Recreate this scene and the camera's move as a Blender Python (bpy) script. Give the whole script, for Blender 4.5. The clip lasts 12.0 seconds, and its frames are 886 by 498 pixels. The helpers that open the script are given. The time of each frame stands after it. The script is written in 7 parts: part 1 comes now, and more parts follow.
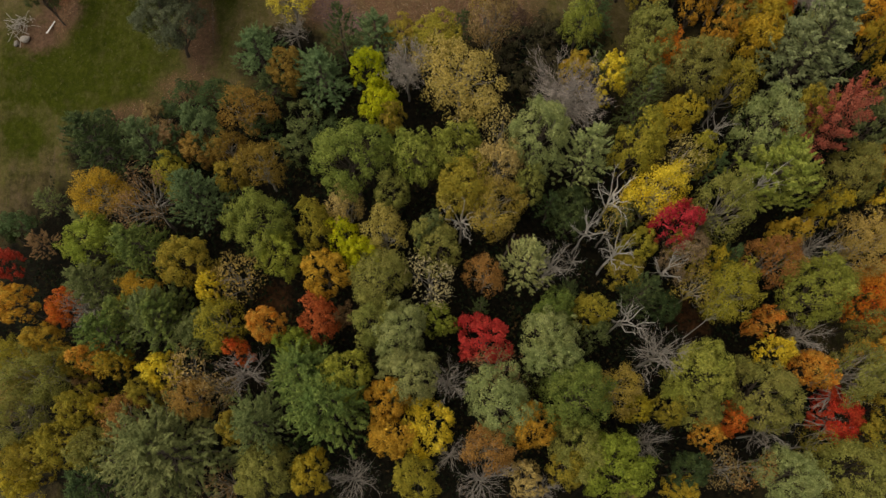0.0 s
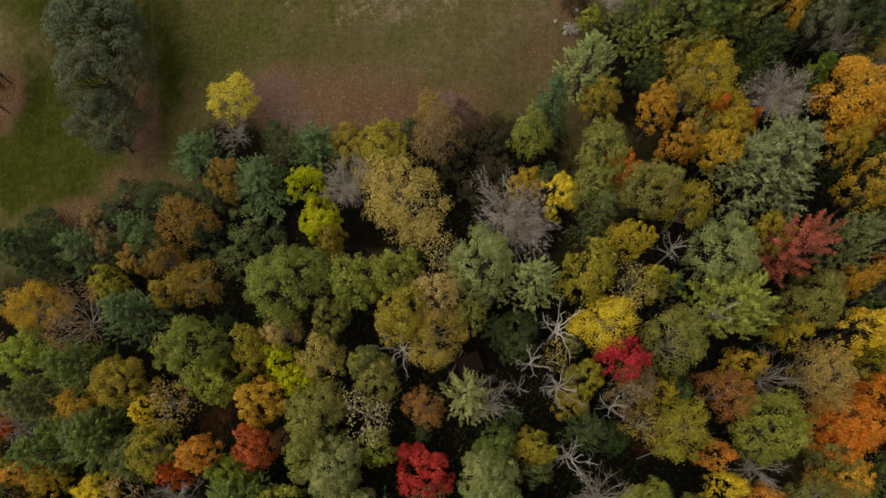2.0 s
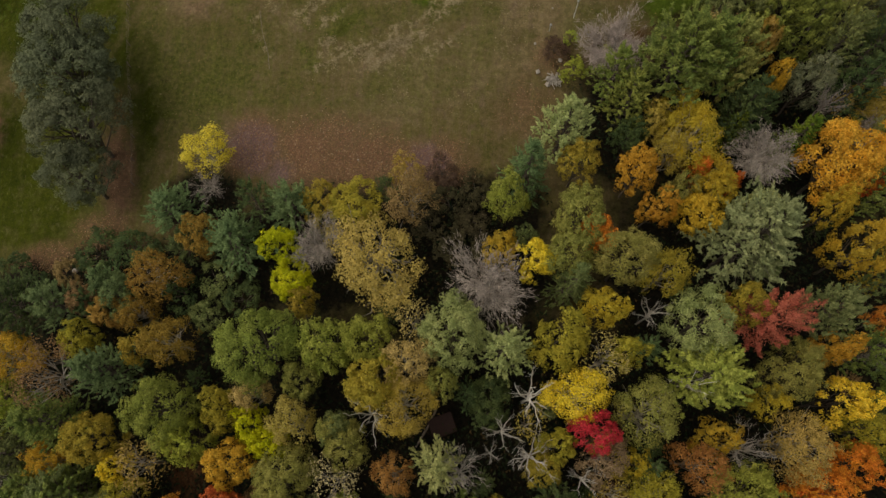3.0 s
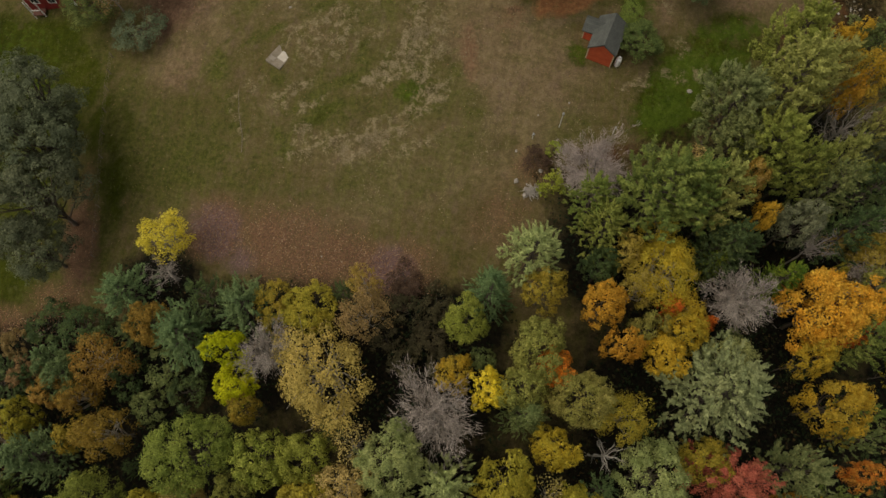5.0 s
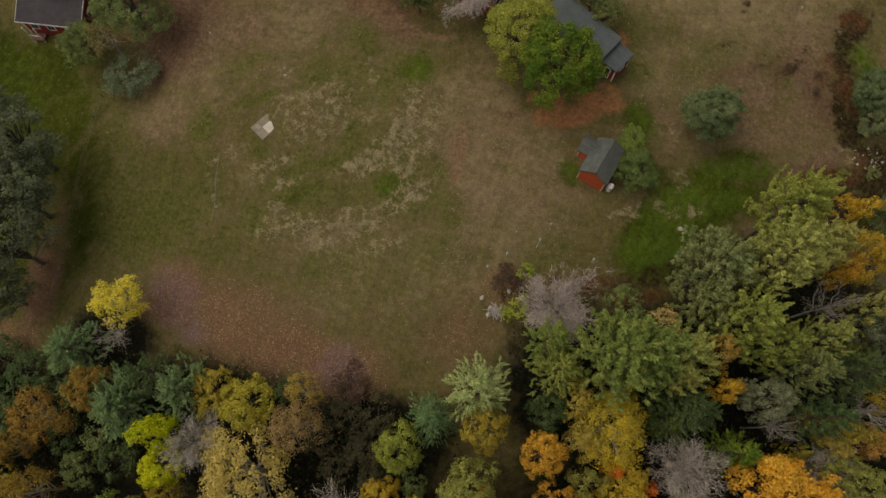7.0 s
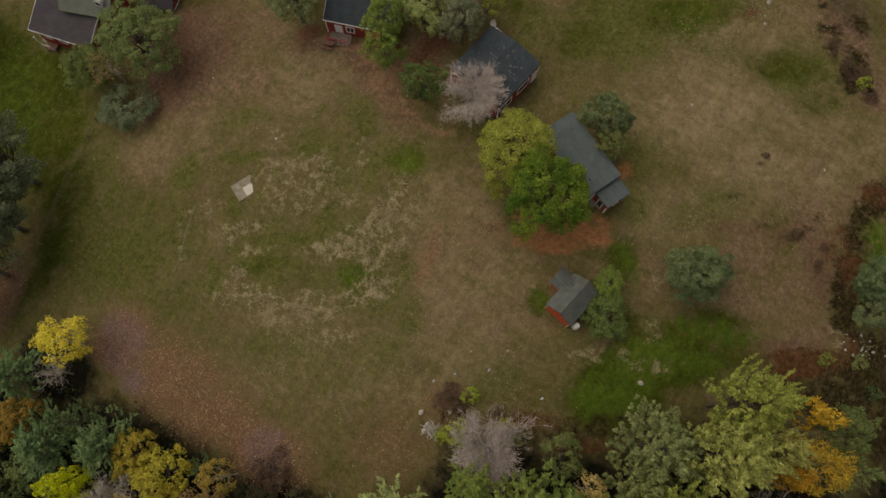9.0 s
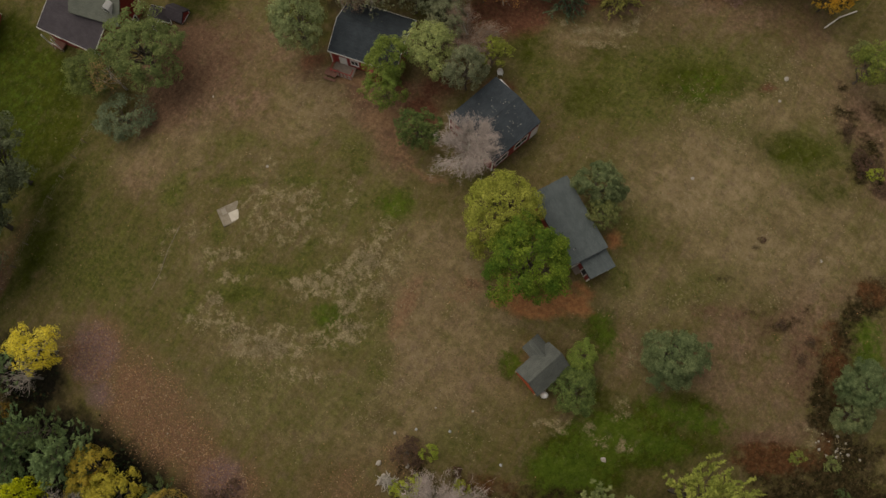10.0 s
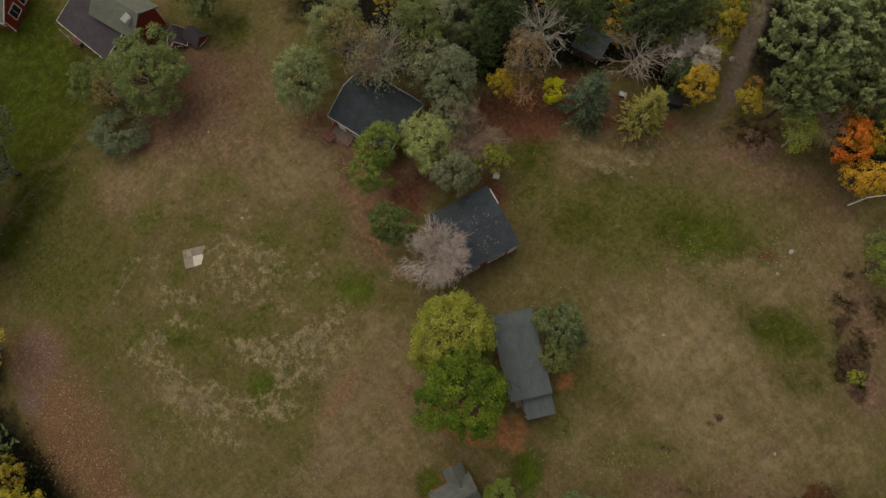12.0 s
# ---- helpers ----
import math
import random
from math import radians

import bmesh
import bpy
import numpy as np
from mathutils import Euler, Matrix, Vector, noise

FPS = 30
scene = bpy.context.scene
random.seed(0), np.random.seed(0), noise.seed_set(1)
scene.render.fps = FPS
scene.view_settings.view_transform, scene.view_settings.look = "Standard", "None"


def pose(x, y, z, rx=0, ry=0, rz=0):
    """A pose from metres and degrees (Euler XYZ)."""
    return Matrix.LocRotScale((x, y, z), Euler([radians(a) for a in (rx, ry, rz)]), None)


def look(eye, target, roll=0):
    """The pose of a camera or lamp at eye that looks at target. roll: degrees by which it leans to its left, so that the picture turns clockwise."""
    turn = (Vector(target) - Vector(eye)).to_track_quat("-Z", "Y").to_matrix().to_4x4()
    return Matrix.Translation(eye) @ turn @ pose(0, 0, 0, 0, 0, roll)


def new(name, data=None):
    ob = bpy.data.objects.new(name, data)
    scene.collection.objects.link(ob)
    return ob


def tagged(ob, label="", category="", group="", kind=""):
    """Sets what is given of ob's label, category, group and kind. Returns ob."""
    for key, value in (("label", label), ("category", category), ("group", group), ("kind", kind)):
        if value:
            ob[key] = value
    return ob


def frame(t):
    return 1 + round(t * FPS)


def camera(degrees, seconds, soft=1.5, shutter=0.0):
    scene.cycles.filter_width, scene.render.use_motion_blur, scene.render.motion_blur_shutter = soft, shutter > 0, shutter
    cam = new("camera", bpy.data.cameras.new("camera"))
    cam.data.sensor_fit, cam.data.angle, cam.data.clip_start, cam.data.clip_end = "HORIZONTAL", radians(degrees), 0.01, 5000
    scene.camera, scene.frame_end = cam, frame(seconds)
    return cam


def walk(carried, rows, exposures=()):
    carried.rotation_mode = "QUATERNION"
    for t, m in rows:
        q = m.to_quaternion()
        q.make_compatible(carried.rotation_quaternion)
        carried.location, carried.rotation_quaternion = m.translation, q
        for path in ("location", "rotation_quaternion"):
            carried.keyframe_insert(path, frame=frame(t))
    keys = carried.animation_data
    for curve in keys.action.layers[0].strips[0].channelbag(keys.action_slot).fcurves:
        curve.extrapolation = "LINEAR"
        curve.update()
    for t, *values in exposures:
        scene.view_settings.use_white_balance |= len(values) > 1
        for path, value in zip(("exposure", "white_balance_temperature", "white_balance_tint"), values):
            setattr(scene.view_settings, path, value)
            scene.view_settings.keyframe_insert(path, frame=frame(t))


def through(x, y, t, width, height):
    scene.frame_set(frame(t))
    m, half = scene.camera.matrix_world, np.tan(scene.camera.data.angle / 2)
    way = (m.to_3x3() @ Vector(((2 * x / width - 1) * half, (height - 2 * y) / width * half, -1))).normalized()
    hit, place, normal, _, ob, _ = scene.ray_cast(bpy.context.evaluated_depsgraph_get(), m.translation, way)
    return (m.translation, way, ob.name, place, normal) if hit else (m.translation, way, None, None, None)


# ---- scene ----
cam = camera(67.0, 12.0, soft=1.5)
PATH = [
    (0, (0.02, 0.01, 70.20), (0.02, 19.97, 13.61), 2.30),
    (0.5, (1.89, 4.07, 70.87), (1.66, 23.62, 14.14), 1.73),
    (1, (3.69, 8.23, 71.53), (3.21, 27.33, 14.66), 1.04),
    (1.5, (5.42, 12.44, 72.04), (4.69, 31.10, 15.02), 0.38),
    (2, (7.06, 16.64, 72.65), (6.13, 34.81, 15.47), -0.13),
    (2.5, (8.65, 20.99, 73.30), (7.50, 38.53, 15.93), -0.58),
    (3, (10.11, 25.33, 73.85), (8.75, 42.23, 16.30), -0.89),
    (3.2, (10.62, 26.76, 74.01), (9.16, 43.46, 16.40), -0.93),
    (4.8, (14.56, 36.69, 74.11), (11.82, 54.20, 16.78), -0.70),
    (5, (15.12, 38.18, 74.15), (12.16, 55.62, 16.82), -0.51),
    (5.5, (16.25, 42.23, 74.49), (12.78, 59.16, 17.03), -0.26),
    (6, (17.29, 46.37, 74.93), (13.29, 62.68, 17.33), -0.13),
    (6.5, (18.17, 50.52, 75.37), (13.66, 66.19, 17.63), -0.04),
    (7, (18.91, 54.71, 75.82), (13.94, 69.70, 17.93), -0.02),
    (7.2, (19.12, 56.23, 75.98), (14.00, 70.87, 18.02), -0.07),
    (8.8, (20.64, 69.02, 76.91), (13.63, 81.94, 18.74), 0.18),
    (9, (20.71, 70.75, 76.94), (13.47, 83.36, 18.73), 0.25),
    (9.5, (20.66, 74.98, 77.25), (12.98, 86.70, 18.91), 0.16),
    (10, (20.36, 79.19, 77.53), (12.30, 90.00, 19.07), -0.01),
    (10.5, (19.81, 83.32, 77.80), (11.44, 93.22, 19.21), -0.22),
    (11, (19.00, 87.44, 77.97), (10.39, 96.41, 19.27), -0.56),
    (11.5, (17.97, 91.47, 78.17), (9.15, 99.52, 19.37), -1.02),
    (12, (16.72, 95.30, 78.32), (7.71, 102.43, 19.43), -1.29),
]
walk(cam, [(t, look(eye, target, roll)) for t, eye, target, roll in PATH], [(0.0, -0.1, 7400.0, 10.0), (12.0, -0.1, 7400.0, 10.0)])

# ---- light: a pale overcast autumn afternoon, the sun low in the west behind thin cloud ----
SUN_AZIMUTH, SUN_HEIGHT = 272.0, 60.0          # compass degrees from +y, clockwise
world = bpy.data.worlds.new("sky")
scene.world = world
world.use_nodes = True
sky = world.node_tree.nodes.new("ShaderNodeTexSky")
sky.sky_type, sky.sun_disc = "NISHITA", False
sky.sun_elevation, sky.sun_rotation = radians(SUN_HEIGHT), radians(SUN_AZIMUTH)
sky.dust_density, sky.air_density = 3.0, 1.2
mute = world.node_tree.nodes.new("ShaderNodeHueSaturation")
mute.inputs["Saturation"].default_value = 0.3
world.node_tree.links.new(sky.outputs[0], mute.inputs["Color"])
background = world.node_tree.nodes["Background"]
world.node_tree.links.new(mute.outputs[0], background.inputs["Color"])
background.inputs["Strength"].default_value = 0.101
sun = new("sun", bpy.data.lights.new("sun", "SUN"))
sun.data.energy, sun.data.angle, sun.data.color = 1.18, radians(70), (1.0, 0.95, 0.87)
_a, _e = radians(SUN_AZIMUTH), radians(SUN_HEIGHT)
sun.matrix_world = look((200 * math.sin(_a) * math.cos(_e), 200 * math.cos(_a) * math.cos(_e), 200 * math.sin(_e)), (0, 0, 0))

# ---- terrain ----
TERRAIN = (1.088, 2.6592, 7.0835, -5.5173, 0.4414, -4.5443, 2.9255, -1.8907, -1.3321, 1.1662)


def _soft(v, lo, hi, k):
    return np.where(v > hi, hi + (v - hi) * k, np.where(v < lo, lo + (v - lo) * k, v))


def ground_z(x, y):
    """Height of the land: a broad knoll that falls away into the woods."""
    x = np.clip(_soft(np.asarray(x, float), -55, 62, 0.45), -75, 75) / 50
    y = (np.clip(_soft(np.asarray(y, float), -5, 116, 0.3), -20, 135) - 70) / 50
    c = TERRAIN
    return (c[0] + c[1] * x + c[2] * y + c[3] * x * x + c[4] * x * y + c[5] * y * y
            + c[6] * x * x * y + c[7] * y ** 3 + c[8] * x ** 3 + c[9] * x * y * y)


# ---- materials ----
def material(name):
    m = bpy.data.materials.new(name)
    m.use_nodes = True
    nt = m.node_tree
    return m, nt, nt.nodes["Principled BSDF"]


def node(nt, kind, **values):
    n = nt.nodes.new("ShaderNode" + kind)
    for key, value in values.items():
        n.inputs[key.replace("_", " ")].default_value = value
    return n


def wire(nt, a, b):
    nt.links.new(a, b)


def noise_at(nt, scale, detail=4.0, rough=0.6, coords="Object"):
    tc = nt.nodes.new("ShaderNodeTexCoord")
    n = node(nt, "TexNoise", Scale=scale, Detail=detail, Roughness=rough)
    wire(nt, tc.outputs[coords], n.inputs["Vector"])
    return n.outputs["Fac"]


def ramp(nt, fac, stops):
    r = nt.nodes.new("ShaderNodeValToRGB")
    while len(r.color_ramp.elements) < len(stops):
        r.color_ramp.elements.new(0.5)
    for e, (at, col) in zip(r.color_ramp.elements, stops):
        e.position, e.color = at, (*col, 1) if len(col) == 3 else col
    wire(nt, fac, r.inputs["Fac"])
    return r.outputs["Color"]


def mix(nt, fac, a, b, blend="MIX"):
    m = nt.nodes.new("ShaderNodeMix")
    m.data_type, m.blend_type = "RGBA", blend
    for sock, value in ((m.inputs["Factor"], fac), (m.inputs["A"], a), (m.inputs["B"], b)):
        if isinstance(value, bpy.types.NodeSocket):
            wire(nt, value, sock)
        else:
            sock.default_value = value if isinstance(value, float) else (*value, 1)
    return m.outputs["Result"]


def maths(nt, op, a, b=0.0, c=0.0, clamp=False):
    m = nt.nodes.new("ShaderNodeMath")
    m.operation, m.use_clamp = op, clamp
    for sock, value in zip(m.inputs, (a, b, c)):
        if isinstance(value, bpy.types.NodeSocket):
            wire(nt, value, sock)
        else:
            sock.default_value = value
    return m.outputs[0]


def bump(nt, bsdf, height, strength, distance):
    b = node(nt, "Bump", Strength=strength, Distance=distance)
    wire(nt, height, b.inputs["Height"])
    wire(nt, b.outputs["Normal"], bsdf.inputs["Normal"])


def plain(name, dark, light, scale, rough=0.8, metal=0.0, relief=0.2, distance=0.01, fine=12.0):
    """A surface mottled between two tones at two scales."""
    m, nt, b = material(name)
    big, small = noise_at(nt, scale), noise_at(nt, scale * fine)
    fac = maths(nt, "MULTIPLY_ADD", small, 0.5, maths(nt, "MULTIPLY", big, 0.5))
    wire(nt, ramp(nt, fac, ((0.32, dark), (0.68, light))), b.inputs["Base Color"])
    b.inputs["Roughness"].default_value, b.inputs["Metallic"].default_value = rough, metal
    b.inputs["Specular IOR Level"].default_value = 0.3
    bump(nt, b, small, relief, distance)
    return m


def foliage_material(name, through=0.3):
    """Leaves that take the colour of their tree, mixed with its second tone in patches and varied leaf by leaf."""
    m, nt, b = material(name)
    info = nt.nodes.new("ShaderNodeObjectInfo")
    tint = nt.nodes.new("ShaderNodeAttribute")
    tint.attribute_type, tint.attribute_name = "OBJECT", "tint"
    geo = nt.nodes.new("ShaderNodeNewGeometry")
    patch = noise_at(nt, 0.55, 2.0)
    leaf = geo.outputs["Random Per Island"]
    fac = maths(nt, "MULTIPLY_ADD", leaf, 0.5, maths(nt, "MULTIPLY_ADD", patch, 3.0, -1.4), clamp=True)
    col = mix(nt, fac, info.outputs["Color"], tint.outputs["Color"])
    hsv = node(nt, "HueSaturation")
    wire(nt, col, hsv.inputs["Color"])
    tuft = maths(nt, "MULTIPLY_ADD", noise_at(nt, 1.5, 3.0), 1.0, 0.55)
    wire(nt, maths(nt, "MULTIPLY", maths(nt, "MULTIPLY_ADD", leaf, 0.6, 0.8), tuft), hsv.inputs["Value"])
    wire(nt, maths(nt, "MULTIPLY_ADD", info.outputs["Random"], 0.03, 0.485), hsv.inputs["Hue"])
    wire(nt, hsv.outputs["Color"], b.inputs["Base Color"])
    b.inputs["Roughness"].default_value, b.inputs["Specular IOR Level"].default_value = 0.7, 0.15
    t = node(nt, "BsdfTranslucent")
    wire(nt, hsv.outputs["Color"], t.inputs["Color"])
    both = node(nt, "MixShader", Fac=through)
    wire(nt, b.outputs[0], both.inputs[1])
    wire(nt, t.outputs[0], both.inputs[2])
    wire(nt, both.outputs[0], nt.nodes["Material Output"].inputs["Surface"])
    return m


LEAVES = foliage_material("broad_leaves")
NEEDLES = foliage_material("needles", 0.15)


def bark_material(name, dark, light):
    m, nt, b = material(name)
    info = nt.nodes.new("ShaderNodeObjectInfo")
    fac = maths(nt, "MULTIPLY_ADD", info.outputs["Random"], 0.4, maths(nt, "MULTIPLY", noise_at(nt, 2.2), 0.6))
    wire(nt, ramp(nt, fac, ((0.25, dark), (0.75, light))), b.inputs["Base Color"])
    b.inputs["Roughness"].default_value, b.inputs["Specular IOR Level"].default_value = 0.9, 0.2
    bump(nt, b, noise_at(nt, 14.0), 0.4, 0.02)
    return m


BARK = bark_material("bark", (0.06, 0.05, 0.04), (0.17, 0.14, 0.11))
BARE_BARK = bark_material("weathered_twigs", (0.25, 0.225, 0.195), (0.50, 0.46, 0.405))
TWIGS = foliage_material("fine_twigs", 0.05)
DEAD_WOOD = bark_material("bleached_wood", (0.48, 0.45, 0.40), (0.74, 0.70, 0.64))

# ---- ground sheet, one piece out to the horizon ----
COVERS = []


def cover(layer, x, y):
    """How thickly a ground cover lies at a place, 0 to 1."""
    x, y = np.asarray(x, float), np.asarray(y, float)
    most = np.zeros(x.shape)
    for name, cx, cy, rx, ry, turn, weight in COVERS:
        if name == layer:
            c, s = math.cos(radians(turn)), math.sin(radians(turn))
            u, v = (x - cx) * c + (y - cy) * s, -(x - cx) * s + (y - cy) * c
            most = np.maximum(most, weight * np.clip(1.5 - np.sqrt((u / rx) ** 2 + (v / ry) ** 2), 0, 1))
    return most


def build_ground():
    def line(lo, hi, step):
        core = np.arange(lo, hi + 0.1, step)
        far = np.cumsum(np.geomspace(2, 620, 16))
        return np.concatenate([(lo - far)[::-1], core, hi + far])

    xs, ys = line(-78, 84, 0.84), line(-30, 172, 0.84)
    gx, gy = np.meshgrid(xs, ys)
    gz = ground_z(gx, gy)
    rng = np.random.default_rng(5)
    for size, amp in ((0.21, 0.10), (0.55, 0.05)):
        a, b = rng.uniform(0, 7, 2)
        gz = gz + amp * np.sin(gx * size + a + 1.7 * np.sin(gy * size * 0.6)) * np.sin(gy * size * 0.9 + b)
    me = bpy.data.meshes.new("ground")
    ny, nx = gx.shape
    me.vertices.add(nx * ny)
    me.vertices.foreach_set("co", np.stack([gx, gy, gz], -1).astype(np.float32).ravel())
    i = (np.arange(ny - 1)[:, None] * nx + np.arange(nx - 1)).ravel()
    quads = np.stack([i, i + 1, i + nx + 1, i + nx], -1)
    me.loops.add(quads.size)
    me.loops.foreach_set("vertex_index", quads.ravel())
    me.polygons.add(len(quads))
    me.polygons.foreach_set("loop_start", np.arange(0, quads.size, 4))
    me.polygons.foreach_set("use_smooth", np.ones(len(quads), bool))
    me.update(calc_edges=True)
    ground_patches(lambda *row: COVERS.append(row))
    names = sorted({row[0] for row in COVERS})
    for name in names:
        w = cover(name, gx.ravel(), gy.ravel())
        me.attributes.new(name, "FLOAT", "POINT").data.foreach_set("value", w.astype(np.float32))
    me.materials.append(ground_material(names))
    tagged(new("ground", me), "mown autumn field of dry olive-brown grass with lawn, leaf litter and bare soil", "ground", kind="structure")


def ground_patches(patch):
    patch("lawn", -50.9, 77.8, 7.2, 12.1, 52, 1)
    patch("lawn", -41.8, 72.2, 5.1, 6.6, 52, 0.9)
    patch("lawn", -40.7, 80.0, 2.9, 4.4, 52, 0.7)
    patch("lawn", -47.6, 80.3, 8.3, 6.0, 12, 1)
    patch("lawn", -52.0, 58.4, 4.6, 9.1, 4, 0.9)
    patch("lawn", -47.3, 47.8, 6.0, 4.5, 4, 0.6)
    patch("lawn", -53.5, 53.1, 8.7, 8.7, -0, 0.9)
    patch("lawn", -59.6, 44.1, 4.8, 4.8, -0, 0.8)
    patch("lawn", -30.9, 63.1, 1.5, 6.3, 12, 0.75)
    patch("lawn", -33.4, 71.3, 1.1, 5.7, 12, 0.7)
    patch("lawn", -31.3, 61.0, 1.3, 9.4, 4, 0.6)
    patch("lawn", 35.7, 81.6, 4.9, 3.4, 33, 1)
    patch("lawn", 40.9, 89.0, 5.6, 2.8, 33, 0.95)
    patch("lawn", 45.7, 93.3, 3.8, 2.2, 33, 0.7)
    patch("lawn", 36.8, 83.8, 4.8, 3.7, 12, 1)
    patch("lawn", 40.1, 90.6, 4.1, 3.4, 12, 0.9)
    patch("lawn", 29.3, 95.9, 1.9, 2.5, 33, 0.8)
    patch("lawn", 23.8, 86.9, 1.6, 1.9, 33, 0.7)
    patch("lawn", 22.7, 128.4, 7.6, 2.8, 33, 0.75)
    patch("lawn", 13.1, 118.6, 4.1, 4.1, 33, 0.55)
    patch("lawn", 36.4, 127.5, 4.8, 2.7, 33, 0.6)
    patch("lawn", 42.1, 125.4, 4.1, 2.0, 33, 0.5)
    patch("lawn", 1.7, 108.3, 2.0, 2.0, 33, 0.5)
    patch("lawn", 2.8, 120.1, 3.3, 3.3, 52, 0.7)
    patch("lawn", 23.5, 127.6, 5.1, 3.3, 52, 0.3)
    patch("lawn", 11.0, 123.3, 4.0, 2.6, 52, 0.5)
    patch("lawn", -21.6, 106.2, 2.8, 4.2, 52, 0.5)
    patch("lawn", -34.7, 101.4, 4.3, 4.3, 52, 0.6)
    patch("tan", 30.3, 117.1, 10.0, 6.0, 33, 0.9)
    patch("tan", 38.3, 113.3, 7.8, 5.2, 33, 0.8)
    patch("tan", 31.7, 104.6, 5.1, 3.2, 33, 0.6)
    patch("tan", 43.1, 121.9, 6.0, 4.6, 33, 0.6)
    patch("tan", 19.1, 86.0, 5.6, 5.6, 33, 0.7)
    patch("tan", 20.0, 77.7, 5.5, 3.8, 33, 0.6)
    patch("tan", -12.1, 96.7, 6.2, 4.1, 33, 0.5)
    patch("tan", -21.9, 85.2, 4.2, 4.2, 33, 0.5)
    patch("tan", 27.9, 119.8, 8.8, 5.0, 52, 0.8)
    patch("tan", 33.0, 104.7, 9.1, 3.6, 52, 0.6)
    patch("tan", 46.6, 119.4, 8.6, 3.7, 52, 0.6)
    patch("tan", 12.6, 71.7, 9.9, 4.7, 12, 0.65)
    patch("tan", -26.9, 80.2, 4.3, 3.6, 12, 0.5)
    patch("tan", -0.2, 70.1, 8.4, 2.8, 4, 0.4)
    patch("earth", 11.6, 87.2, 2.9, 2.9, 33, 0.7)
    patch("earth", 11.6, 82.6, 2.5, 3.2, 33, 0.5)
    patch("earth", -4.5, 101.4, 2.0, 4.1, 33, 0.8)
    patch("earth", 0.1, 98.4, 1.2, 2.0, 33, 0.8)
    patch("earth", -26.9, 90.0, 4.3, 6.3, 33, 0.8)
    patch("earth", -23.2, 94.6, 5.6, 3.6, 33, 0.45)
    patch("earth", -4.7, 101.1, 2.6, 2.6, 52, 0.8)
    patch("earth", -3.9, 106.4, 3.3, 2.3, 52, 0.9)
    patch("earth", -27.5, 93.8, 4.9, 4.2, 52, 0.75)
    patch("earth", -34.1, 94.7, 3.6, 2.9, 52, 0.7)
    patch("earth", 0.1, 97.3, 1.6, 3.2, 52, 0.5)
    patch("earth", 8.6, 124.7, 6.7, 2.7, 52, 0.5)
    patch("earth", 11.8, 130.8, 5.4, 1.7, 52, 0.5)
    patch("earth", 33.0, 96.0, 1.9, 3.1, 33, 0.55)
    patch("earth", 42.8, 102.1, 4.4, 7.0, 33, 0.6)
    patch("earth", 47.4, 111.6, 3.8, 5.8, 33, 0.6)
    patch("earth", 36.6, 138.1, 4.9, 4.2, 33, 0.5)
    patch("litter", -35.0, 57.6, 1.7, 3.1, 12, 0.49)
    patch("litter", -34.3, 62.7, 1.0, 4.3, 12, 0.41)
    patch("litter", -34.1, 53.9, 1.4, 3.6, 4, 0.45)
    patch("litter", -53.8, 62.2, 1.5, 3.9, 4, 0.41)
    patch("litter", -55.0, 59.6, 2.0, 3.6, -0, 0.49)
    patch("litter", -32.6, 56.5, 1.0, 4.6, -0, 0.41)
    patch("mulch", -0.7, 122.2, 6.2, 2.7, 52, 0.95)
    patch("mulch", -4.4, 120.8, 3.4, 2.0, 52, 0.9)
    patch("mulch", 2.1, 127.9, 4.1, 1.7, 52, 0.8)
    patch("mulch", -0.8, 138.3, 4.3, 2.8, 52, 0.7)
    patch("mulch", -2.7, 108.9, 2.6, 2.0, 52, 0.7)
    patch("litter", -15.9, 60.1, 3.3, 3.3, 33, 0.82)
    patch("litter", -8.9, 58.4, 3.9, 4.5, 33, 0.82)
    patch("litter", -1.8, 57.8, 5.1, 3.5, 33, 0.82)
    patch("litter", 5.7, 57.5, 5.0, 2.5, 33, 0.82)
    patch("litter", -16.1, 58.4, 4.0, 2.7, 12, 0.82)
    patch("litter", -4.6, 57.2, 5.9, 2.9, 12, 0.74)
    patch("litter", 6.4, 56.5, 5.2, 2.9, 12, 0.74)
    patch("litter", -15.8, 58.0, 4.2, 2.1, 4, 0.74)
    patch("litter", -35.6, 49.0, 4.4, 2.2, 4, 0.57)
    patch("litter", -42.7, 45.2, 5.9, 2.2, 4, 0.66)
    patch("litter", 17.6, 65.1, 4.2, 4.2, 4, 0.41)
    patch("litter", 17.8, 66.0, 4.6, 2.0, 12, 0.33)
    patch("litter", 20.1, 71.9, 2.7, 2.7, 12, 0.49)
    patch("litter", -35.5, 45.4, 4.6, 3.7, -0, 0.57)
    patch("mud", 22.2, 71.7, 2.0, 2.0, 12, 0.6)
    patch("mud", 35.3, 77.8, 7.3, 1.6, 33, 0.6)
    patch("mud", 17.9, 141.7, 3.4, 2.0, 52, 0.7)
    # woods: forest floor whose colour also holds the shade beneath the trees
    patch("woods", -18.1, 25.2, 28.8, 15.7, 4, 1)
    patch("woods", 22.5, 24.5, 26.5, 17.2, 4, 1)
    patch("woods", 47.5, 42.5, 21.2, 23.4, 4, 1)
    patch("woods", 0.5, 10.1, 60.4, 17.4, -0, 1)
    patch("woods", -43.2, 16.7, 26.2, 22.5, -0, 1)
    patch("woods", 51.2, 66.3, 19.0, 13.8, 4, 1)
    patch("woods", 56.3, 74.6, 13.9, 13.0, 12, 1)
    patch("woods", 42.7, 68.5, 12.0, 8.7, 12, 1)
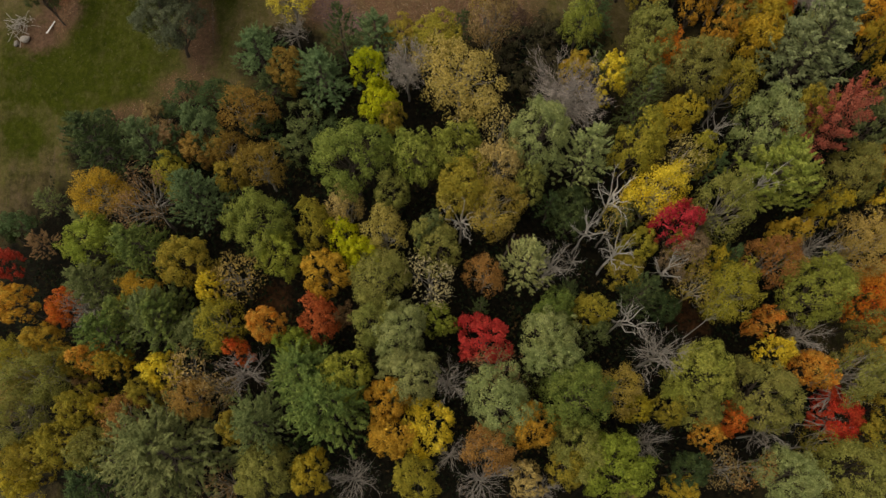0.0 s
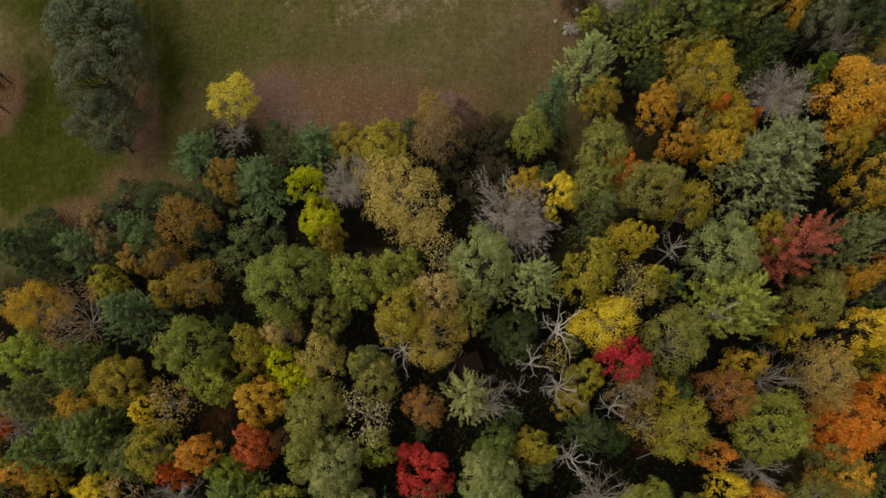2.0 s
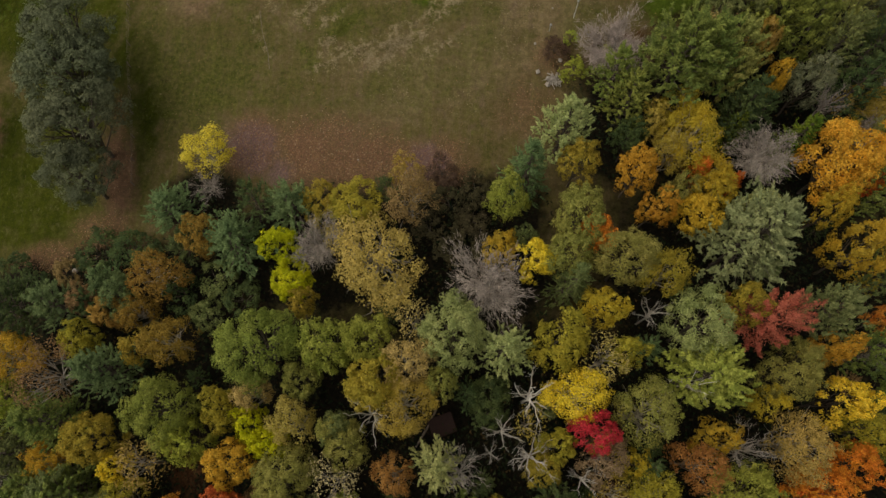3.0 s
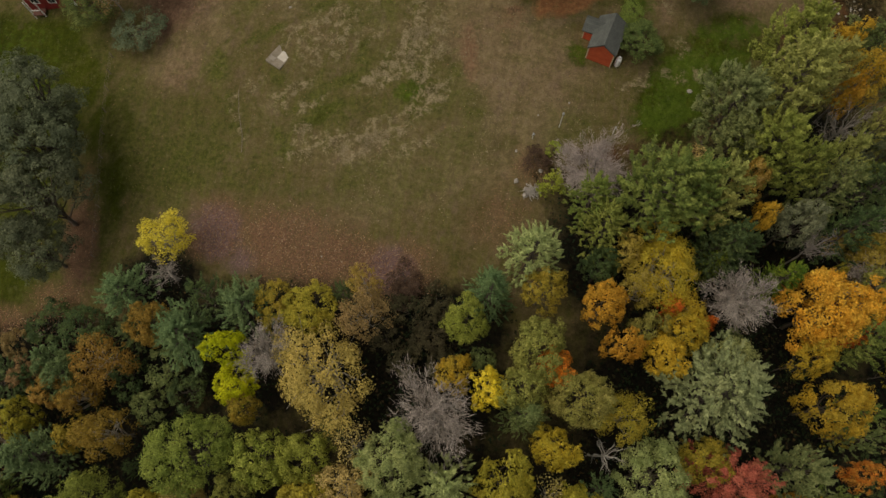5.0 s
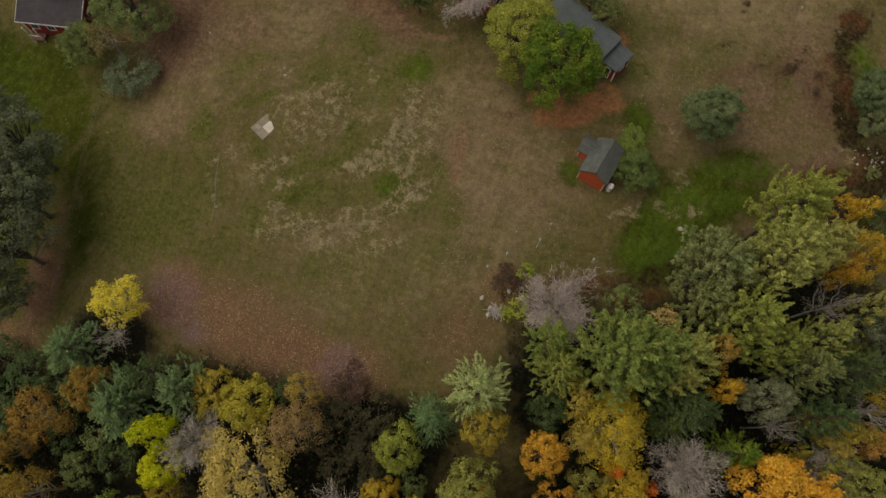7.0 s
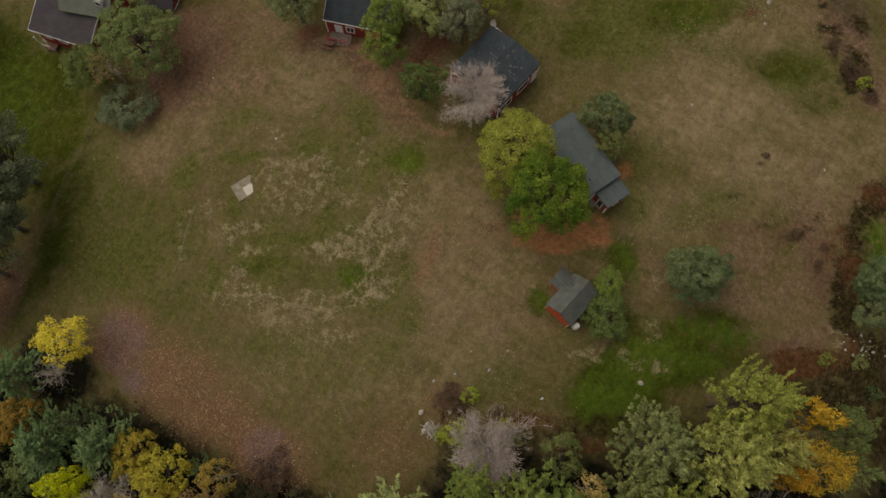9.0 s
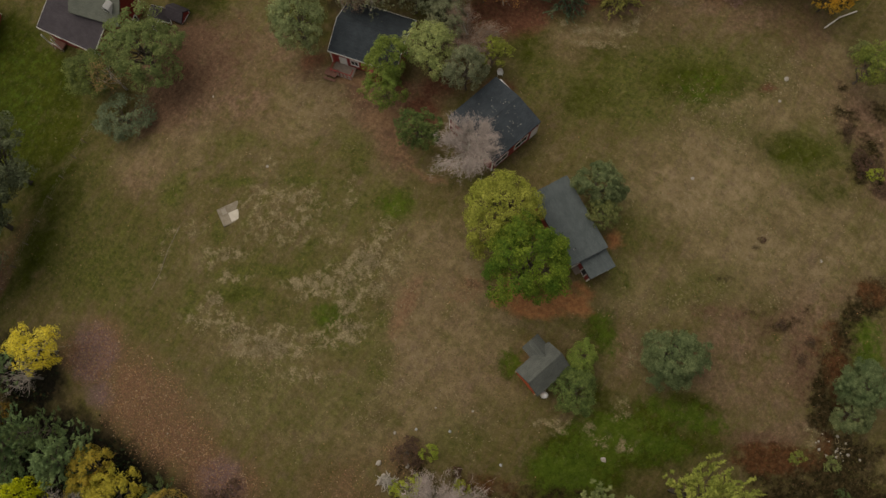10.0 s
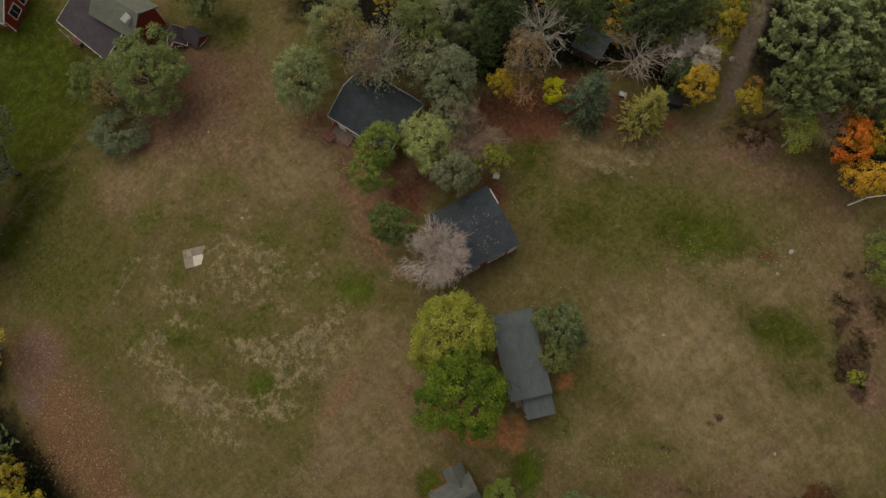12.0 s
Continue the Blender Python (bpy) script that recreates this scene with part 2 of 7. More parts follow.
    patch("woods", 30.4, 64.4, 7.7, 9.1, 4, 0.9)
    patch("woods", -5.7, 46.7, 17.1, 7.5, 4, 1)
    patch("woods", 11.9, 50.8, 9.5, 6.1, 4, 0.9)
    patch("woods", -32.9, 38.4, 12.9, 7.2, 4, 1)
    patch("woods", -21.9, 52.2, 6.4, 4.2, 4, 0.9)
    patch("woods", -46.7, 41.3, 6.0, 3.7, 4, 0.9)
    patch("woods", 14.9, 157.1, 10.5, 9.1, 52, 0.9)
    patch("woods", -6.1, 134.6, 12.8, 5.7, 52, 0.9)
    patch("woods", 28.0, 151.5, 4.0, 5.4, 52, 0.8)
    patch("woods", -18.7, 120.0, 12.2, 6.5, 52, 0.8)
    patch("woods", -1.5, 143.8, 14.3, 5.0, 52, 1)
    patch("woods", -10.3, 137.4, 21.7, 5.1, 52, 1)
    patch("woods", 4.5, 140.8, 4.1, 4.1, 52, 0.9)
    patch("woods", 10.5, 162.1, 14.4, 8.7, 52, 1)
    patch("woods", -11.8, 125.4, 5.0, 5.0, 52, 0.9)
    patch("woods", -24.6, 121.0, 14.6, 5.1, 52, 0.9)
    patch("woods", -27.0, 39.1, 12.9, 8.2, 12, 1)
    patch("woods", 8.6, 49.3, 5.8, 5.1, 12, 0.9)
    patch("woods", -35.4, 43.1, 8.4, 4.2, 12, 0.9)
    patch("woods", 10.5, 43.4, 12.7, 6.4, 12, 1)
    patch("litter", -14.2, 59.1, 4.0, 2.7, 12, 0.66)
    patch("straw", 3.7, 89.9, 1.0, 2.1, 33, 0.54)
    patch("straw", 3.8, 86.6, 2.1, 2.3, 33, 0.59)
    patch("straw", 2.9, 84.0, 2.7, 1.2, 33, 0.59)
    patch("straw", 1.7, 81.3, 2.9, 0.9, 33, 0.59)
    patch("straw", -0.6, 80.2, 2.1, 0.8, 33, 0.54)
    patch("straw", 6.6, 88.6, 1.0, 1.6, 33, 0.42)
    patch("straw", 5.6, 81.7, 1.9, 1.3, 33, 0.38)
    patch("straw", 7.0, 79.1, 2.1, 1.5, 33, 0.50)
    patch("straw", 6.0, 77.2, 1.3, 1.1, 33, 0.42)
    patch("straw", -8.4, 84.6, 3.6, 4.0, 33, 0.25)
    patch("straw", -5.2, 84.6, 2.9, 2.2, 33, 0.26)
    patch("straw", -1.8, 86.1, 1.4, 1.2, 33, 0.32)
    patch("straw", -11.6, 76.0, 0.8, 1.4, 33, 0.50)
    patch("straw", -10.1, 77.8, 2.6, 0.8, 33, 0.42)
    patch("straw", -8.0, 72.6, 1.4, 1.0, 33, 0.44)
    patch("straw", -7.2, 70.5, 2.5, 1.2, 33, 0.42)
    patch("straw", -3.6, 71.6, 2.9, 0.7, 33, 0.38)
    patch("straw", -1.1, 71.7, 3.3, 1.0, 33, 0.50)
    patch("straw", 1.8, 72.6, 3.8, 1.1, 33, 0.50)
    patch("straw", 3.9, 75.7, 2.1, 0.8, 33, 0.42)
    patch("straw", 0.7, 74.7, 2.9, 0.6, 33, 0.35)
    patch("straw", -13.1, 89.1, 0.8, 1.0, 33, 0.32)
    patch("straw", -2.6, 91.8, 1.2, 3.0, 33, 0.22)
    patch("straw", -15.7, 77.5, 1.4, 1.0, 33, 0.30)
    patch("straw", -16.5, 73.0, 0.3, 3.4, 33, 0.38)
    patch("straw", -17.6, 76.0, 1.2, 0.3, 33, 0.35)
    patch("straw", 5.6, 72.1, 3.8, 0.9, 33, 0.30)
    patch("straw", 6.3, 84.7, 1.9, 1.9, 33, 0.35)
    patch("straw", -7.7, 76.0, 2.3, 0.8, 33, 0.30)
    patch("green", 4.1, 79.2, 2.2, 1.5, 33, 1)
    patch("green", 5.2, 76.9, 0.9, 1.4, 33, 0.9)
    patch("green", -5.9, 75.1, 3.9, 1.4, 33, 0.85)
    patch("green", -5.3, 78.8, 5.2, 1.0, 33, 0.8)
    patch("green", 2.5, 93.9, 2.5, 2.4, 33, 0.9)
    patch("green", -3.9, 86.8, 1.7, 0.9, 33, 0.7)
    patch("green", -20.4, 79.5, 1.8, 2.4, 33, 0.75)
    patch("green", -14.7, 85.2, 2.9, 0.8, 33, 0.8)
    patch("green", -7.9, 89.9, 4.0, 0.8, 33, 0.8)
    patch("green", -19.9, 70.3, 8.8, 4.8, 33, 0.5)
    patch("green", -12.3, 79.1, 1.2, 1.5, 33, 0.7)
    patch("green", -10.3, 71.1, 0.8, 3.3, 33, 0.8)
    patch("green", -13.6, 67.0, 8.0, 3.3, 33, 0.4)
    patch("green", 1.1, 68.4, 7.0, 2.5, 33, 0.5)
    patch("green", 10.9, 73.3, 4.4, 2.5, 33, 0.5)
    patch("green", 7.0, 67.9, 7.6, 2.5, 33, 0.45)
    patch("green", -17.8, 89.2, 4.2, 1.5, 33, 0.45)
    patch("green", -4.9, 96.1, 2.0, 2.7, 33, 0.6)
    patch("green", -23.9, 64.9, 4.0, 4.0, 33, 0.7)
    patch("green", 12.0, 78.4, 1.9, 3.2, 33, 0.55)
    patch("green", 24.4, 77.6, 3.7, 2.5, 33, 0.5)
    patch("green", 26.1, 108.1, 2.7, 3.9, 33, 0.5)
    patch("green", 27.9, 102.0, 2.0, 2.5, 33, 0.6)
    patch("green", 21.2, 129.8, 10.5, 3.5, 33, 0.7)
    patch("green", 28.8, 125.8, 4.1, 3.4, 33, 0.45)
    patch("green", 40.8, 130.6, 3.4, 2.7, 33, 0.6)
    patch("green", -24.3, 108.2, 3.6, 4.3, 52, 0.6)
    patch("green", 14.8, 127.8, 7.3, 4.0, 52, 0.4)
    patch("green", 6.4, 117.7, 4.0, 4.0, 52, 0.6)
    patch("green", -9.3, 90.6, 2.6, 2.0, 52, 0.5)
    patch("green", 12.4, 118.5, 5.2, 3.9, 52, 0.45)
    patch("green", 37.4, 129.5, 3.8, 3.8, 52, 0.35)
    patch("green", 19.9, 109.9, 3.8, 3.8, 52, 0.45)
    patch("green", 35.8, 106.2, 5.4, 2.4, 52, 0.5)
    patch("green", -21.1, 65.5, 7.6, 4.1, 12, 0.35)
    patch("green", -6.1, 75.4, 4.7, 2.0, 12, 0.5)
    patch("green", -29.4, 75.5, 4.3, 3.6, 12, 0.3)
    patch("green", -20.1, 70.9, 6.5, 3.6, 4, 0.5)
    patch("green", -9.9, 64.0, 8.5, 2.1, 4, 0.4)
    patch("green", -26.9, 62.9, 2.9, 4.4, 4, 0.5)
    patch("green", -37.7, 50.8, 4.6, 4.6, -0, 0.6)
    patch("lawn", -31.8, 67.6, 0.6, 3.6, 33, 0.85)
    patch("lawn", -30.4, 61.9, 0.7, 3.4, 33, 0.8)
    patch("lawn", -33.4, 72.5, 0.7, 2.8, 33, 0.8)
    patch("lawn", -39.6, 76.1, 5.1, 4.4, 33, 0.9)
    patch("lawn", 38.0, 87.1, 4.1, 3.4, 12, 1)
    patch("lawn", 36.4, 87.9, 3.7, 2.4, 33, 1)
    patch("lawn", 34.1, 83.4, 3.1, 2.4, 33, 1)
    patch("mud", 44.4, 131.0, 2.0, 1.4, 33, 0.7)
    patch("mud", 40.3, 133.8, 0.9, 0.9, 52, 0.7)
    patch("mud", 43.6, 129.8, 0.9, 1.9, 52, 0.8)
    patch("mud", 46.7, 129.9, 1.3, 1.0, 52, 0.7)
    patch("mud", 15.2, 91.5, 0.8, 0.5, 33, 0.5)
    patch("earth", 10.9, 87.2, 3.4, 2.8, 52, 0.9)
    patch("earth", 12.5, 83.5, 4.4, 2.8, 52, 0.7)
    patch("earth", 14.6, 89.8, 3.1, 3.7, 52, 0.7)
    patch("earth", 18.4, 85.0, 3.7, 2.5, 52, 0.5)
    patch("earth", 10.9, 84.8, 0.9, 2.9, 33, 0.9)
    patch("earth", 15.6, 86.8, 2.6, 3.8, 33, 0.6)
    patch("earth", -32.3, 90.9, 4.3, 4.3, 52, 0.8)
    patch("earth", -24.7, 90.4, 4.2, 3.5, 52, 0.5)
    patch("earth", -15.6, 94.9, 4.8, 3.3, 52, 0.45)
    patch("lawn", 4.1, 79.2, 1.9, 1.4, 33, 0.5)
    patch("lawn", 5.2, 76.9, 0.8, 1.3, 33, 0.5)
    patch("lawn", 2.5, 93.9, 2.1, 2.0, 33, 0.5)
    patch("lawn", -3.6, 94.3, 2.0, 0.9, 33, 0.5)
    patch("lawn", -5.8, 74.7, 1.9, 0.9, 33, 0.5)
    patch("green", -42.7, 53.5, 7.4, 8.9, 4, 0.7)
    patch("green", -39.6, 47.6, 8.1, 3.6, 4, 0.6)
    patch("green", -41.1, 42.1, 9.1, 7.6, -0, 0.7)
    patch("green", -35.5, 53.7, 7.6, 7.6, -0, 0.6)
    patch("green", -38.0, 52.5, 5.7, 3.5, 12, 0.5)
    patch("earth", 15.4, 137.5, 4.0, 2.7, 52, 0.5)
    patch("earth", 9.6, 131.0, 4.7, 1.3, 52, 0.7)
    patch("green", -2.1, 78.6, 12.3, 6.5, 33, 0.42)
    patch("green", -2.3, 90.2, 5.9, 3.9, 33, 0.5)
    patch("green", 7.4, 78.5, 3.8, 3.2, 33, 0.55)
    patch("litter", 19.1, 141.4, 2.7, 2.0, 52, 0.74)
    patch("earth", 20.5, 83.9, 3.8, 5.0, 33, 0.6)
    patch("tan", 16.9, 78.2, 7.3, 5.4, 12, 0.6)
    patch("tan", 15.2, 87.5, 8.2, 6.1, 12, 0.6)
    patch("tan", 5.5, 67.0, 7.9, 3.3, 12, 0.5)
    patch("tan", 10.0, 92.0, 5.0, 5.0, 52, 0.5)
    patch("lawn", -43.7, 61.6, 9.0, 11.3, 4, 0.75)
    patch("lawn", -46.3, 51.6, 10.0, 8.5, -0, 0.75)
    patch("earth", -29.4, 91.6, 4.2, 3.5, 52, 0.9)
    patch("earth", -30.5, 91.6, 4.3, 4.3, 37, 0.8)
    patch("earth", -33.2, 96.6, 3.6, 4.4, 37, 0.6)
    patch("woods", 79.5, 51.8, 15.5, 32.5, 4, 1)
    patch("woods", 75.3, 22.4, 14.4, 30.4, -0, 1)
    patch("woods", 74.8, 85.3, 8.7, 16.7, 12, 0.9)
    patch("mulch", -17.3, 103.0, 2.0, 1.3, 52, 0.7)
    patch("mulch", 3.7, 112.8, 2.0, 1.7, 44, 0.9)
    patch("mulch", -32.0, 92.4, 2.9, 2.9, 52, 0.45)
    patch("tan", 30.3, 130.8, 9.0, 6.4, 52, 0.7)
    patch("tan", 33.9, 140.9, 3.9, 5.2, 52, 0.6)
    patch("earth", 35.3, 137.4, 3.9, 4.5, 52, 0.6)
    patch("earth", 41.5, 135.3, 3.2, 3.8, 52, 0.7)
    patch("earth", -10.8, 102.0, 6.3, 2.7, 33, 0.9)
    patch("earth", -5.2, 102.5, 2.7, 2.7, 33, 1)
    patch("earth", -14.0, 99.2, 4.2, 3.4, 33, 0.7)
    patch("rosy", -15.9, 58.6, 2.4, 2.8, 18, 1)
    patch("rosy", -12.4, 56.2, 2.0, 1.7, 18, 0.7)
    patch("rosy", 5.5, 57.7, 2.2, 2.6, 18, 0.8)
    patch("fresh", 35.7, 81.6, 4.3, 3.1, 33, 0.9)
    patch("fresh", 36.7, 87.3, 4.4, 2.4, 33, 0.9)
    patch("fresh", 40.9, 89.0, 4.4, 1.9, 33, 0.75)
    patch("fresh", 36.3, 84.4, 3.7, 2.4, 33, 0.8)
    patch("fresh", 4.1, 79.2, 1.7, 1.3, 33, 0.6)
    patch("fresh", 2.5, 93.9, 2.0, 1.8, 33, 0.55)
    patch("fresh", -48.3, 78.1, 4.5, 8.2, 52, 0.35)
    patch("fresh", -56.5, 79.2, 4.6, 4.6, 52, 0.35)
    patch("fresh", -48.7, 80.9, 5.3, 4.5, 12, 0.25)
    patch("fresh", 23.7, 87.2, 1.4, 1.5, 33, 0.6)
    patch("fresh", 29.6, 96.0, 1.7, 1.9, 33, 0.6)
    patch("fresh", 23.2, 127.8, 3.9, 2.4, 52, 0.35)
    patch("tan", 13.2, 84.2, 5.4, 7.9, 16, 0.6)
    patch("tan", 24.0, 81.5, 3.9, 3.9, 16, 0.5)
    patch("lawn", -58.7, 53.3, 7.2, 8.7, -0, 0.8)
    patch("lawn", -40.7, 83.3, 4.5, 4.5, 12, 0.5)
    patch("green", -39.7, 82.5, 5.9, 6.7, 18, 0.5)
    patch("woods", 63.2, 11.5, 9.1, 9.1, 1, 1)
    patch("needles", 19.2, 93.6, 2.2, 1.0, 58, 1)
    patch("needles", 22.0, 94.0, 2.6, 0.9, 33, 1)
    patch("needles", 23.9, 96.4, 2.2, 1.1, 8, 1)
    patch("needles", 25.0, 98.4, 0.9, 0.7, 33, 0.9)
    patch("needles", 25.1, 105.2, 0.9, 1.0, 33, 1)
    patch("needles", 17.1, 94.5, 0.8, 1.2, 33, 0.8)
    patch("mud", 52.5, 118.5, 2.1, 1.1, -103, 1)
    patch("mud", 51.8, 115.3, 2.3, 1.0, -91, 1)
    patch("mud", 51.9, 111.8, 2.3, 1.0, -81, 1)
    patch("mud", 52.4, 108.2, 2.4, 1.0, -74, 1)
    patch("mud", 53.2, 105.0, 2.4, 1.0, -68, 1)
    patch("mud", 54.8, 102.6, 1.9, 1.0, -34, 1)
    patch("mud", 57.1, 102.0, 1.8, 1.0, -1, 1)
    patch("mud", 59.6, 102.3, 1.8, 0.9, 14, 1)
    patch("mud", 54.2, 96.4, 4.0, 1.6, 25, 1)
    patch("mud", 53.1, 93.9, 2.9, 1.3, 13, 0.8)
    patch("mud", 59.5, 99.0, 3.8, 1.7, 28, 1)
    patch("mud", 63.4, 98.3, 3.5, 1.9, 33, 1)
    patch("mud", 57.7, 95.4, 3.0, 1.5, 33, 0.9)
    patch("mud", 45.9, 109.0, 2.5, 0.5, 53, 0.62)
    patch("mud", 42.2, 108.0, 0.9, 0.5, 53, 0.6)
    patch("mud", 47.2, 112.2, 1.4, 0.5, 73, 0.5)
    patch("mud", 46.0, 108.8, 0.9, 0.6, 33, 0.6)
    patch("earth", 49.0, 103.3, 4.3, 5.0, 33, 0.5)
    patch("earth", 51.9, 98.4, 5.1, 1.4, 45, 0.7)
    patch("earth", 49.6, 116.5, 3.5, 2.3, 33, 0.5)
    patch("fresh", 55.3, 112.3, 1.7, 3.8, 33, 0.8)
    patch("green", 53.2, 114.0, 1.9, 1.5, -12, 0.9)
    patch("rust", 53.3, 96.7, 4.4, 1.3, 27, 0.95)
    patch("rust", 50.5, 95.5, 2.1, 0.7, 33, 0.9)
    patch("rust", 56.7, 100.8, 1.5, 1.9, 33, 0.6)
    patch("rust", 29.3, 75.1, 3.2, 1.0, 28, 0.7)
    patch("rust", 35.8, 75.7, 3.9, 0.9, 33, 0.7)
    patch("earth", 41.5, 135.2, 3.0, 5.3, 50, 0.9)
    patch("earth", 47.5, 130.5, 2.3, 3.0, 50, 0.9)
    patch("earth", 44.2, 115.3, 6.3, 2.1, 50, 0.5)
    patch("earth", 18.2, 138.5, 1.9, 1.8, 50, 0.7)
    patch("mud", 39.4, 135.4, 1.2, 0.8, 10, 0.8)
    patch("mud", 38.3, 134.6, 0.5, 1.2, 50, 0.7)
    patch("mud", 44.7, 131.0, 1.5, 0.8, 50, 0.8)
    patch("mud", 43.7, 133.8, 0.8, 1.1, 50, 0.7)
    patch("mud", 39.4, 132.8, 0.6, 0.4, 50, 0.7)
    patch("mud", 38.6, 114.7, 0.4, 0.4, 50, 0.8)
    patch("mud", 37.4, 108.9, 1.0, 0.5, 50, 0.5)
    patch("straw", 36.3, 90.3, 0.9, 1.4, 33, 0.34)
    patch("straw", 31.9, 84.8, 1.4, 0.8, 33, 0.34)
    patch("straw", 37.0, 86.5, 1.8, 0.7, 33, 0.34)
    patch("straw", 33.8, 95.9, 0.6, 2.0, 33, 0.34)
    patch("straw", 34.6, 86.6, 0.8, 0.9, 33, 0.34)
    patch("straw", 30.2, 83.7, 1.2, 0.5, 33, 0.34)
    patch("straw", 39.2, 87.4, 1.0, 0.7, 33, 0.34)
    patch("lawn", 42.2, 95.4, 4.1, 1.1, 18, 0.8)
    patch("lawn", 33.5, 89.6, 2.2, 2.0, 33, 0.6)
    patch("fresh", 42.0, 93.8, 4.7, 1.5, 21, 0.8)
    patch("fresh", 31.0, 95.0, 1.5, 2.0, 33, 0.6)
    patch("track", -11.9, 103.4, 2.2, 0.6, 23, 0.95)
    patch("track", -8.3, 103.2, 1.6, 0.6, -12, 0.95)
    patch("track", -4.7, 101.8, 1.7, 0.6, -27, 0.95)
    patch("track", -1.7, 100.1, 1.6, 0.5, -37, 0.95)
    patch("track", 1.0, 98.9, 1.5, 0.5, -17, 0.95)
    patch("track", 4.2, 98.9, 1.7, 0.5, 13, 0.95)
    patch("earth", -5.0, 102.2, 1.8, 3.5, 33, 0.8)
    patch("earth", -9.2, 104.0, 2.9, 1.4, 33, 0.8)
    patch("straw", 7.9, 126.3, 3.5, 0.3, 38, 0.64)
    patch("straw", 11.5, 128.3, 2.8, 0.3, 50, 0.64)
    patch("straw", 10.1, 125.4, 3.4, 0.3, 30, 0.64)
    patch("straw", 11.8, 130.8, 2.8, 0.4, 70, 0.64)
    patch("straw", 5.5, 125.7, 1.4, 0.3, 10, 0.64)
    patch("tan", 8.2, 125.9, 4.2, 1.4, 50, 0.6)
    patch("tan", 11.7, 129.0, 3.5, 1.4, 50, 0.6)
    patch("road", 6.8, 154.6, 3.0, 1.2, -52, 1)
    patch("road", 8.6, 151.2, 3.1, 1.2, -60, 1)
    patch("road", 10.4, 147.5, 3.0, 1.2, -61, 1)
    patch("road", 12.0, 144.4, 2.5, 1.1, -54, 1)
    patch("road", 13.3, 141.2, 2.9, 1.1, -75, 0.6)
    patch("road", 13.4, 136.2, 3.3, 1.3, 15, 0.45)
    patch("road", 3.7, 159.3, 1.3, 3.9, 50, 1)
    patch("mulch", -2.2, 124.5, 5.0, 2.1, 50, 1)
    patch("mulch", 5.0, 128.9, 3.5, 1.3, 50, 0.8)
    patch("mulch", -3.6, 140.0, 4.7, 1.9, 50, 0.8)
    patch("mulch", -2.0, 120.7, 2.8, 1.2, 50, 0.8)
    patch("mulch", 10.9, 135.5, 2.9, 1.3, 50, 0.6)
    patch("mulch", -1.2, 105.2, 1.7, 2.0, 50, 0.8)
    patch("mulch", -5.8, 106.2, 1.2, 2.7, 50, 0.7)
    patch("earth", -15.4, 101.7, 4.2, 1.7, 50, 0.7)
    patch("earth", -8.0, 100.4, 2.0, 3.3, 50, 0.7)
    patch("earth", -31.7, 95.0, 5.4, 3.1, 50, 1)
    patch("earth", -28.4, 88.7, 6.1, 2.7, 60, 0.9)
    patch("earth", -22.5, 101.7, 4.4, 3.7, 50, 0.6)
    patch("track", -3.4, 99.3, 0.6, 3.9, 65, 0.6)
    patch("earth", 10.7, 85.8, 1.4, 3.5, 13, 0.9)
    patch("earth", 15.3, 91.9, 1.0, 0.9, 33, 0.9)
    patch("track", 14.9, 91.5, 1.0, 0.6, 33, 0.8)
    patch("earth", 11.5, 93.3, 4.5, 2.6, 33, 0.45)
    patch("earth", -26.0, 79.0, 3.9, 3.0, 63, 0.7)
    patch("green", -6.7, 76.5, 4.1, 0.3, 71, 0.8)
    patch("green", -17.5, 74.2, 0.3, 4.3, 25, 0.8)
    patch("green", -16.5, 84.2, 6.5, 0.3, 37, 0.8)
    patch("green", -20.9, 81.9, 5.2, 0.3, 61, 0.8)
    patch("green", -9.6, 93.3, 0.3, 2.8, 18, 0.8)
    patch("litter", -6.2, 59.3, 5.7, 4.2, 3, 0.7)
    patch("litter", 2.1, 58.0, 4.1, 2.8, -7, 0.8)
    patch("rosy", -16.2, 59.9, 3.0, 2.2, -7, 1)
    patch("rosy", 5.7, 57.5, 2.7, 2.1, 3, 1)
    patch("litter", -10.9, 61.0, 3.6, 2.9, 33, 0.5)
    patch("straw", 56.3, 101.3, 1.9, 1.2, 13, 0.56)
    patch("straw", 58.8, 101.3, 1.5, 0.6, 33, 0.64)
    patch("lawn", -42.3, 75.5, 5.2, 6.0, 33, 0.8)
    patch("lawn", -52.2, 79.9, 5.5, 8.3, 33, 0.9)
    patch("lawn", -34.0, 72.1, 3.3, 4.9, 63, 0.55)
    patch("lawn", -31.2, 63.9, 4.1, 4.1, 33, 0.6)
    patch("green", -22.9, 67.0, 8.4, 4.6, 33, 0.75)
    patch("green", -29.0, 70.8, 6.3, 4.8, 33, 0.6)
    patch("mud", 52.7, 117.5, 3.2, 1.9, 73, 0.95)
    patch("mud", 52.5, 111.2, 1.6, 3.1, 33, 0.8)
    patch("mud", 54.7, 104.2, 1.8, 2.6, 33, 0.85)
    patch("mud", 60.0, 101.9, 3.8, 1.7, 33, 0.95)
    patch("rust", 54.1, 107.9, 1.3, 4.5, 43, 0.8)
    patch("rust", 50.4, 110.5, 1.5, 2.5, 3, 0.5)
    patch("rust", 52.4, 118.4, 2.3, 1.5, 33, 0.6)
    patch("earth", 14.3, 82.9, 4.5, 5.1, 33, 0.55)
    patch("earth", 10.4, 83.3, 1.3, 3.8, 8, 0.7)
    patch("tan", 15.1, 71.6, 7.6, 3.2, 33, 0.6)
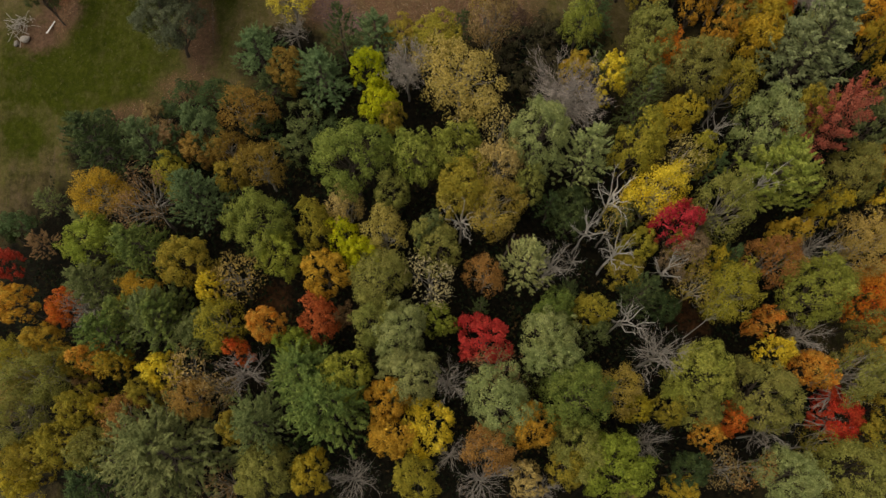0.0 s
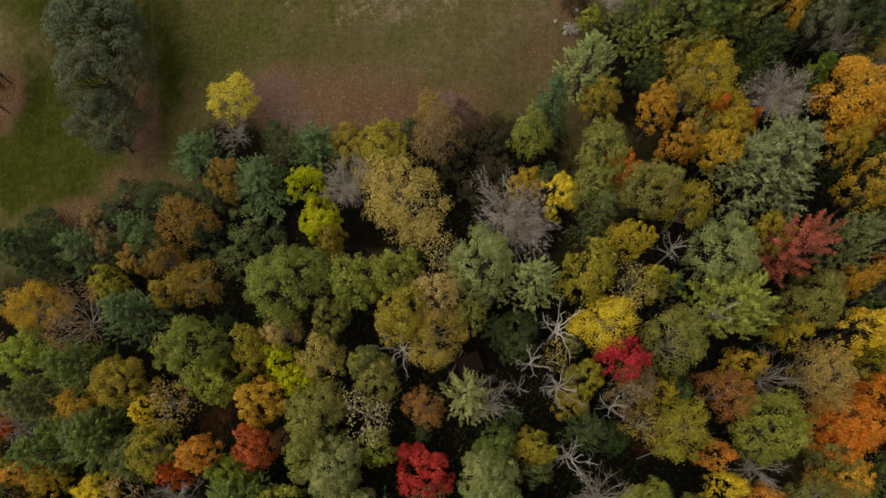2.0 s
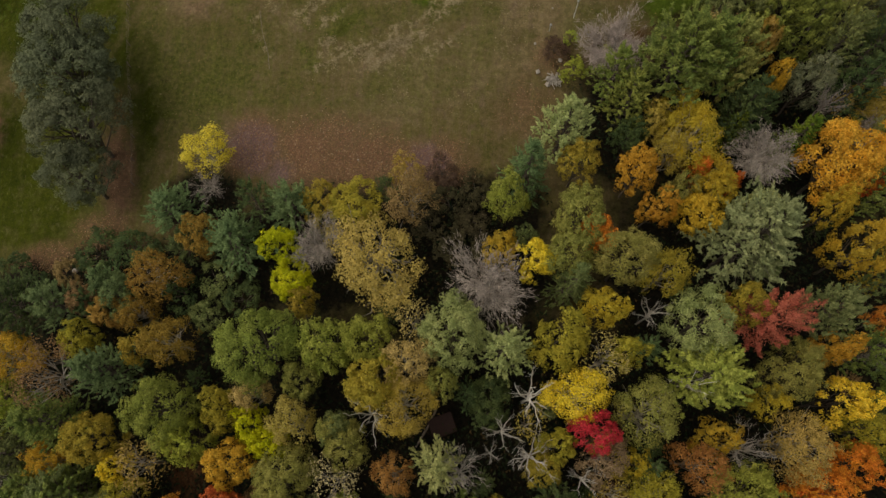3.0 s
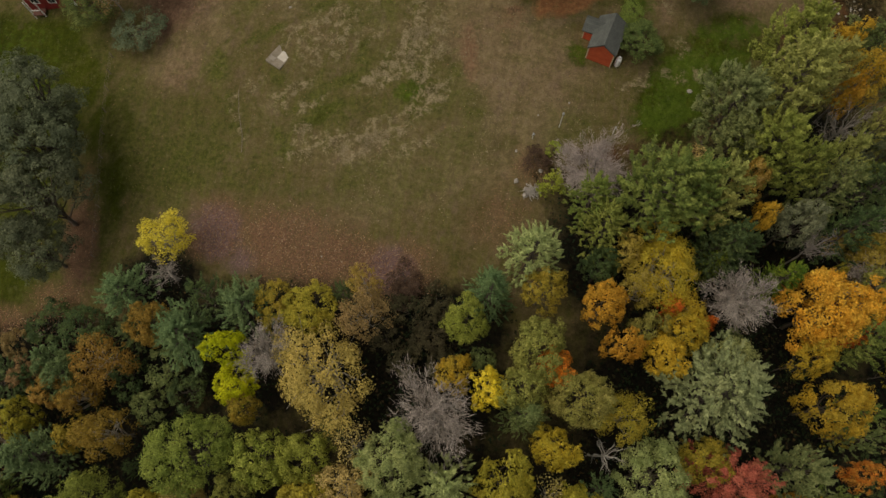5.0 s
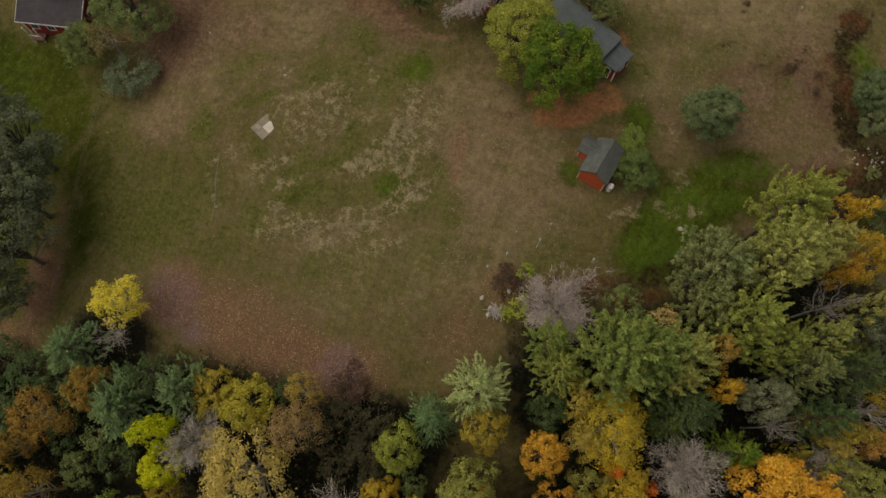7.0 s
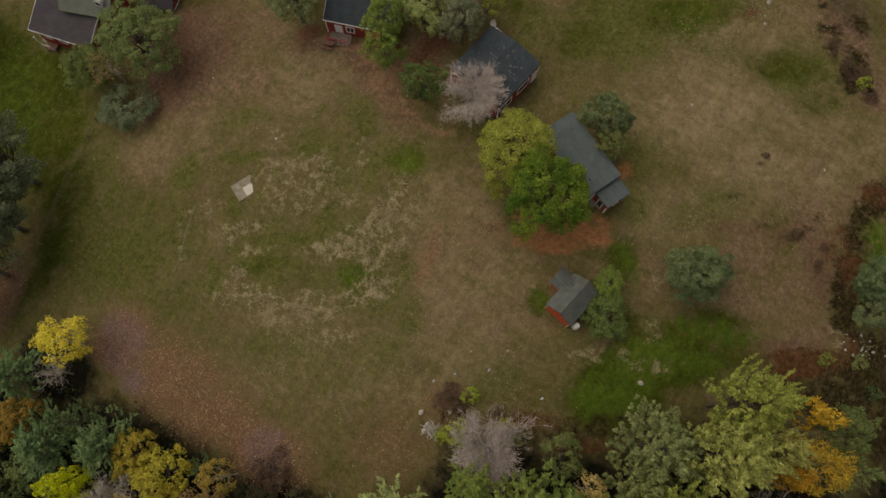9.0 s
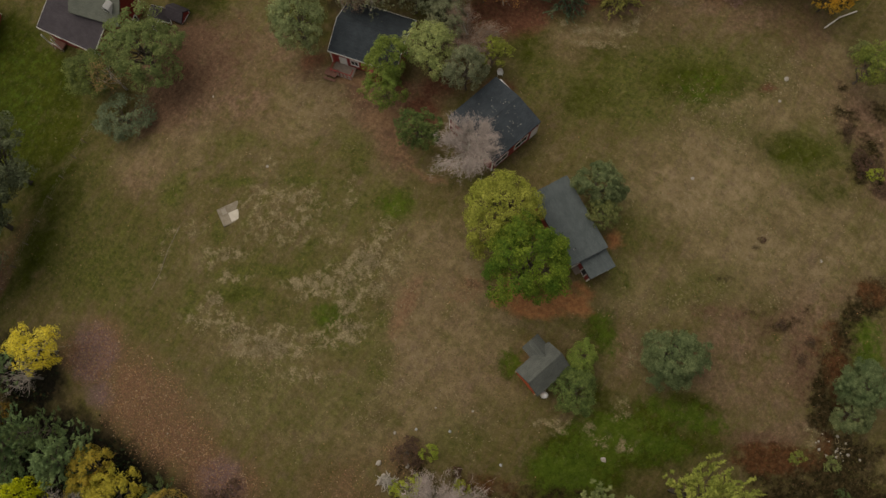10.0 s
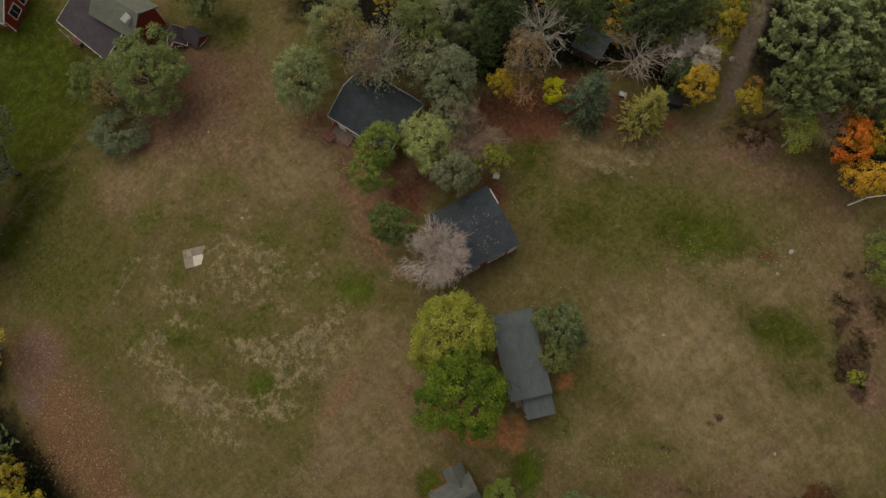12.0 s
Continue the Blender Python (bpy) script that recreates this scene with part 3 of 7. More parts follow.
    patch("tan", 3.4, 66.2, 6.0, 2.7, 33, 0.5)
    patch("earth", 18.3, 88.5, 3.8, 2.6, 33, 0.5)
    patch("earth", -21.0, 93.2, 6.0, 2.9, 33, 0.7)
    patch("tan", -13.5, 98.5, 5.1, 4.4, 33, 0.7)
    patch("earth", -16.0, 100.7, 4.5, 2.2, 33, 0.6)
    patch("straw", -11.0, 84.9, 2.1, 1.9, 33, 0.33)
    patch("straw", -6.9, 87.4, 3.4, 2.4, 33, 0.30)
    patch("straw", 1.6, 82.4, 3.9, 1.0, 63, 0.60)
    patch("straw", 3.8, 88.4, 1.2, 2.6, -7, 0.56)
    patch("straw", 0.9, 72.1, 4.6, 1.3, 33, 0.52)
    patch("straw", 7.1, 79.0, 2.6, 1.2, 53, 0.48)
    patch("straw", -7.2, 70.5, 0.8, 1.9, 33, 0.48)
    patch("straw", -4.7, 72.0, 1.9, 1.1, 33, 0.40)
    patch("tan", 32.6, 119.5, 10.2, 6.2, 50, 0.6)
    patch("tan", 10.1, 90.2, 5.7, 4.5, 50, 0.6)
    patch("earth", 12.2, 86.9, 3.9, 3.9, 50, 0.5)
    patch("earth", 10.6, 94.7, 3.2, 3.2, 50, 0.4)
    patch("needles", 22.7, 93.5, 3.2, 0.9, 33, 1)
    patch("needles", 18.9, 92.9, 1.8, 1.0, 73, 1)
    patch("needles", 25.4, 96.2, 2.2, 1.0, 18, 1)
    patch("needles", 26.1, 98.1, 1.0, 0.8, 33, 0.8)
    patch("mulch", -4.3, 120.9, 2.8, 1.7, 50, 1)
    patch("mulch", -0.2, 124.5, 4.2, 1.7, 50, 1)
    patch("mulch", -0.8, 129.7, 2.9, 2.2, 50, 0.9)
    patch("mulch", -2.5, 105.3, 2.0, 1.7, 50, 1)
    patch("mulch", -0.3, 101.9, 1.0, 2.0, 50, 0.6)
    patch("mulch", 3.6, 130.2, 4.3, 1.9, 50, 0.8)
    patch("loam", -33.1, 95.8, 4.7, 3.1, 50, 1)
    patch("loam", -28.8, 91.2, 5.3, 3.1, 70, 1)
    patch("loam", -29.3, 86.3, 3.9, 2.0, 70, 0.9)
    patch("loam", -27.8, 95.8, 3.8, 4.5, 50, 0.7)
    patch("loam", -28.0, 100.3, 2.3, 4.6, 50, 0.5)
    patch("loam", -16.9, 101.1, 2.1, 1.4, 50, 0.6)
    patch("loam", -9.3, 102.2, 1.5, 4.1, 50, 0.8)
    patch("loam", -3.5, 100.3, 1.5, 4.0, 35, 0.7)
    patch("loam", -29.6, 88.7, 3.1, 4.7, 33, 0.8)
    patch("track", 10.7, 85.1, 1.0, 3.8, 13, 0.8)
    patch("loam", -3.1, 100.8, 1.8, 4.2, 53, 0.8)
    patch("track", 15.0, 90.2, 2.5, 1.9, 33, 0.4)
    patch("loam", 45.6, 109.0, 3.6, 1.4, 53, 0.6)
    patch("loam", 50.0, 106.6, 2.2, 4.4, 33, 0.7)
    patch("loam", 43.2, 134.3, 3.0, 9.0, 50, 0.4)
    patch("loam", 50.6, 96.6, 4.3, 1.1, 33, 0.7)
    patch("loam", -34.2, 55.3, 2.1, 5.6, 11, 0.9)
    patch("loam", -33.6, 56.2, 2.1, 5.7, 18, 0.9)
    patch("track", 15.5, 91.7, 1.0, 0.6, 33, 1)
    patch("loam", 39.8, 105.9, 4.2, 1.1, 33, 0.5)
    patch("mud", 61.3, 98.5, 4.6, 2.8, 33, 1)
    patch("mud", 58.0, 93.7, 4.5, 1.9, 33, 1)
    patch("mud", 65.6, 94.7, 4.7, 3.2, 33, 1)
    patch("rust", 52.8, 95.5, 3.6, 1.4, 33, 1)
    patch("lawn", -35.1, 71.0, 0.4, 4.9, 5, 0.9)
    patch("lawn", -33.8, 63.4, 0.4, 5.0, 5, 0.9)
    patch("lawn", -36.3, 72.3, 0.4, 6.7, 15, 0.9)
    patch("loam", -55.7, 61.8, 3.4, 3.8, 2, 1)
    patch("loam", -58.3, 57.9, 3.3, 2.5, 2, 1)
    patch("rust", -55.4, 63.0, 1.5, 2.1, 2, 0.7)
    patch("loam", -35.0, 57.0, 1.5, 5.0, 2, 0.9)
    patch("lawn", -47.7, 57.2, 4.5, 3.6, 2, 0.8)
    patch("rust", -20.7, 20.3, 2.3, 3.0, 3, 0.6)
    patch("rust", 30.9, 20.6, 2.9, 2.9, 3, 0.5)
    patch("green", -2.2, 83.1, 1.1, 4.0, 13, 0.6)
    patch("green", 4.6, 82.7, 1.3, 3.2, 3, 0.6)
    patch("green", 2.2, 93.1, 2.0, 2.6, 33, 0.5)
    patch("green", -2.8, 75.0, 3.3, 0.9, 33, 0.5)
    patch("green", 9.4, 81.3, 1.9, 3.2, 3, 0.6)
    patch("green", 6.0, 76.1, 3.9, 1.0, 33, 0.5)
    patch("green", -27.9, 66.3, 7.4, 4.9, 50, 0.6)
    patch("lawn", -34.1, 68.1, 4.2, 5.1, 50, 0.5)
    patch("green", -31.5, 74.1, 4.9, 4.0, 50, 0.5)
    patch("green", 16.7, 122.5, 4.7, 6.1, 50, 0.7)
    patch("green", 23.5, 127.6, 3.5, 4.2, 50, 0.6)
    patch("green", 37.4, 127.3, 3.2, 3.6, 50, 0.7)
    patch("green", 11.5, 118.4, 3.3, 2.7, 50, 0.5)
    patch("earth", 15.4, 131.9, 5.0, 2.1, 50, 0.5)
    patch("earth", 9.0, 125.2, 4.1, 2.8, 50, 0.5)
    patch("mulch", 29.6, 132.4, 1.1, 0.6, 50, 0.8)
    patch("earth", 23.2, 140.1, 4.5, 2.2, 50, 0.7)
    patch("loam", 28.9, 142.7, 3.8, 4.6, 50, 0.5)
    patch("mud", 37.9, 135.7, 0.4, 0.7, 50, 0.9)
    patch("mud", 39.7, 135.8, 0.7, 0.7, 50, 0.9)
    patch("mud", 36.9, 138.3, 0.4, 0.8, 50, 0.9)
    patch("mud", 43.7, 133.4, 1.2, 1.7, 50, 0.9)
    patch("mud", 42.2, 138.1, 1.1, 1.4, 50, 0.9)
    patch("track", -4.9, 101.9, 2.8, 1.7, 50, 0.8)
    patch("track", -9.6, 103.1, 0.7, 2.9, 10, 0.5)
    patch("green", -6.8, 97.4, 2.8, 1.4, 30, 0.5)
    patch("green", 8.7, 101.7, 2.7, 1.4, 30, 0.5)


def ground_material(names):
    """Dry mown grass; the other covers lie over it with ragged edges."""
    m, nt, b = material("field")
    fine, speck, broad = noise_at(nt, 7.0, 6.0, 0.75), noise_at(nt, 2.1, 5.0, 0.7), noise_at(nt, 0.11, 7.0, 0.66)

    def weight(name, jitter, scale, sharp=2.4):
        a = nt.nodes.new("ShaderNodeAttribute")
        a.attribute_name = name
        n = maths(nt, "MULTIPLY_ADD", noise_at(nt, scale, 6.0, 0.72), 1.0, -0.5)
        s = maths(nt, "MULTIPLY_ADD", n, jitter, a.outputs["Fac"])
        lies = maths(nt, "MULTIPLY", a.outputs["Fac"], 4.0, clamp=True)
        return maths(nt, "MULTIPLY", lies, maths(nt, "MULTIPLY_ADD", s, sharp, 0.5 - 0.5 * sharp, clamp=True))

    def tone(dark, light, by):
        return ramp(nt, by, ((0.36, dark), (0.64, light)))

    mottle = maths(nt, "MULTIPLY_ADD", noise_at(nt, 0.9, 10.0, 0.8), 0.65, maths(nt, "MULTIPLY", broad, 0.35))
    grass = ramp(nt, mottle, ((0.38, (0.078, 0.073, 0.020)), (0.47, (0.119, 0.096, 0.036)), (0.54, (0.158, 0.122, 0.056)), (0.65, (0.225, 0.175, 0.096))))
    green = tone((0.062, 0.068, 0.013), (0.132, 0.128, 0.033), speck)
    grass = mix(nt, maths(nt, "MULTIPLY_ADD", noise_at(nt, 0.23, 8.0, 0.76), 5.0, -2.72, clamp=True), grass, green)
    # mowing lines along the fence, and greener streaks between them
    tc = nt.nodes.new("ShaderNodeTexCoord")

    def streaks(turn, scale, detail):
        turned = nt.nodes.new("ShaderNodeMapping")
        turned.inputs["Rotation"].default_value, turned.inputs["Scale"].default_value = (0, 0, radians(turn)), scale
        wire(nt, tc.outputs["Object"], turned.inputs["Vector"])
        n = node(nt, "TexNoise", Scale=1.0, Detail=detail, Roughness=0.7)
        wire(nt, turned.outputs[0], n.inputs["Vector"])
        return n.outputs["Fac"]

    along, across = streaks(8, (1.1, 0.07, 0.1), 5.0), streaks(-52, (1.5, 0.16, 0.1), 5.0)
    mown = maths(nt, "MULTIPLY_ADD", along, 0.5, 0.72)
    grass = mix(nt, maths(nt, "MULTIPLY_ADD", along, 4.0, -2.0, clamp=True), grass, green)
    grass = mix(nt, maths(nt, "MULTIPLY_ADD", across, 4.5, -2.5, clamp=True), grass, tone((0.13, 0.095, 0.052), (0.21, 0.155, 0.095), fine))
    drift = maths(nt, "MULTIPLY_ADD", streaks(-20, (0.42, 0.6, 0.5), 6.0), 7.0, -3.5, clamp=True)
    worn = maths(nt, "MULTIPLY_ADD", streaks(35, (0.8, 0.5, 0.5), 7.0), 7.0, -3.65, clamp=True)
    bare = tone((0.115, 0.078, 0.05), (0.20, 0.14, 0.098), speck)
    covers = (
        ("earth", tone((0.138, 0.085, 0.05), (0.255, 0.166, 0.11), speck), 1.7, 0.7, 1.4),
        ("tan", ramp(nt, mottle, ((0.40, (0.165, 0.127, 0.060)), (0.5, (0.222, 0.167, 0.088)), (0.62, (0.285, 0.216, 0.124)))), 1.8, 0.35, 1.3),
        ("green", tone((0.052, 0.062, 0.011), (0.122, 0.126, 0.03), speck), 1.8, 0.7, 1.4),
        ("lawn", ramp(nt, mottle, ((0.38, (0.026, 0.036, 0.003)), (0.56, (0.056, 0.068, 0.006)), (0.66, (0.10, 0.088, 0.025)))), 1.4, 0.5, 1.7),
        ("fresh", ramp(nt, mottle, ((0.38, (0.034, 0.062, 0.006)), (0.55, (0.08, 0.118, 0.013)), (0.66, (0.15, 0.14, 0.04)))), 2.5, 1.0, 1.7),
        ("loam", tone((0.10, 0.058, 0.034), (0.175, 0.104, 0.066), speck), 1.9, 0.8, 1.5),
        ("straw", tone((0.15, 0.125, 0.06), (0.355, 0.288, 0.175), fine), 5.2, 1.1, 1.7),
        ("litter", tone((0.14, 0.083, 0.046), (0.24, 0.145, 0.083), fine), 1.3, 0.5, 1.2),
        ("rosy", tone((0.135, 0.085, 0.078), (0.23, 0.15, 0.14), fine), 1.6, 0.6, 1.5),
        ("needles", tone((0.22, 0.098, 0.04), (0.35, 0.168, 0.074), speck), 1.2, 0.7, 1.7),
        ("track", tone((0.17, 0.10, 0.055), (0.27, 0.165, 0.095), speck), 1.2, 0.9, 1.8),
        ("mulch", tone((0.10, 0.045, 0.027), (0.18, 0.08, 0.047), speck), 1.3, 0.6, 1.7),
        # brown forest floor painted near-black, with the shade between crowns in the colour
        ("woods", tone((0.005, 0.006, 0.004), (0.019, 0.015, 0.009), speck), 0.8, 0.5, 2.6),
        ("mud", ramp(nt, speck, ((0.34, (0.012, 0.010, 0.004)), (0.5, (0.032, 0.024, 0.009)), (0.66, (0.075, 0.05, 0.022)))), 2.6, 0.8, 1.6),
        ("rust", tone((0.06, 0.026, 0.011), (0.135, 0.062, 0.026), speck), 2.0, 0.8, 1.6),
        ("road", tone((0.13, 0.102, 0.074), (0.195, 0.156, 0.118), speck), 0.5, 0.7, 2.0),
    )
    col = grass
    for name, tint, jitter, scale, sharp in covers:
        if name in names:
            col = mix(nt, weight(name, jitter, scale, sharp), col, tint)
        if name == "tan":
            col = mix(nt, maths(nt, "MULTIPLY", drift, 0.5), col, green)
            col = mix(nt, maths(nt, "MULTIPLY", worn, 0.55), col, bare)
    open_ground = nt.nodes.new("ShaderNodeAttribute")
    open_ground.attribute_name = "woods"
    meadow = maths(nt, "MULTIPLY_ADD", open_ground.outputs["Fac"], -3.0, 1.0, clamp=True)
    tussock = maths(nt, "MULTIPLY_ADD", streaks(12, (2.2, 1.5, 1.0), 7.0), 9.0, -5.0, clamp=True)
    col = mix(nt, maths(nt, "MULTIPLY", maths(nt, "MULTIPLY", tussock, meadow), 0.22), col, tone((0.16, 0.132, 0.065), (0.33, 0.27, 0.155), fine))
    shade = node(nt, "HueSaturation")
    wire(nt, col, shade.inputs["Color"])
    wire(nt, maths(nt, "MULTIPLY", maths(nt, "MULTIPLY_ADD", noise_at(nt, 1.9, 9.0, 0.78), 1.15, 0.425), maths(nt, "MULTIPLY", mown, maths(nt, "MULTIPLY_ADD", fine, 1.2, 0.4))), shade.inputs["Value"])
    wire(nt, shade.outputs[0], b.inputs["Base Color"])
    b.inputs["Roughness"].default_value, b.inputs["Specular IOR Level"].default_value = 0.95, 0.08
    bump(nt, b, maths(nt, "ADD", fine, speck), 0.8, 0.16)
    return m


build_ground()


# ---- trees ----
def mesh_from(name, verts, faces, mats, index=None, smooth=False):
    """A mesh of faces with equal numbers of corners, out of arrays."""
    me = bpy.data.meshes.new(name)
    verts, faces = np.asarray(verts, np.float32), np.asarray(faces, np.int32)
    n = faces.shape[1]
    me.vertices.add(len(verts))
    me.vertices.foreach_set("co", verts.ravel())
    me.loops.add(faces.size)
    me.loops.foreach_set("vertex_index", faces.ravel())
    me.polygons.add(len(faces))
    me.polygons.foreach_set("loop_start", np.arange(0, faces.size, n))
    if smooth:
        me.polygons.foreach_set("use_smooth", np.ones(len(faces), bool))
    for m in mats:
        me.materials.append(m)
    if index is not None:
        me.polygons.foreach_set("material_index", np.asarray(index, np.int32))
    me.update(calc_edges=True)
    return me


def unit(v):
    return v / np.maximum(np.linalg.norm(v, axis=-1, keepdims=True), 1e-9)


def leaves_at(rng, at, facing, long, wide, along=None):
    """Pointed leaves or sprays at the places given, each turned its own way."""
    n = len(at)
    facing = unit(facing)
    if along is None:
        along = rng.normal(size=(n, 3))
    along = unit(along - facing * (along * facing).sum(-1, keepdims=True))
    side = np.cross(facing, along)
    a, b = along * long[:, None], side * wide[:, None]
    skew = rng.uniform(-0.3, 0.3, n)[:, None]
    verts = np.stack([at - a * 0.5 + b * 0.5, at + a * 0.5 + b * skew, at - a * 0.42 - b * 0.5], 1)
    return verts.reshape(-1, 3), np.arange(3 * n).reshape(n, 3)


def tubes(rows, sides=4):
    """Tapered limbs from rows of (start, end, start radius, end radius)."""
    a = np.array([r[0] for r in rows], float)
    b = np.array([r[1] for r in rows], float)
    ra, rb = (np.array([r[k] for r in rows], float)[:, None, None] for k in (2, 3))
    d = unit(b - a)
    ref = np.where(np.abs(d[:, 2:3]) > 0.9, [[1.0, 0, 0]], [[0, 0, 1.0]])
    u = unit(np.cross(d, ref))
    v = np.cross(d, u)
    ang = np.arange(sides) * 2 * np.pi / sides
    ring = np.cos(ang)[None, :, None] * u[:, None] + np.sin(ang)[None, :, None] * v[:, None]
    verts = np.concatenate([a[:, None] + ring * ra, b[:, None] + ring * rb], 1)
    k = np.arange(sides)
    one = np.stack([k, (k + 1) % sides, (k + 1) % sides + sides, k + sides], -1)
    faces = (np.arange(len(rows)) * 2 * sides)[:, None, None] + one
    return verts.reshape(-1, 3), faces.reshape(-1, 4)


def limb(rng, rows, start, end, r0, r1, steps=3, bend=0.12):
    """One crooked limb; returns the points along it."""
    pts = [np.array(start, float)]
    start, end = np.array(start, float), np.array(end, float)
    span = np.linalg.norm(end - start)
    for k in range(1, steps + 1):
        p = start + (end - start) * k / steps
        if k < steps:
            p = p + rng.normal(0, bend * span / steps, 3)
        rows.append((pts[-1], p, r0 + (r1 - r0) * (k - 1) / steps, r0 + (r1 - r0) * k / steps))
        pts.append(p)
    return pts


TUFTS = 165
CROWN_R, TREE_H = 3.5, 12.0      # the size at which a tree's meshes are built


def broad_crown(seed, leaves, lobes, size, low=0.36, fine=0, reach=0.54, loose=0.1, bulge=0.40, crisp=0.4):
    """Trunk and crown meshes of a broad-leaved tree: limbs that spread from the trunk, each ending in a rounded lobe of
    leaf sprays. loose scatters the leaves off their lobes, bulge is the size of the lobes, crisp the unrest of the leaves."""
    rng = np.random.default_rng(seed)
    phase = rng.uniform(0, 6.28, 3)
    half = np.array([CROWN_R, CROWN_R, TREE_H * (1 - low) * 0.5])
    heart = np.array([rng.normal(0, 0.2), rng.normal(0, 0.2), TREE_H * (0.5 + low * 0.5)])
    fork = np.array([heart[0] * 0.3, heart[1] * 0.3, TREE_H * low * 0.9])
    rows = []
    limb(rng, rows, (0, 0, -0.6), fork, 0.24, 0.17, 2, 0.05)
    limb(rng, rows, fork, heart + [0, 0, half[2] * 0.8], 0.16, 0.03, 3, 0.12)
    k = np.arange(lobes)
    z = 0.98 - 1.35 * (k + 0.3) / lobes + rng.normal(0, 0.07, lobes)
    az = 2.39996 * k + phase[0] + rng.normal(0, 0.3, lobes)
    flat = np.sqrt(np.clip(1 - z * z, 0.02, 1))
    dirs = np.stack([np.cos(az) * flat, np.sin(az) * flat, z], -1)
    far = reach * rng.uniform(0.78, 1.16, lobes) * (1 + 0.10 * np.sin(2 * az + phase[1]) + 0.08 * np.sin(3 * az + phase[2]))
    centre = heart + dirs * half * far[:, None]
    wide = bulge * (11.0 / lobes) ** 0.3 * rng.uniform(0.75, 1.25, lobes)
    for c, d in zip(centre, dirs):
        base = np.array([fork[0], fork[1], fork[2] + (heart[2] - fork[2]) * rng.uniform(0, 0.9)])
        pts = limb(rng, rows, base, c + d * half * 0.08, 0.085, 0.022, 2, 0.16)
        for _ in range(fine):
            limb(rng, rows, pts[1], c + d * half * 0.24 + rng.normal(0, 0.5, 3), 0.032, 0.012, 2, 0.2)
    # each lobe carries many small tufts at uneven depths, and the tufts carry the leaves
    tufts = int(TUFTS * math.sqrt(leaves / 4600))
    lobe = rng.choice(lobes, tufts, p=wide ** 2 / (wide ** 2).sum())
    kd = unit(unit(rng.normal(size=(tufts, 3))) * 1.1 + dirs[lobe] * 0.8 + [0, 0, 0.3])
    deep = rng.uniform(0.55, 1.08, tufts)
    kc = centre[lobe] + kd * half * (wide[lobe] * deep)[:, None]
    kr = rng.uniform(0.30, 0.60, tufts) * (TUFTS / tufts) ** 0.33
    weight = kr ** 2 * deep
    which = rng.choice(tufts, leaves, p=weight / weight.sum())
    d = unit(unit(rng.normal(size=(leaves, 3))) + kd[which] * 0.7 + [0, 0, 0.3])
    off = rng.uniform(0.55, 1.05, leaves) + loose * np.abs(rng.normal(0, 1, leaves))
    at = kc[which] + d * (kr[which] * off)[:, None] * [1, 1, 1.15] + kd[which] * (kr[which] * rng.uniform(-0.2, 0.35, leaves))[:, None]
    long = size * rng.uniform(0.6, 1.35, leaves)
    facing = d * 0.8 + kd[which] * 0.45 + rng.normal(0, crisp, (leaves, 3)) + [0, 0, 0.2]
    return tubes(rows, 3), leaves_at(rng, at, facing, long, long * rng.uniform(0.6, 0.95, leaves))


def star_crown(seed, leaves, arms, size):
    """A maple whose leaves run along spiky outspread branches."""
    rng = np.random.default_rng(seed)
    rows, at, facing = [], [], []
    limb(rng, rows, (0, 0, -0.6), (0, 0, TREE_H * 0.93), 0.22, 0.03, 4, 0.05)
    share = leaves // arms
    for k in range(arms):
        rise = (k + 0.5) / arms
        az, r = 2.39996 * k + rng.normal(0, 0.15), CROWN_R * rng.uniform(0.85, 1.2) * (1.08 - 0.75 * rise ** 1.5)
        base = np.array([0, 0, TREE_H * (0.3 + 0.5 * rise)])
        end = base + [math.cos(az) * r, math.sin(az) * r, TREE_H * (0.10 + 0.14 * rise)]
        limb(rng, rows, base, end, 0.06, 0.012, 3, 0.08)
        along = rng.uniform(0.22, 1.06, share) ** 0.8
        thick = 0.30 * np.sqrt(np.clip(1.12 - along, 0.02, 1))
        at.append(base + (end - base) * along[:, None] + rng.normal(0, 1, (share, 3)) * thick[:, None] * [1, 1, 0.7])
        facing.append(rng.normal(0, 0.45, (share, 3)) + [math.cos(az) * 0.5, math.sin(az) * 0.5, 1.0])
    at, facing = np.concatenate(at), np.concatenate(facing)
    long = size * rng.uniform(0.6, 1.3, len(at))
    return tubes(rows, 3), leaves_at(rng, at, facing, long, long * 0.7)


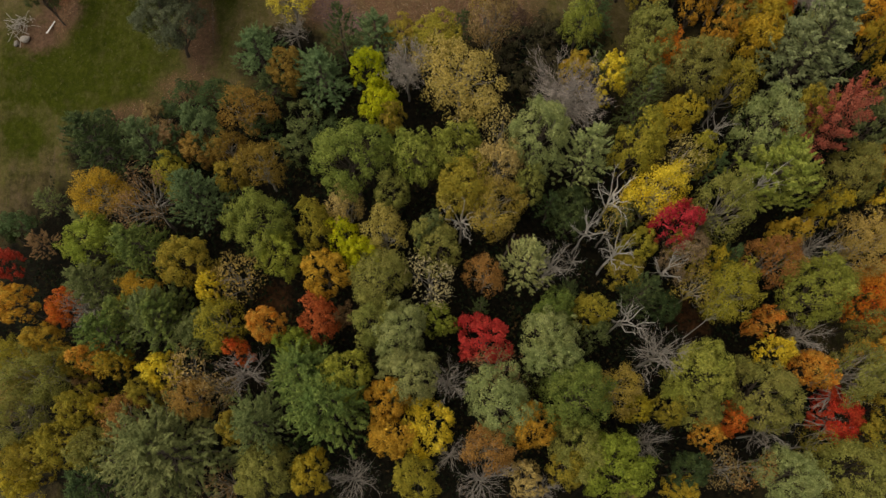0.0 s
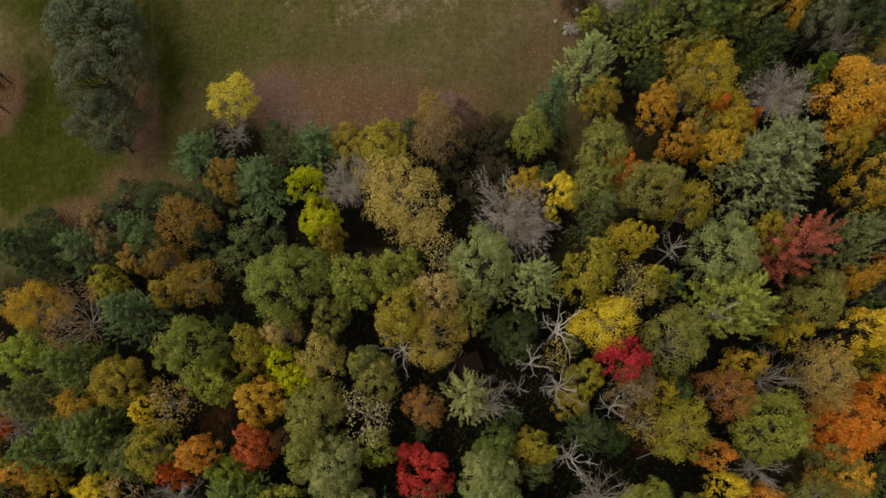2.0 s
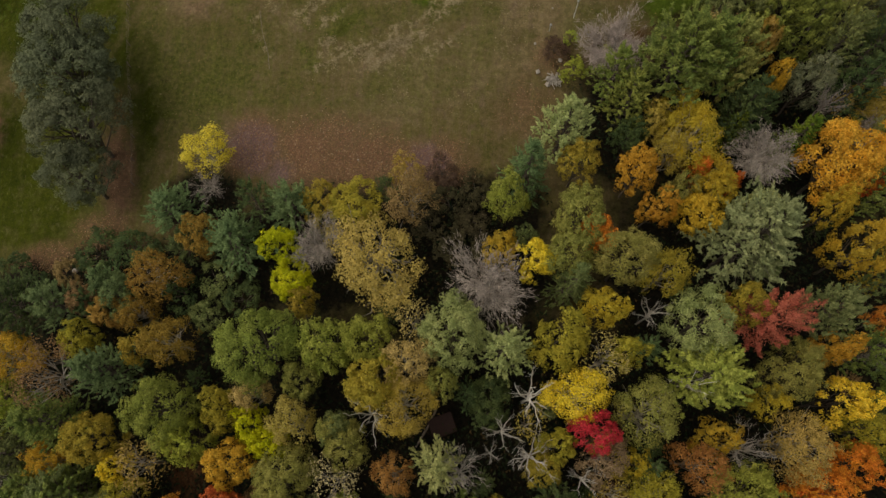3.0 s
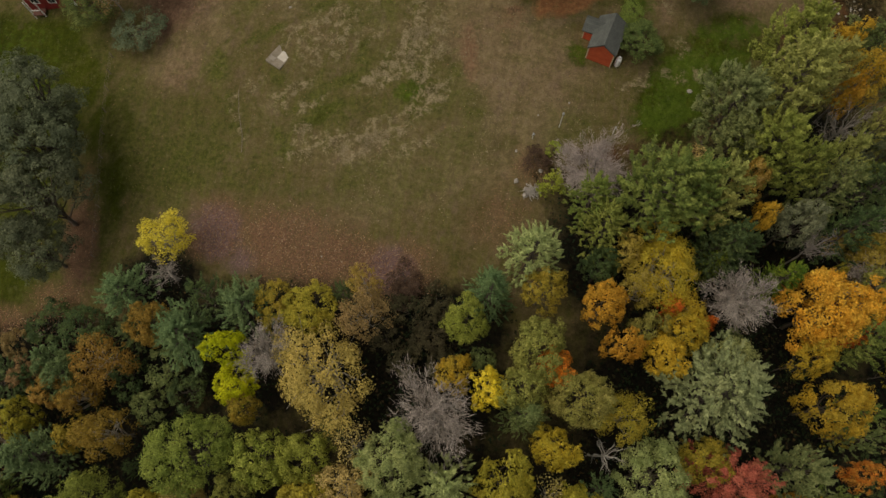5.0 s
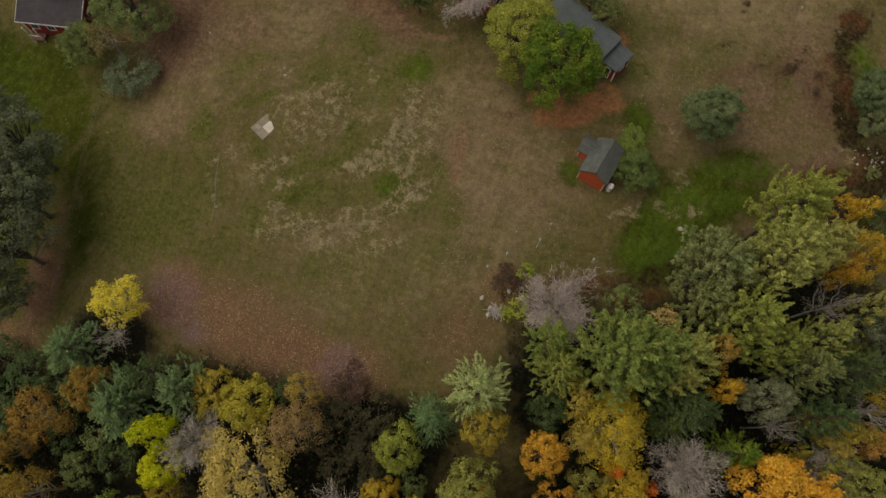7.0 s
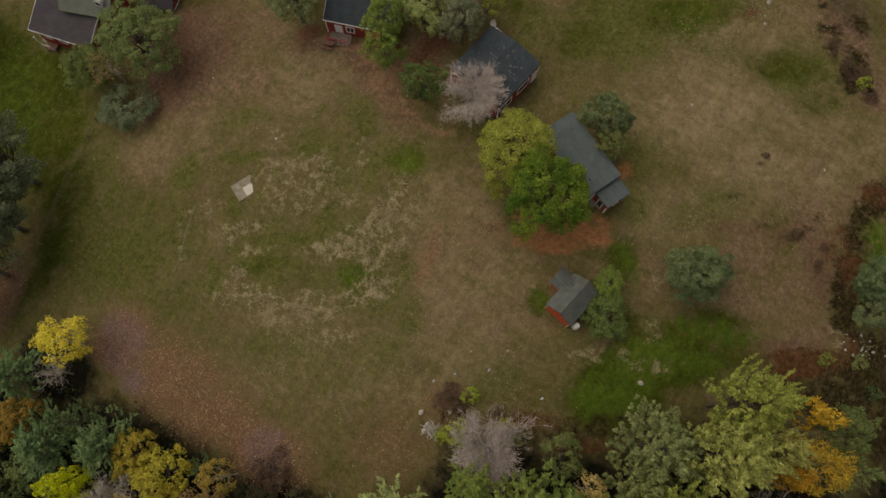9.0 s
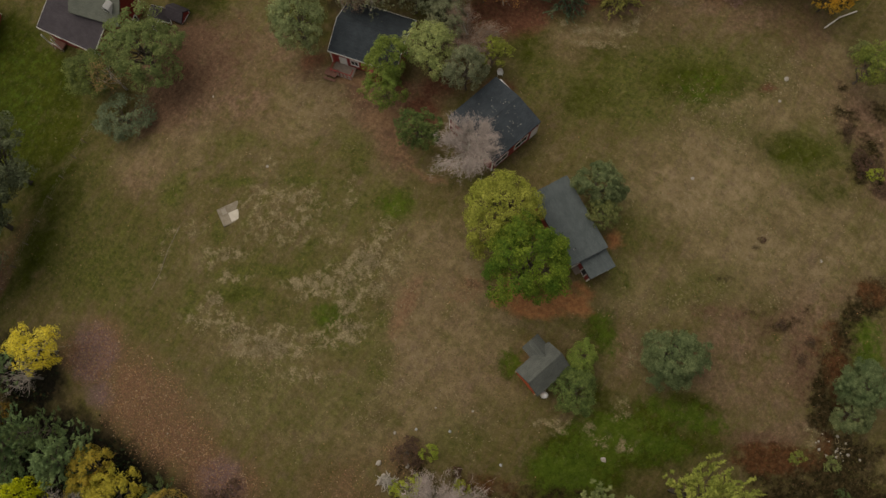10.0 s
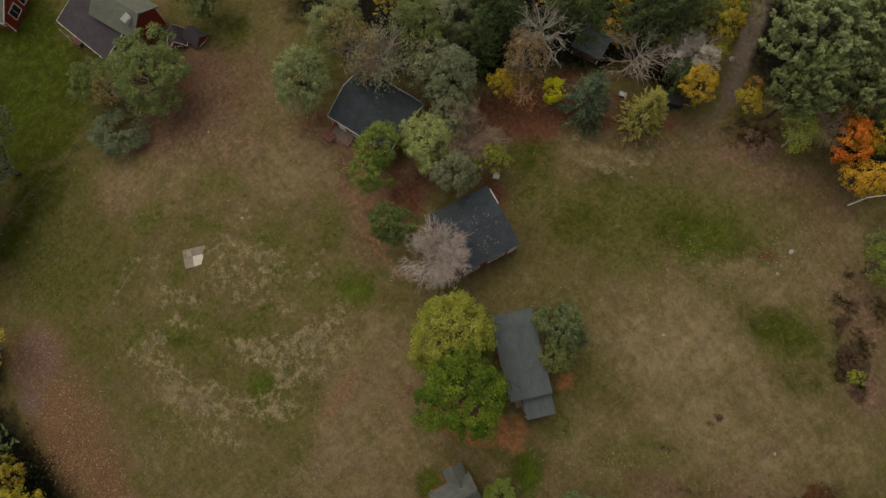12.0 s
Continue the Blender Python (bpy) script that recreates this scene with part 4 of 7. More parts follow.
def bare_limbs(seed, forks, fine, sprays=0, thick=1.0):
    """A leafless tree: limbs that fork twice into fine, upswept twigs."""
    rng = np.random.default_rng(seed)
    rows = []
    fork = np.array([0, 0, TREE_H * rng.uniform(0.25, 0.4)])
    limb(rng, rows, (0, 0, -0.6), fork, 0.24, 0.18, 3, 0.05)
    top = limb(rng, rows, fork, (rng.normal(0, 0.4), rng.normal(0, 0.4), TREE_H * 0.95), 0.17, 0.03, 5, 0.12)
    for k in range(forks):
        az, rise = k * 2.4 + rng.normal(0, 0.3), rng.uniform(0.1, 1.0)
        reach = CROWN_R * rng.uniform(0.6, 1.02) * (1.05 - 0.45 * rise)
        base = fork + (np.array(top[3]) - fork) * rise * 0.8
        end = base + [math.cos(az) * reach, math.sin(az) * reach, TREE_H * rng.uniform(0.14, 0.34) * (1 - 0.5 * rise)]
        pts = limb(rng, rows, base, end, 0.10 * thick, 0.03 * thick, 4, 0.18)
        for j in range(fine):
            a = pts[rng.integers(1, 5)]
            out = unit(np.array([math.cos(az), math.sin(az), 0.7]) + rng.normal(0, 0.55, 3))
            tip = a + out * reach * rng.uniform(0.25, 0.5)
            sub = limb(rng, rows, a, tip, 0.035 * thick, 0.014 * thick, 2, 0.2)
            for _ in range(3):
                limb(rng, rows, sub[1], tip + rng.normal(0, 0.45, 3) + out * 0.3, 0.018, 0.010, 1)
    if not sprays:
        return tubes(rows, 3), None
    # fine twigs: thin sprays that stand out from the ends of the limbs
    ends = np.array([r[1] for r in rows[10:]])
    mid = np.array([0, 0, TREE_H * 0.55])
    pick = ends[rng.integers(0, len(ends), sprays)]
    out = unit(pick - mid) + rng.normal(0, 0.45, (sprays, 3)) + [0, 0, 0.35]
    long = rng.uniform(0.35, 1.0, sprays)
    at = pick + unit(out) * long[:, None] * 0.3 + rng.normal(0, 0.18, (sprays, 3))
    return tubes(rows, 3), leaves_at(rng, at, rng.normal(0, 0.6, (sprays, 3)) + [0, 0, 1], long, np.full(sprays, 0.045), out)


def pine_crown(seed, whorls, boughs, plumes, sprays, slim=1.0, spray=0.5, lift=0.28, base=0.28, brush=0.6, point=1.35):
    """A conifer: whorls of boughs from a straight stem, each set with brush-like plumes of needle sprays. lift raises the
    boughs, brush turns the plumes upward, point makes the top slimmer."""
    rng = np.random.default_rng(seed)
    rows = []
    limb(rng, rows, (0, 0, -0.6), (0, 0, TREE_H * 0.98), 0.26, 0.03, 4, 0.03)
    at, along, facing, long = [], [], [], []
    lean = rng.uniform(0, 6.28)
    for w in range(whorls):
        f = w / (whorls - 1)
        z = TREE_H * (base + (0.97 - base) * f)
        reach = CROWN_R * slim * (1 - f ** point) ** 0.8 + 0.22
        count = max(4, int(round(boughs * (1 - 0.5 * f))))
        for b in range(count):
            az = b * 6.283 / count + w * 0.9 + rng.normal(0, 0.2)
            r = reach * rng.uniform(0.66, 1.1) * (1 + 0.12 * math.sin(2 * az + lean))
            out = np.array([math.cos(az), math.sin(az), 0])
            side = np.array([-out[1], out[0], 0])
            root = np.array([0, 0, z + rng.normal(0, 0.15)])
            tip = root + out * r + [0, 0, r * (lift + 0.35 * f) - 0.06 * r * rng.random()]
            limb(rng, rows, root, tip, 0.05, 0.012, 1)
            for k in range(plumes):
                s = 1.0 if k == 0 else 0.35 + 0.6 * (k - 1 + rng.random()) / max(1, plumes - 1)
                c = root + (tip - root) * s + side * rng.normal(0, 0.15 * r * (1.15 - 0.7 * s))
                axis = unit(out * rng.uniform(0.5, 1.0) + side * rng.normal(0, 0.35) + [0, 0, brush + 0.5 * f])
                u = np.linspace(0, 1, sprays)[:, None]
                fan = unit(axis + rng.normal(0, 0.42, (sprays, 3)) * (1.2 - 0.7 * u))
                at.append(c + axis * (u - 0.3) * spray * 1.5 + fan * spray * 0.34)
                along.append(fan)
                facing.append(rng.normal(0, 0.4, (sprays, 3)) + axis * 0.3 + [0, 0, 0.9])
                long.append(spray * rng.uniform(0.7, 1.25, sprays) * (1.1 - 0.35 * u[:, 0]))
    at, along, facing, long = (np.concatenate(v) for v in (at, along, facing, long))
    return tubes(rows, 3), leaves_at(rng, at, facing, long, long * 0.36, along)


LEVELS = ((0.5, 1.36, 0.62), (1.0, 1.0, 1.0), (2.0, 0.71, 1.7))      # small, middle and large trees: leaves, their size, lobes


def leafy(leaves, lobes, size, low, **more):
    def build(seed, level):
        n, s, c = LEVELS[level]
        return broad_crown(seed, int(leaves * n), max(6, int(lobes * c)), size * s, low, **more)
    return build


def needled(whorls, boughs, plumes, sprays, slim, spray, lift, base, brush, point=1.35):
    def build(seed, level):
        return pine_crown(seed, int(whorls * (0.75, 1, 1.2)[level]), int(boughs * (0.8, 1, 1.25)[level]), int(round(plumes * (0.8, 1, 1.4)[level])),
                          sprays, slim, spray * (1.25, 1, 0.76)[level], lift, base, brush, point)
    return build


STYLES = {
    "maple": leafy(4800, 16, 0.25, 0.15, loose=0.12),
    "star": lambda s, level: star_crown(s, 13000, 46, 0.16),
    "sparse": leafy(4300, 18, 0.21, 0.15, fine=1, loose=0.3, crisp=0.5),
    "thin": leafy(900, 10, 0.23, 0.25, fine=3, loose=0.5, crisp=0.5),
    "bush": leafy(1900, 8, 0.34, 0.02, loose=0.14),
    "pine": needled(11, 9, 4, 11, 1.0, 0.52, 0.24, 0.28, 0.75),
    "spruce": needled(16, 10, 4, 9, 0.92, 0.44, -0.16, 0.05, 0.15, 1.1),
    "soft": leafy(6600, 22, 0.205, 0.10, loose=0.08),
    "plume": needled(8, 8, 5, 15, 1.0, 0.62, 0.5, 0.35, 1.5, 1.9),
    "willow": leafy(10000, 26, 0.22, 0.06, loose=0.12, bulge=0.36),
    "bushy": leafy(9500, 22, 0.19, 0.05, loose=0.1, bulge=0.38),
    "bare": lambda s, level: bare_limbs(s, 15, 6, 260),
    "twiggy": lambda s, level: bare_limbs(s, 26, 8, 3200, 0.65),
    "fuzzy": lambda s, level: bare_limbs(s, 26, 9, 6000, 0.42),
    "dead": lambda s, level: bare_limbs(s, 9, 3, 0, 1.35),
}
VARIANTS = {"fuzzy": 2, "plume": 4, "willow": 2, "bushy": 3, "maple": 6, "star": 2, "sparse": 4, "thin": 3, "bush": 3, "pine": 4, "spruce": 2, "soft": 5, "bare": 4, "twiggy": 3, "dead": 3}
STOCK = {}


def tree_meshes(style, k, level):
    k = k % VARIANTS[style], level
    if (style, k) not in STOCK:
        made = STYLES[style](101 * k[0] + 7 * len(style) + ord(style[0]) + 1000 * level, level)
        if style in ("bare", "twiggy", "fuzzy", "dead"):
            wood = DEAD_WOOD if style == "dead" else BARE_BARK
            STOCK[style, k] = (mesh_from(style + "_limbs", *made[0], [wood]), mesh_from(style + "_twigs", *made[1], [TWIGS]) if made[1] else None)
        else:
            wood = BARE_BARK if style in ("thin", "sparse") else BARK
            leaf = NEEDLES if style in ("pine", "spruce", "plume") else LEAVES
            STOCK[style, k] = (mesh_from(style + "_trunk", *made[0], [wood]), mesh_from(style + "_crown", *made[1], [leaf]))
    return STOCK[style, k]


COLOURS = {      # first and second tone of the leaves, and the word for them
    "green": ((0.135, 0.175, 0.035), (0.205, 0.23, 0.05), "green"),
    "bright": ((0.19, 0.24, 0.03), (0.28, 0.32, 0.045), "fresh green"),
    "olive": ((0.219, 0.230, 0.054), (0.310, 0.294, 0.075), "olive green"),
    "pale": ((0.251, 0.289, 0.102), (0.353, 0.369, 0.139), "pale grey-green"),
    "dull": ((0.125, 0.155, 0.05), (0.185, 0.205, 0.07), "dull green"),
    "dark": ((0.05, 0.078, 0.028), (0.09, 0.12, 0.035), "dark green"),
    "teal": ((0.092, 0.145, 0.056), (0.148, 0.205, 0.076), "blue-green"),
    "haze": ((0.162, 0.178, 0.100), (0.225, 0.234, 0.133), "grey-green"),
    "pinegreen": ((0.11, 0.158, 0.036), (0.20, 0.238, 0.054), "green"),
    "yellowgreen": ((0.26, 0.30, 0.04), (0.37, 0.38, 0.065), "yellow-green"),
    "lime": ((0.38, 0.41, 0.015), (0.55, 0.52, 0.02), "lime yellow"),
    "yellow": ((0.66, 0.50, 0.035), (0.80, 0.64, 0.08), "bright yellow"),
    "gold": ((0.47, 0.33, 0.03), (0.39, 0.32, 0.045), "golden"),
    "khaki": ((0.30, 0.26, 0.035), (0.37, 0.29, 0.04), "olive-gold"),
    "amber": ((0.50, 0.29, 0.03), (0.56, 0.36, 0.05), "amber"),
    "orange": ((0.62, 0.25, 0.03), (0.62, 0.41, 0.08), "orange"),
    "flame": ((0.62, 0.15, 0.025), (0.60, 0.24, 0.035), "orange-red"),
    "red": ((0.45, 0.07, 0.032), (0.55, 0.115, 0.05), "red"),
    "crimson": ((0.46, 0.03, 0.045), (0.56, 0.06, 0.07), "crimson"),
    "rose": ((0.44, 0.105, 0.075), (0.52, 0.17, 0.11), "faded rose-red"),
    "mist": ((0.171, 0.205, 0.088), (0.268, 0.289, 0.128), "misty grey-green"),
    "blue": ((0.05, 0.083, 0.043), (0.13, 0.17, 0.095), "dark blue-green"),
    "hazeblue": ((0.11, 0.135, 0.075), (0.15, 0.17, 0.09), "dusky blue-green"),
    "leafbright": ((0.214, 0.251, 0.043), (0.374, 0.385, 0.080), "fresh yellow-green"),
    "straw": ((0.385, 0.305, 0.080), (0.482, 0.374, 0.107), "pale straw-gold"),
    "mauve": ((0.17, 0.11, 0.08), (0.22, 0.15, 0.11), "mauve-brown"),
    "dusk": ((0.10, 0.118, 0.066), (0.15, 0.168, 0.09), "dusky grey-green"),
    "fern": ((0.135, 0.185, 0.035), (0.205, 0.25, 0.055), "fresh green"),
    "ash": ((0.27, 0.222, 0.198), (0.35, 0.29, 0.26), "pinkish-grey"),
    "shrub": ((0.07, 0.10, 0.028), (0.16, 0.195, 0.055), "deep green"),
    "fawn": ((0.24, 0.175, 0.095), (0.31, 0.23, 0.13), "fawn-brown"),
    "silver": ((0.40, 0.355, 0.315), (0.54, 0.49, 0.44), "silver-grey"),
    "lemon": ((0.50, 0.42, 0.07), (0.62, 0.54, 0.14), "pale yellow"),
    "scarlet": ((0.60, 0.085, 0.03), (0.62, 0.15, 0.04), "scarlet"),
    "sage": ((0.085, 0.115, 0.048), (0.165, 0.195, 0.085), "sage green"),
    "maroon": ((0.07, 0.043, 0.028), (0.115, 0.072, 0.045), "dark red-brown"),
    "leafgreen": ((0.065, 0.11, 0.011), (0.19, 0.225, 0.026), "deep green"),
    "copper": ((0.235, 0.142, 0.027), (0.31, 0.20, 0.042), "copper-brown"),
    "springleaf": ((0.214, 0.230, 0.036), (0.321, 0.321, 0.064), "yellow-green"),
    "honey": ((0.396, 0.289, 0.048), (0.364, 0.268, 0.080), "honey-gold"),
    "pinemist": ((0.115, 0.148, 0.052), (0.195, 0.222, 0.083), "soft olive-green"),
    "russet": ((0.34, 0.125, 0.045), (0.42, 0.18, 0.06), "russet"),
    "moss": ((0.161, 0.198, 0.037), (0.273, 0.300, 0.064), "mossy green"),
    "marigold": ((0.60, 0.272, 0.03), (0.63, 0.38, 0.06), "golden orange"),
    "canary": ((0.58, 0.455, 0.045), (0.68, 0.56, 0.09), "canary yellow"),
    "bracken": ((0.05, 0.045, 0.02), (0.085, 0.07, 0.035), "dark brown-green"),
    "celery": ((0.219, 0.230, 0.059), (0.332, 0.326, 0.091), "pale yellow-green"),
    "rust": ((0.34, 0.19, 0.05), (0.42, 0.25, 0.065), "rust-brown"),
    "brown": ((0.25, 0.17, 0.07), (0.32, 0.21, 0.09), "brown"),
    "tan": ((0.47, 0.36, 0.13), (0.56, 0.44, 0.16), "tan"),
    "cream": ((0.52, 0.44, 0.25), (0.44, 0.34, 0.16), "pale cream-brown"),
    "grey": ((0.27, 0.23, 0.195), (0.37, 0.32, 0.275), "grey"),
}
NAMES = {"fuzzy": "bare_tree", "plume": "pine_tree", "willow": "willow_tree", "bushy": "leafy_tree", "maple": "maple_tree", "star": "maple_tree", "sparse": "birch_tree", "thin": "thinning_tree", "bush": "bush", "pine": "pine_tree", "spruce": "spruce_tree",
         "soft": "oak_tree", "bare": "bare_tree", "twiggy": "bare_tree", "dead": "dead_tree"}
SAID = {"fuzzy": "leafless {} tree with a soft rounded crown of fine twigs", "plume": "tall pine with upswept brush-like plumes of {} needles", "bushy": "thick leafy tree with a lumpy {} crown beside a shed", "willow": "spreading low tree with a dense crown of fine {} leaves", "star": "tall {} maple with leaves along spiky outspread branches", "maple": "broad-leaved tree with {} autumn leaves in a full rounded crown", "sparse": "slender tree with loose {} leaves over pale branches",
        "thin": "half-bare tree with a few {} leaves on grey twigs", "bush": "low {} bush growing on the ground",
        "pine": "tall pine with layered boughs of {} needles", "spruce": "dense conical spruce with {} needles",
        "soft": "large tree with a dense fine-leaved {} crown", "bare": "leafless {} tree with spreading branches",
        "twiggy": "leafless {} tree with a dense crown of fine twigs", "dead": "dead tree with bleached white limbs"}
COUNT = [0]


def tree(style, colour, x, y, r, h, lean=0.0, lean_to=0.0):
    """One tree at its foot (x, y), with the radius of its crown and its height in metres."""
    COUNT[0] += 1
    k = COUNT[0]
    trunk, crown = tree_meshes(style, k * 7 // 3, 0 if r < 2.2 else 1 if r < 3.5 else 2)
    first, second, word = COLOURS[colour]
    root = new(NAMES[style])
    turn, wide = pose(0, 0, 0, 0, 0, (k * 137.5) % 360), 1 + 0.06 * math.sin(k * 2.1)
    tip = Matrix.Rotation(radians(lean), 4, Vector((-math.sin(radians(lean_to)), math.cos(radians(lean_to)), 0)))
    root.matrix_world = (Matrix.Translation((x, y, float(ground_z(x, y)))) @ tip @ turn
                         @ Matrix.Diagonal((r / CROWN_R * wide, r / CROWN_R / wide, h / TREE_H, 1)))
    part_ob = new("trunk" if style != "bush" else "stem", trunk)
    part_ob.parent = root
    if crown:
        top = new("crown" if style not in ("bare", "twiggy", "fuzzy") else "twig_crown", crown)
        top.parent = root
        top.color = (*first, 1)
        top["tint"] = second
        if style in ("bare", "twiggy", "fuzzy"):
            tagged(top, "fine grey twigs", kind="stuff")
    tagged(root, SAID[style].format(word), "bush" if style == "bush" else "tree", "woodland trees")
    return root


tree("sparse", "khaki", -52.0, 12.4, 3.82, 13.7)
tree("maple", "gold", -49.4, 15.0, 2.71, 11.3)
tree("sparse", "olive", -48.6, 11.3, 4.12, 14.3)
tree("maple", "khaki", -45.1, 12.7, 1.93, 9.6)
tree("maple", "orange", -42.7, 13.5, 2.07, 9.9)
tree("maple", "gold", -39.0, 12.5, 2.11, 9.9)
tree("pine", "pinegreen", -39.7, 15.6, 3.42, 13.6)
tree("maple", "yellow", -32.5, 11.4, 2.30, 11.0)
tree("maple", "khaki", -34.7, 9.3, 2.21, 10.2)
tree("thin", "tan", -27.9, 10.8, 2.99, 11.7)
tree("maple", "flame", -23.2, 13.6, 1.73, 9.5)
tree("bare", "grey", -21.9, 11.3, 2.97, 12.7)
tree("sparse", "rust", -28.3, 8.3, 2.98, 11.7)
tree("thin", "brown", -24.6, 9.4, 2.28, 10.5)
tree("maple", "orange", -53.9, 19.5, 2.98, 11.9)
tree("maple", "flame", -47.3, 19.1, 2.33, 10.4)
tree("bare", "grey", -43.2, 18.7, 2.82, 12.0)
tree("maple", "crimson", -56.2, 24.9, 2.17, 10.2)
tree("maple", "khaki", -43.1, 7.3, 2.85, 11.5)
tree("maple", "gold", -40.5, 7.5, 1.82, 9.4)
tree("sparse", "rust", -36.3, 6.4, 2.92, 11.6)
tree("maple", "khaki", -44.9, 3.4, 3.14, 12.3)
tree("maple", "khaki", -48.3, 1.3, 3.39, 12.9)
tree("maple", "gold", -50.9, -1.4, 2.91, 12.0)
tree("sparse", "olive", -50.9, 6.1, 4.34, 14.9)
tree("sparse", "tan", -53.2, 9.2, 3.68, 13.5)
tree("pine", "dull", -30.1, 2.3, 7.08, 17.7)
tree("maple", "olive", -39.6, 2.2, 3.07, 12.1)
tree("pine", "dark", -39.3, -1.6, 3.47, 14.2)
tree("pine", "dull", -19.4, 5.6, 3.87, 15.4)
tree("soft", "olive", -18.7, 0.4, 3.84, 14.4)
tree("thin", "brown", -23.1, -1.0, 2.42, 11.2)
tree("pine", "pinegreen", -11.8, 7.6, 5.00, 17.5)
tree("pine", "pinegreen", -15.0, 11.7, 3.98, 13.3)
tree("maple", "yellowgreen", -10.0, 11.1, 3.03, 12.9)
tree("maple", "gold", -13.7, 0.7, 2.43, 11.7)
tree("bare", "grey", -8.8, 0.2, 2.64, 12.9)
tree("maple", "amber", -5.2, 8.6, 2.67, 12.7)
tree("maple", "amber", -4.8, 5.1, 2.77, 12.8)
tree("maple", "yellow", -0.9, 6.3, 3.42, 9.2)
tree("maple", "khaki", -1.6, 0.4, 2.73, 12.8)
tree("bare", "grey", 1.6, 3.1, 1.77, 11.5)
tree("maple", "red", 5.2, 15.6, 3.40, 9.0)
tree("thin", "brown", 5.7, 11.8, 2.78, 13.2)
tree("bare", "grey", 1.1, 10.5, 2.48, 13.2)
tree("soft", "pale", -3.0, 11.3, 3.59, 14.9)
tree("soft", "pale", -4.4, 15.5, 3.63, 14.6)
tree("soft", "olive", -7.6, 16.9, 3.05, 13.0)
tree("soft", "pale", 11.8, 15.6, 3.61, 14.4)
tree("soft", "pale", 12.8, 13.1, 3.40, 14.3)
tree("soft", "green", 14.5, 9.2, 4.40, 17.2)
tree("soft", "pale", 6.2, 8.6, 4.30, 16.5)
tree("maple", "amber", 10.3, 6.5, 2.73, 13.5)
tree("sparse", "rust", 5.9, 4.0, 3.09, 13.9)
tree("sparse", "honey", 18.9, 10.2, 2.95, 13.9)
tree("maple", "gold", 21.9, 8.7, 1.61, 11.2)
tree("maple", "khaki", 24.8, 8.7, 1.82, 11.5)
tree("soft", "leafbright", 27.9, 11.9, 4.39, 16.8)
tree("soft", "olive", 27.7, 9.0, 2.98, 13.7)
tree("maple", "flame", 32.3, 7.9, 1.91, 11.4)
tree("maple", "orange", 29.6, 6.4, 1.83, 11.4)
tree("bare", "grey", 22.7, 5.3, 2.34, 13.2)
tree("bare", "grey", 23.2, 13.8, 3.37, 15.8)
tree("dead", "grey", 20.1, 17.9, 2.66, 14.4)
tree("maple", "khaki", 16.6, 18.8, 2.29, 12.6)
tree("maple", "dull", 17.2, 16.2, 1.77, 11.1)
tree("maple", "bright", 18.2, 2.2, 4.13, 16.4)
tree("soft", "olive", 15.1, 4.1, 3.66, 15.5)
tree("maple", "khaki", 13.7, 2.0, 2.33, 12.7)
tree("bare", "grey", 4.8, 0.9, 3.27, 15.0)
tree("maple", "tan", 9.6, 0.9, 2.08, 12.0)
tree("bare", "grey", 11.5, -0.1, 2.30, 13.0)
tree("soft", "olive", 34.6, 10.3, 4.56, 16.9)
tree("bare", "grey", 36.7, 6.8, 2.71, 13.7)
tree("thin", "brown", 31.0, 2.8, 2.78, 13.3)
tree("thin", "rust", 34.1, 3.1, 2.16, 12.0)
tree("maple", "dark", 26.9, 2.1, 2.37, 12.6)
tree("maple", "gold", 26.1, 0.2, 1.85, 11.5)
tree("soft", "pale", 38.1, 2.2, 3.81, 15.5)
tree("soft", "olive", 45.4, 3.0, 5.09, 18.8)
tree("thin", "khaki", 42.7, 5.7, 2.23, 12.2)
tree("maple", "scarlet", 47.0, 9.5, 3.50, 10.0)
tree("maple", "orange", 42.7, 14.2, 2.52, 13.0)
tree("maple", "yellow", 37.9, 15.5, 2.10, 11.9)
tree("bare", "grey", 41.6, 17.5, 2.61, 14.1)
tree("sparse", "olive", 47.1, 13.9, 4.11, 16.8)
tree("maple", "flame", 50.4, 21.9, 2.75, 14.1)
tree("soft", "dull", -27.7, 15.5, 3.21, 12.2)
tree("pine", "pinegreen", -32.2, 17.4, 3.48, 13.7)
tree("pine", "pinegreen", -37.5, 18.0, 2.89, 12.3)
tree("pine", "dull", -41.6, 21.1, 3.58, 14.0)
tree("sparse", "amber", -36.3, 20.6, 2.61, 10.9)
tree("sparse", "amber", -42.3, 31.9, 3.79, 13.0)
tree("thin", "brown", -34.9, 30.1, 4.09, 13.7)
tree("maple", "yellowgreen", -42.7, 26.2, 3.64, 13.0)
tree("pine", "pinegreen", -35.8, 25.1, 3.74, 14.4)
tree("maple", "khaki", -29.7, 23.5, 3.61, 13.2)
tree("pine", "dull", -33.5, 17.8, 3.52, 13.8)
tree("pine", "dark", -42.6, 37.8, 4.18, 14.7)
tree("pine", "teal", -36.8, 38.4, 3.20, 11.7)
tree("bush", "dark", -45.0, 42.2, 3.18, 5.0)
tree("maple", "rust", -30.9, 37.8, 2.22, 8.1)
tree("maple", "khaki", -33.3, 34.5, 2.56, 9.9)
tree("pine", "teal", -29.2, 31.0, 3.51, 13.7)
tree("maple", "brown", -34.3, 39.3, 2.09, 8.0)
tree("sparse", "copper", -24.5, 42.2, 3.33, 9.0)
tree("sparse", "copper", -26.5, 37.8, 2.34, 8.1)
tree("maple", "khaki", -25.7, 33.7, 2.15, 9.6)
tree("sparse", "copper", -21.4, 34.6, 3.13, 11.6)
tree("soft", "teal", -29.5, 40.0, 2.93, 8.8)
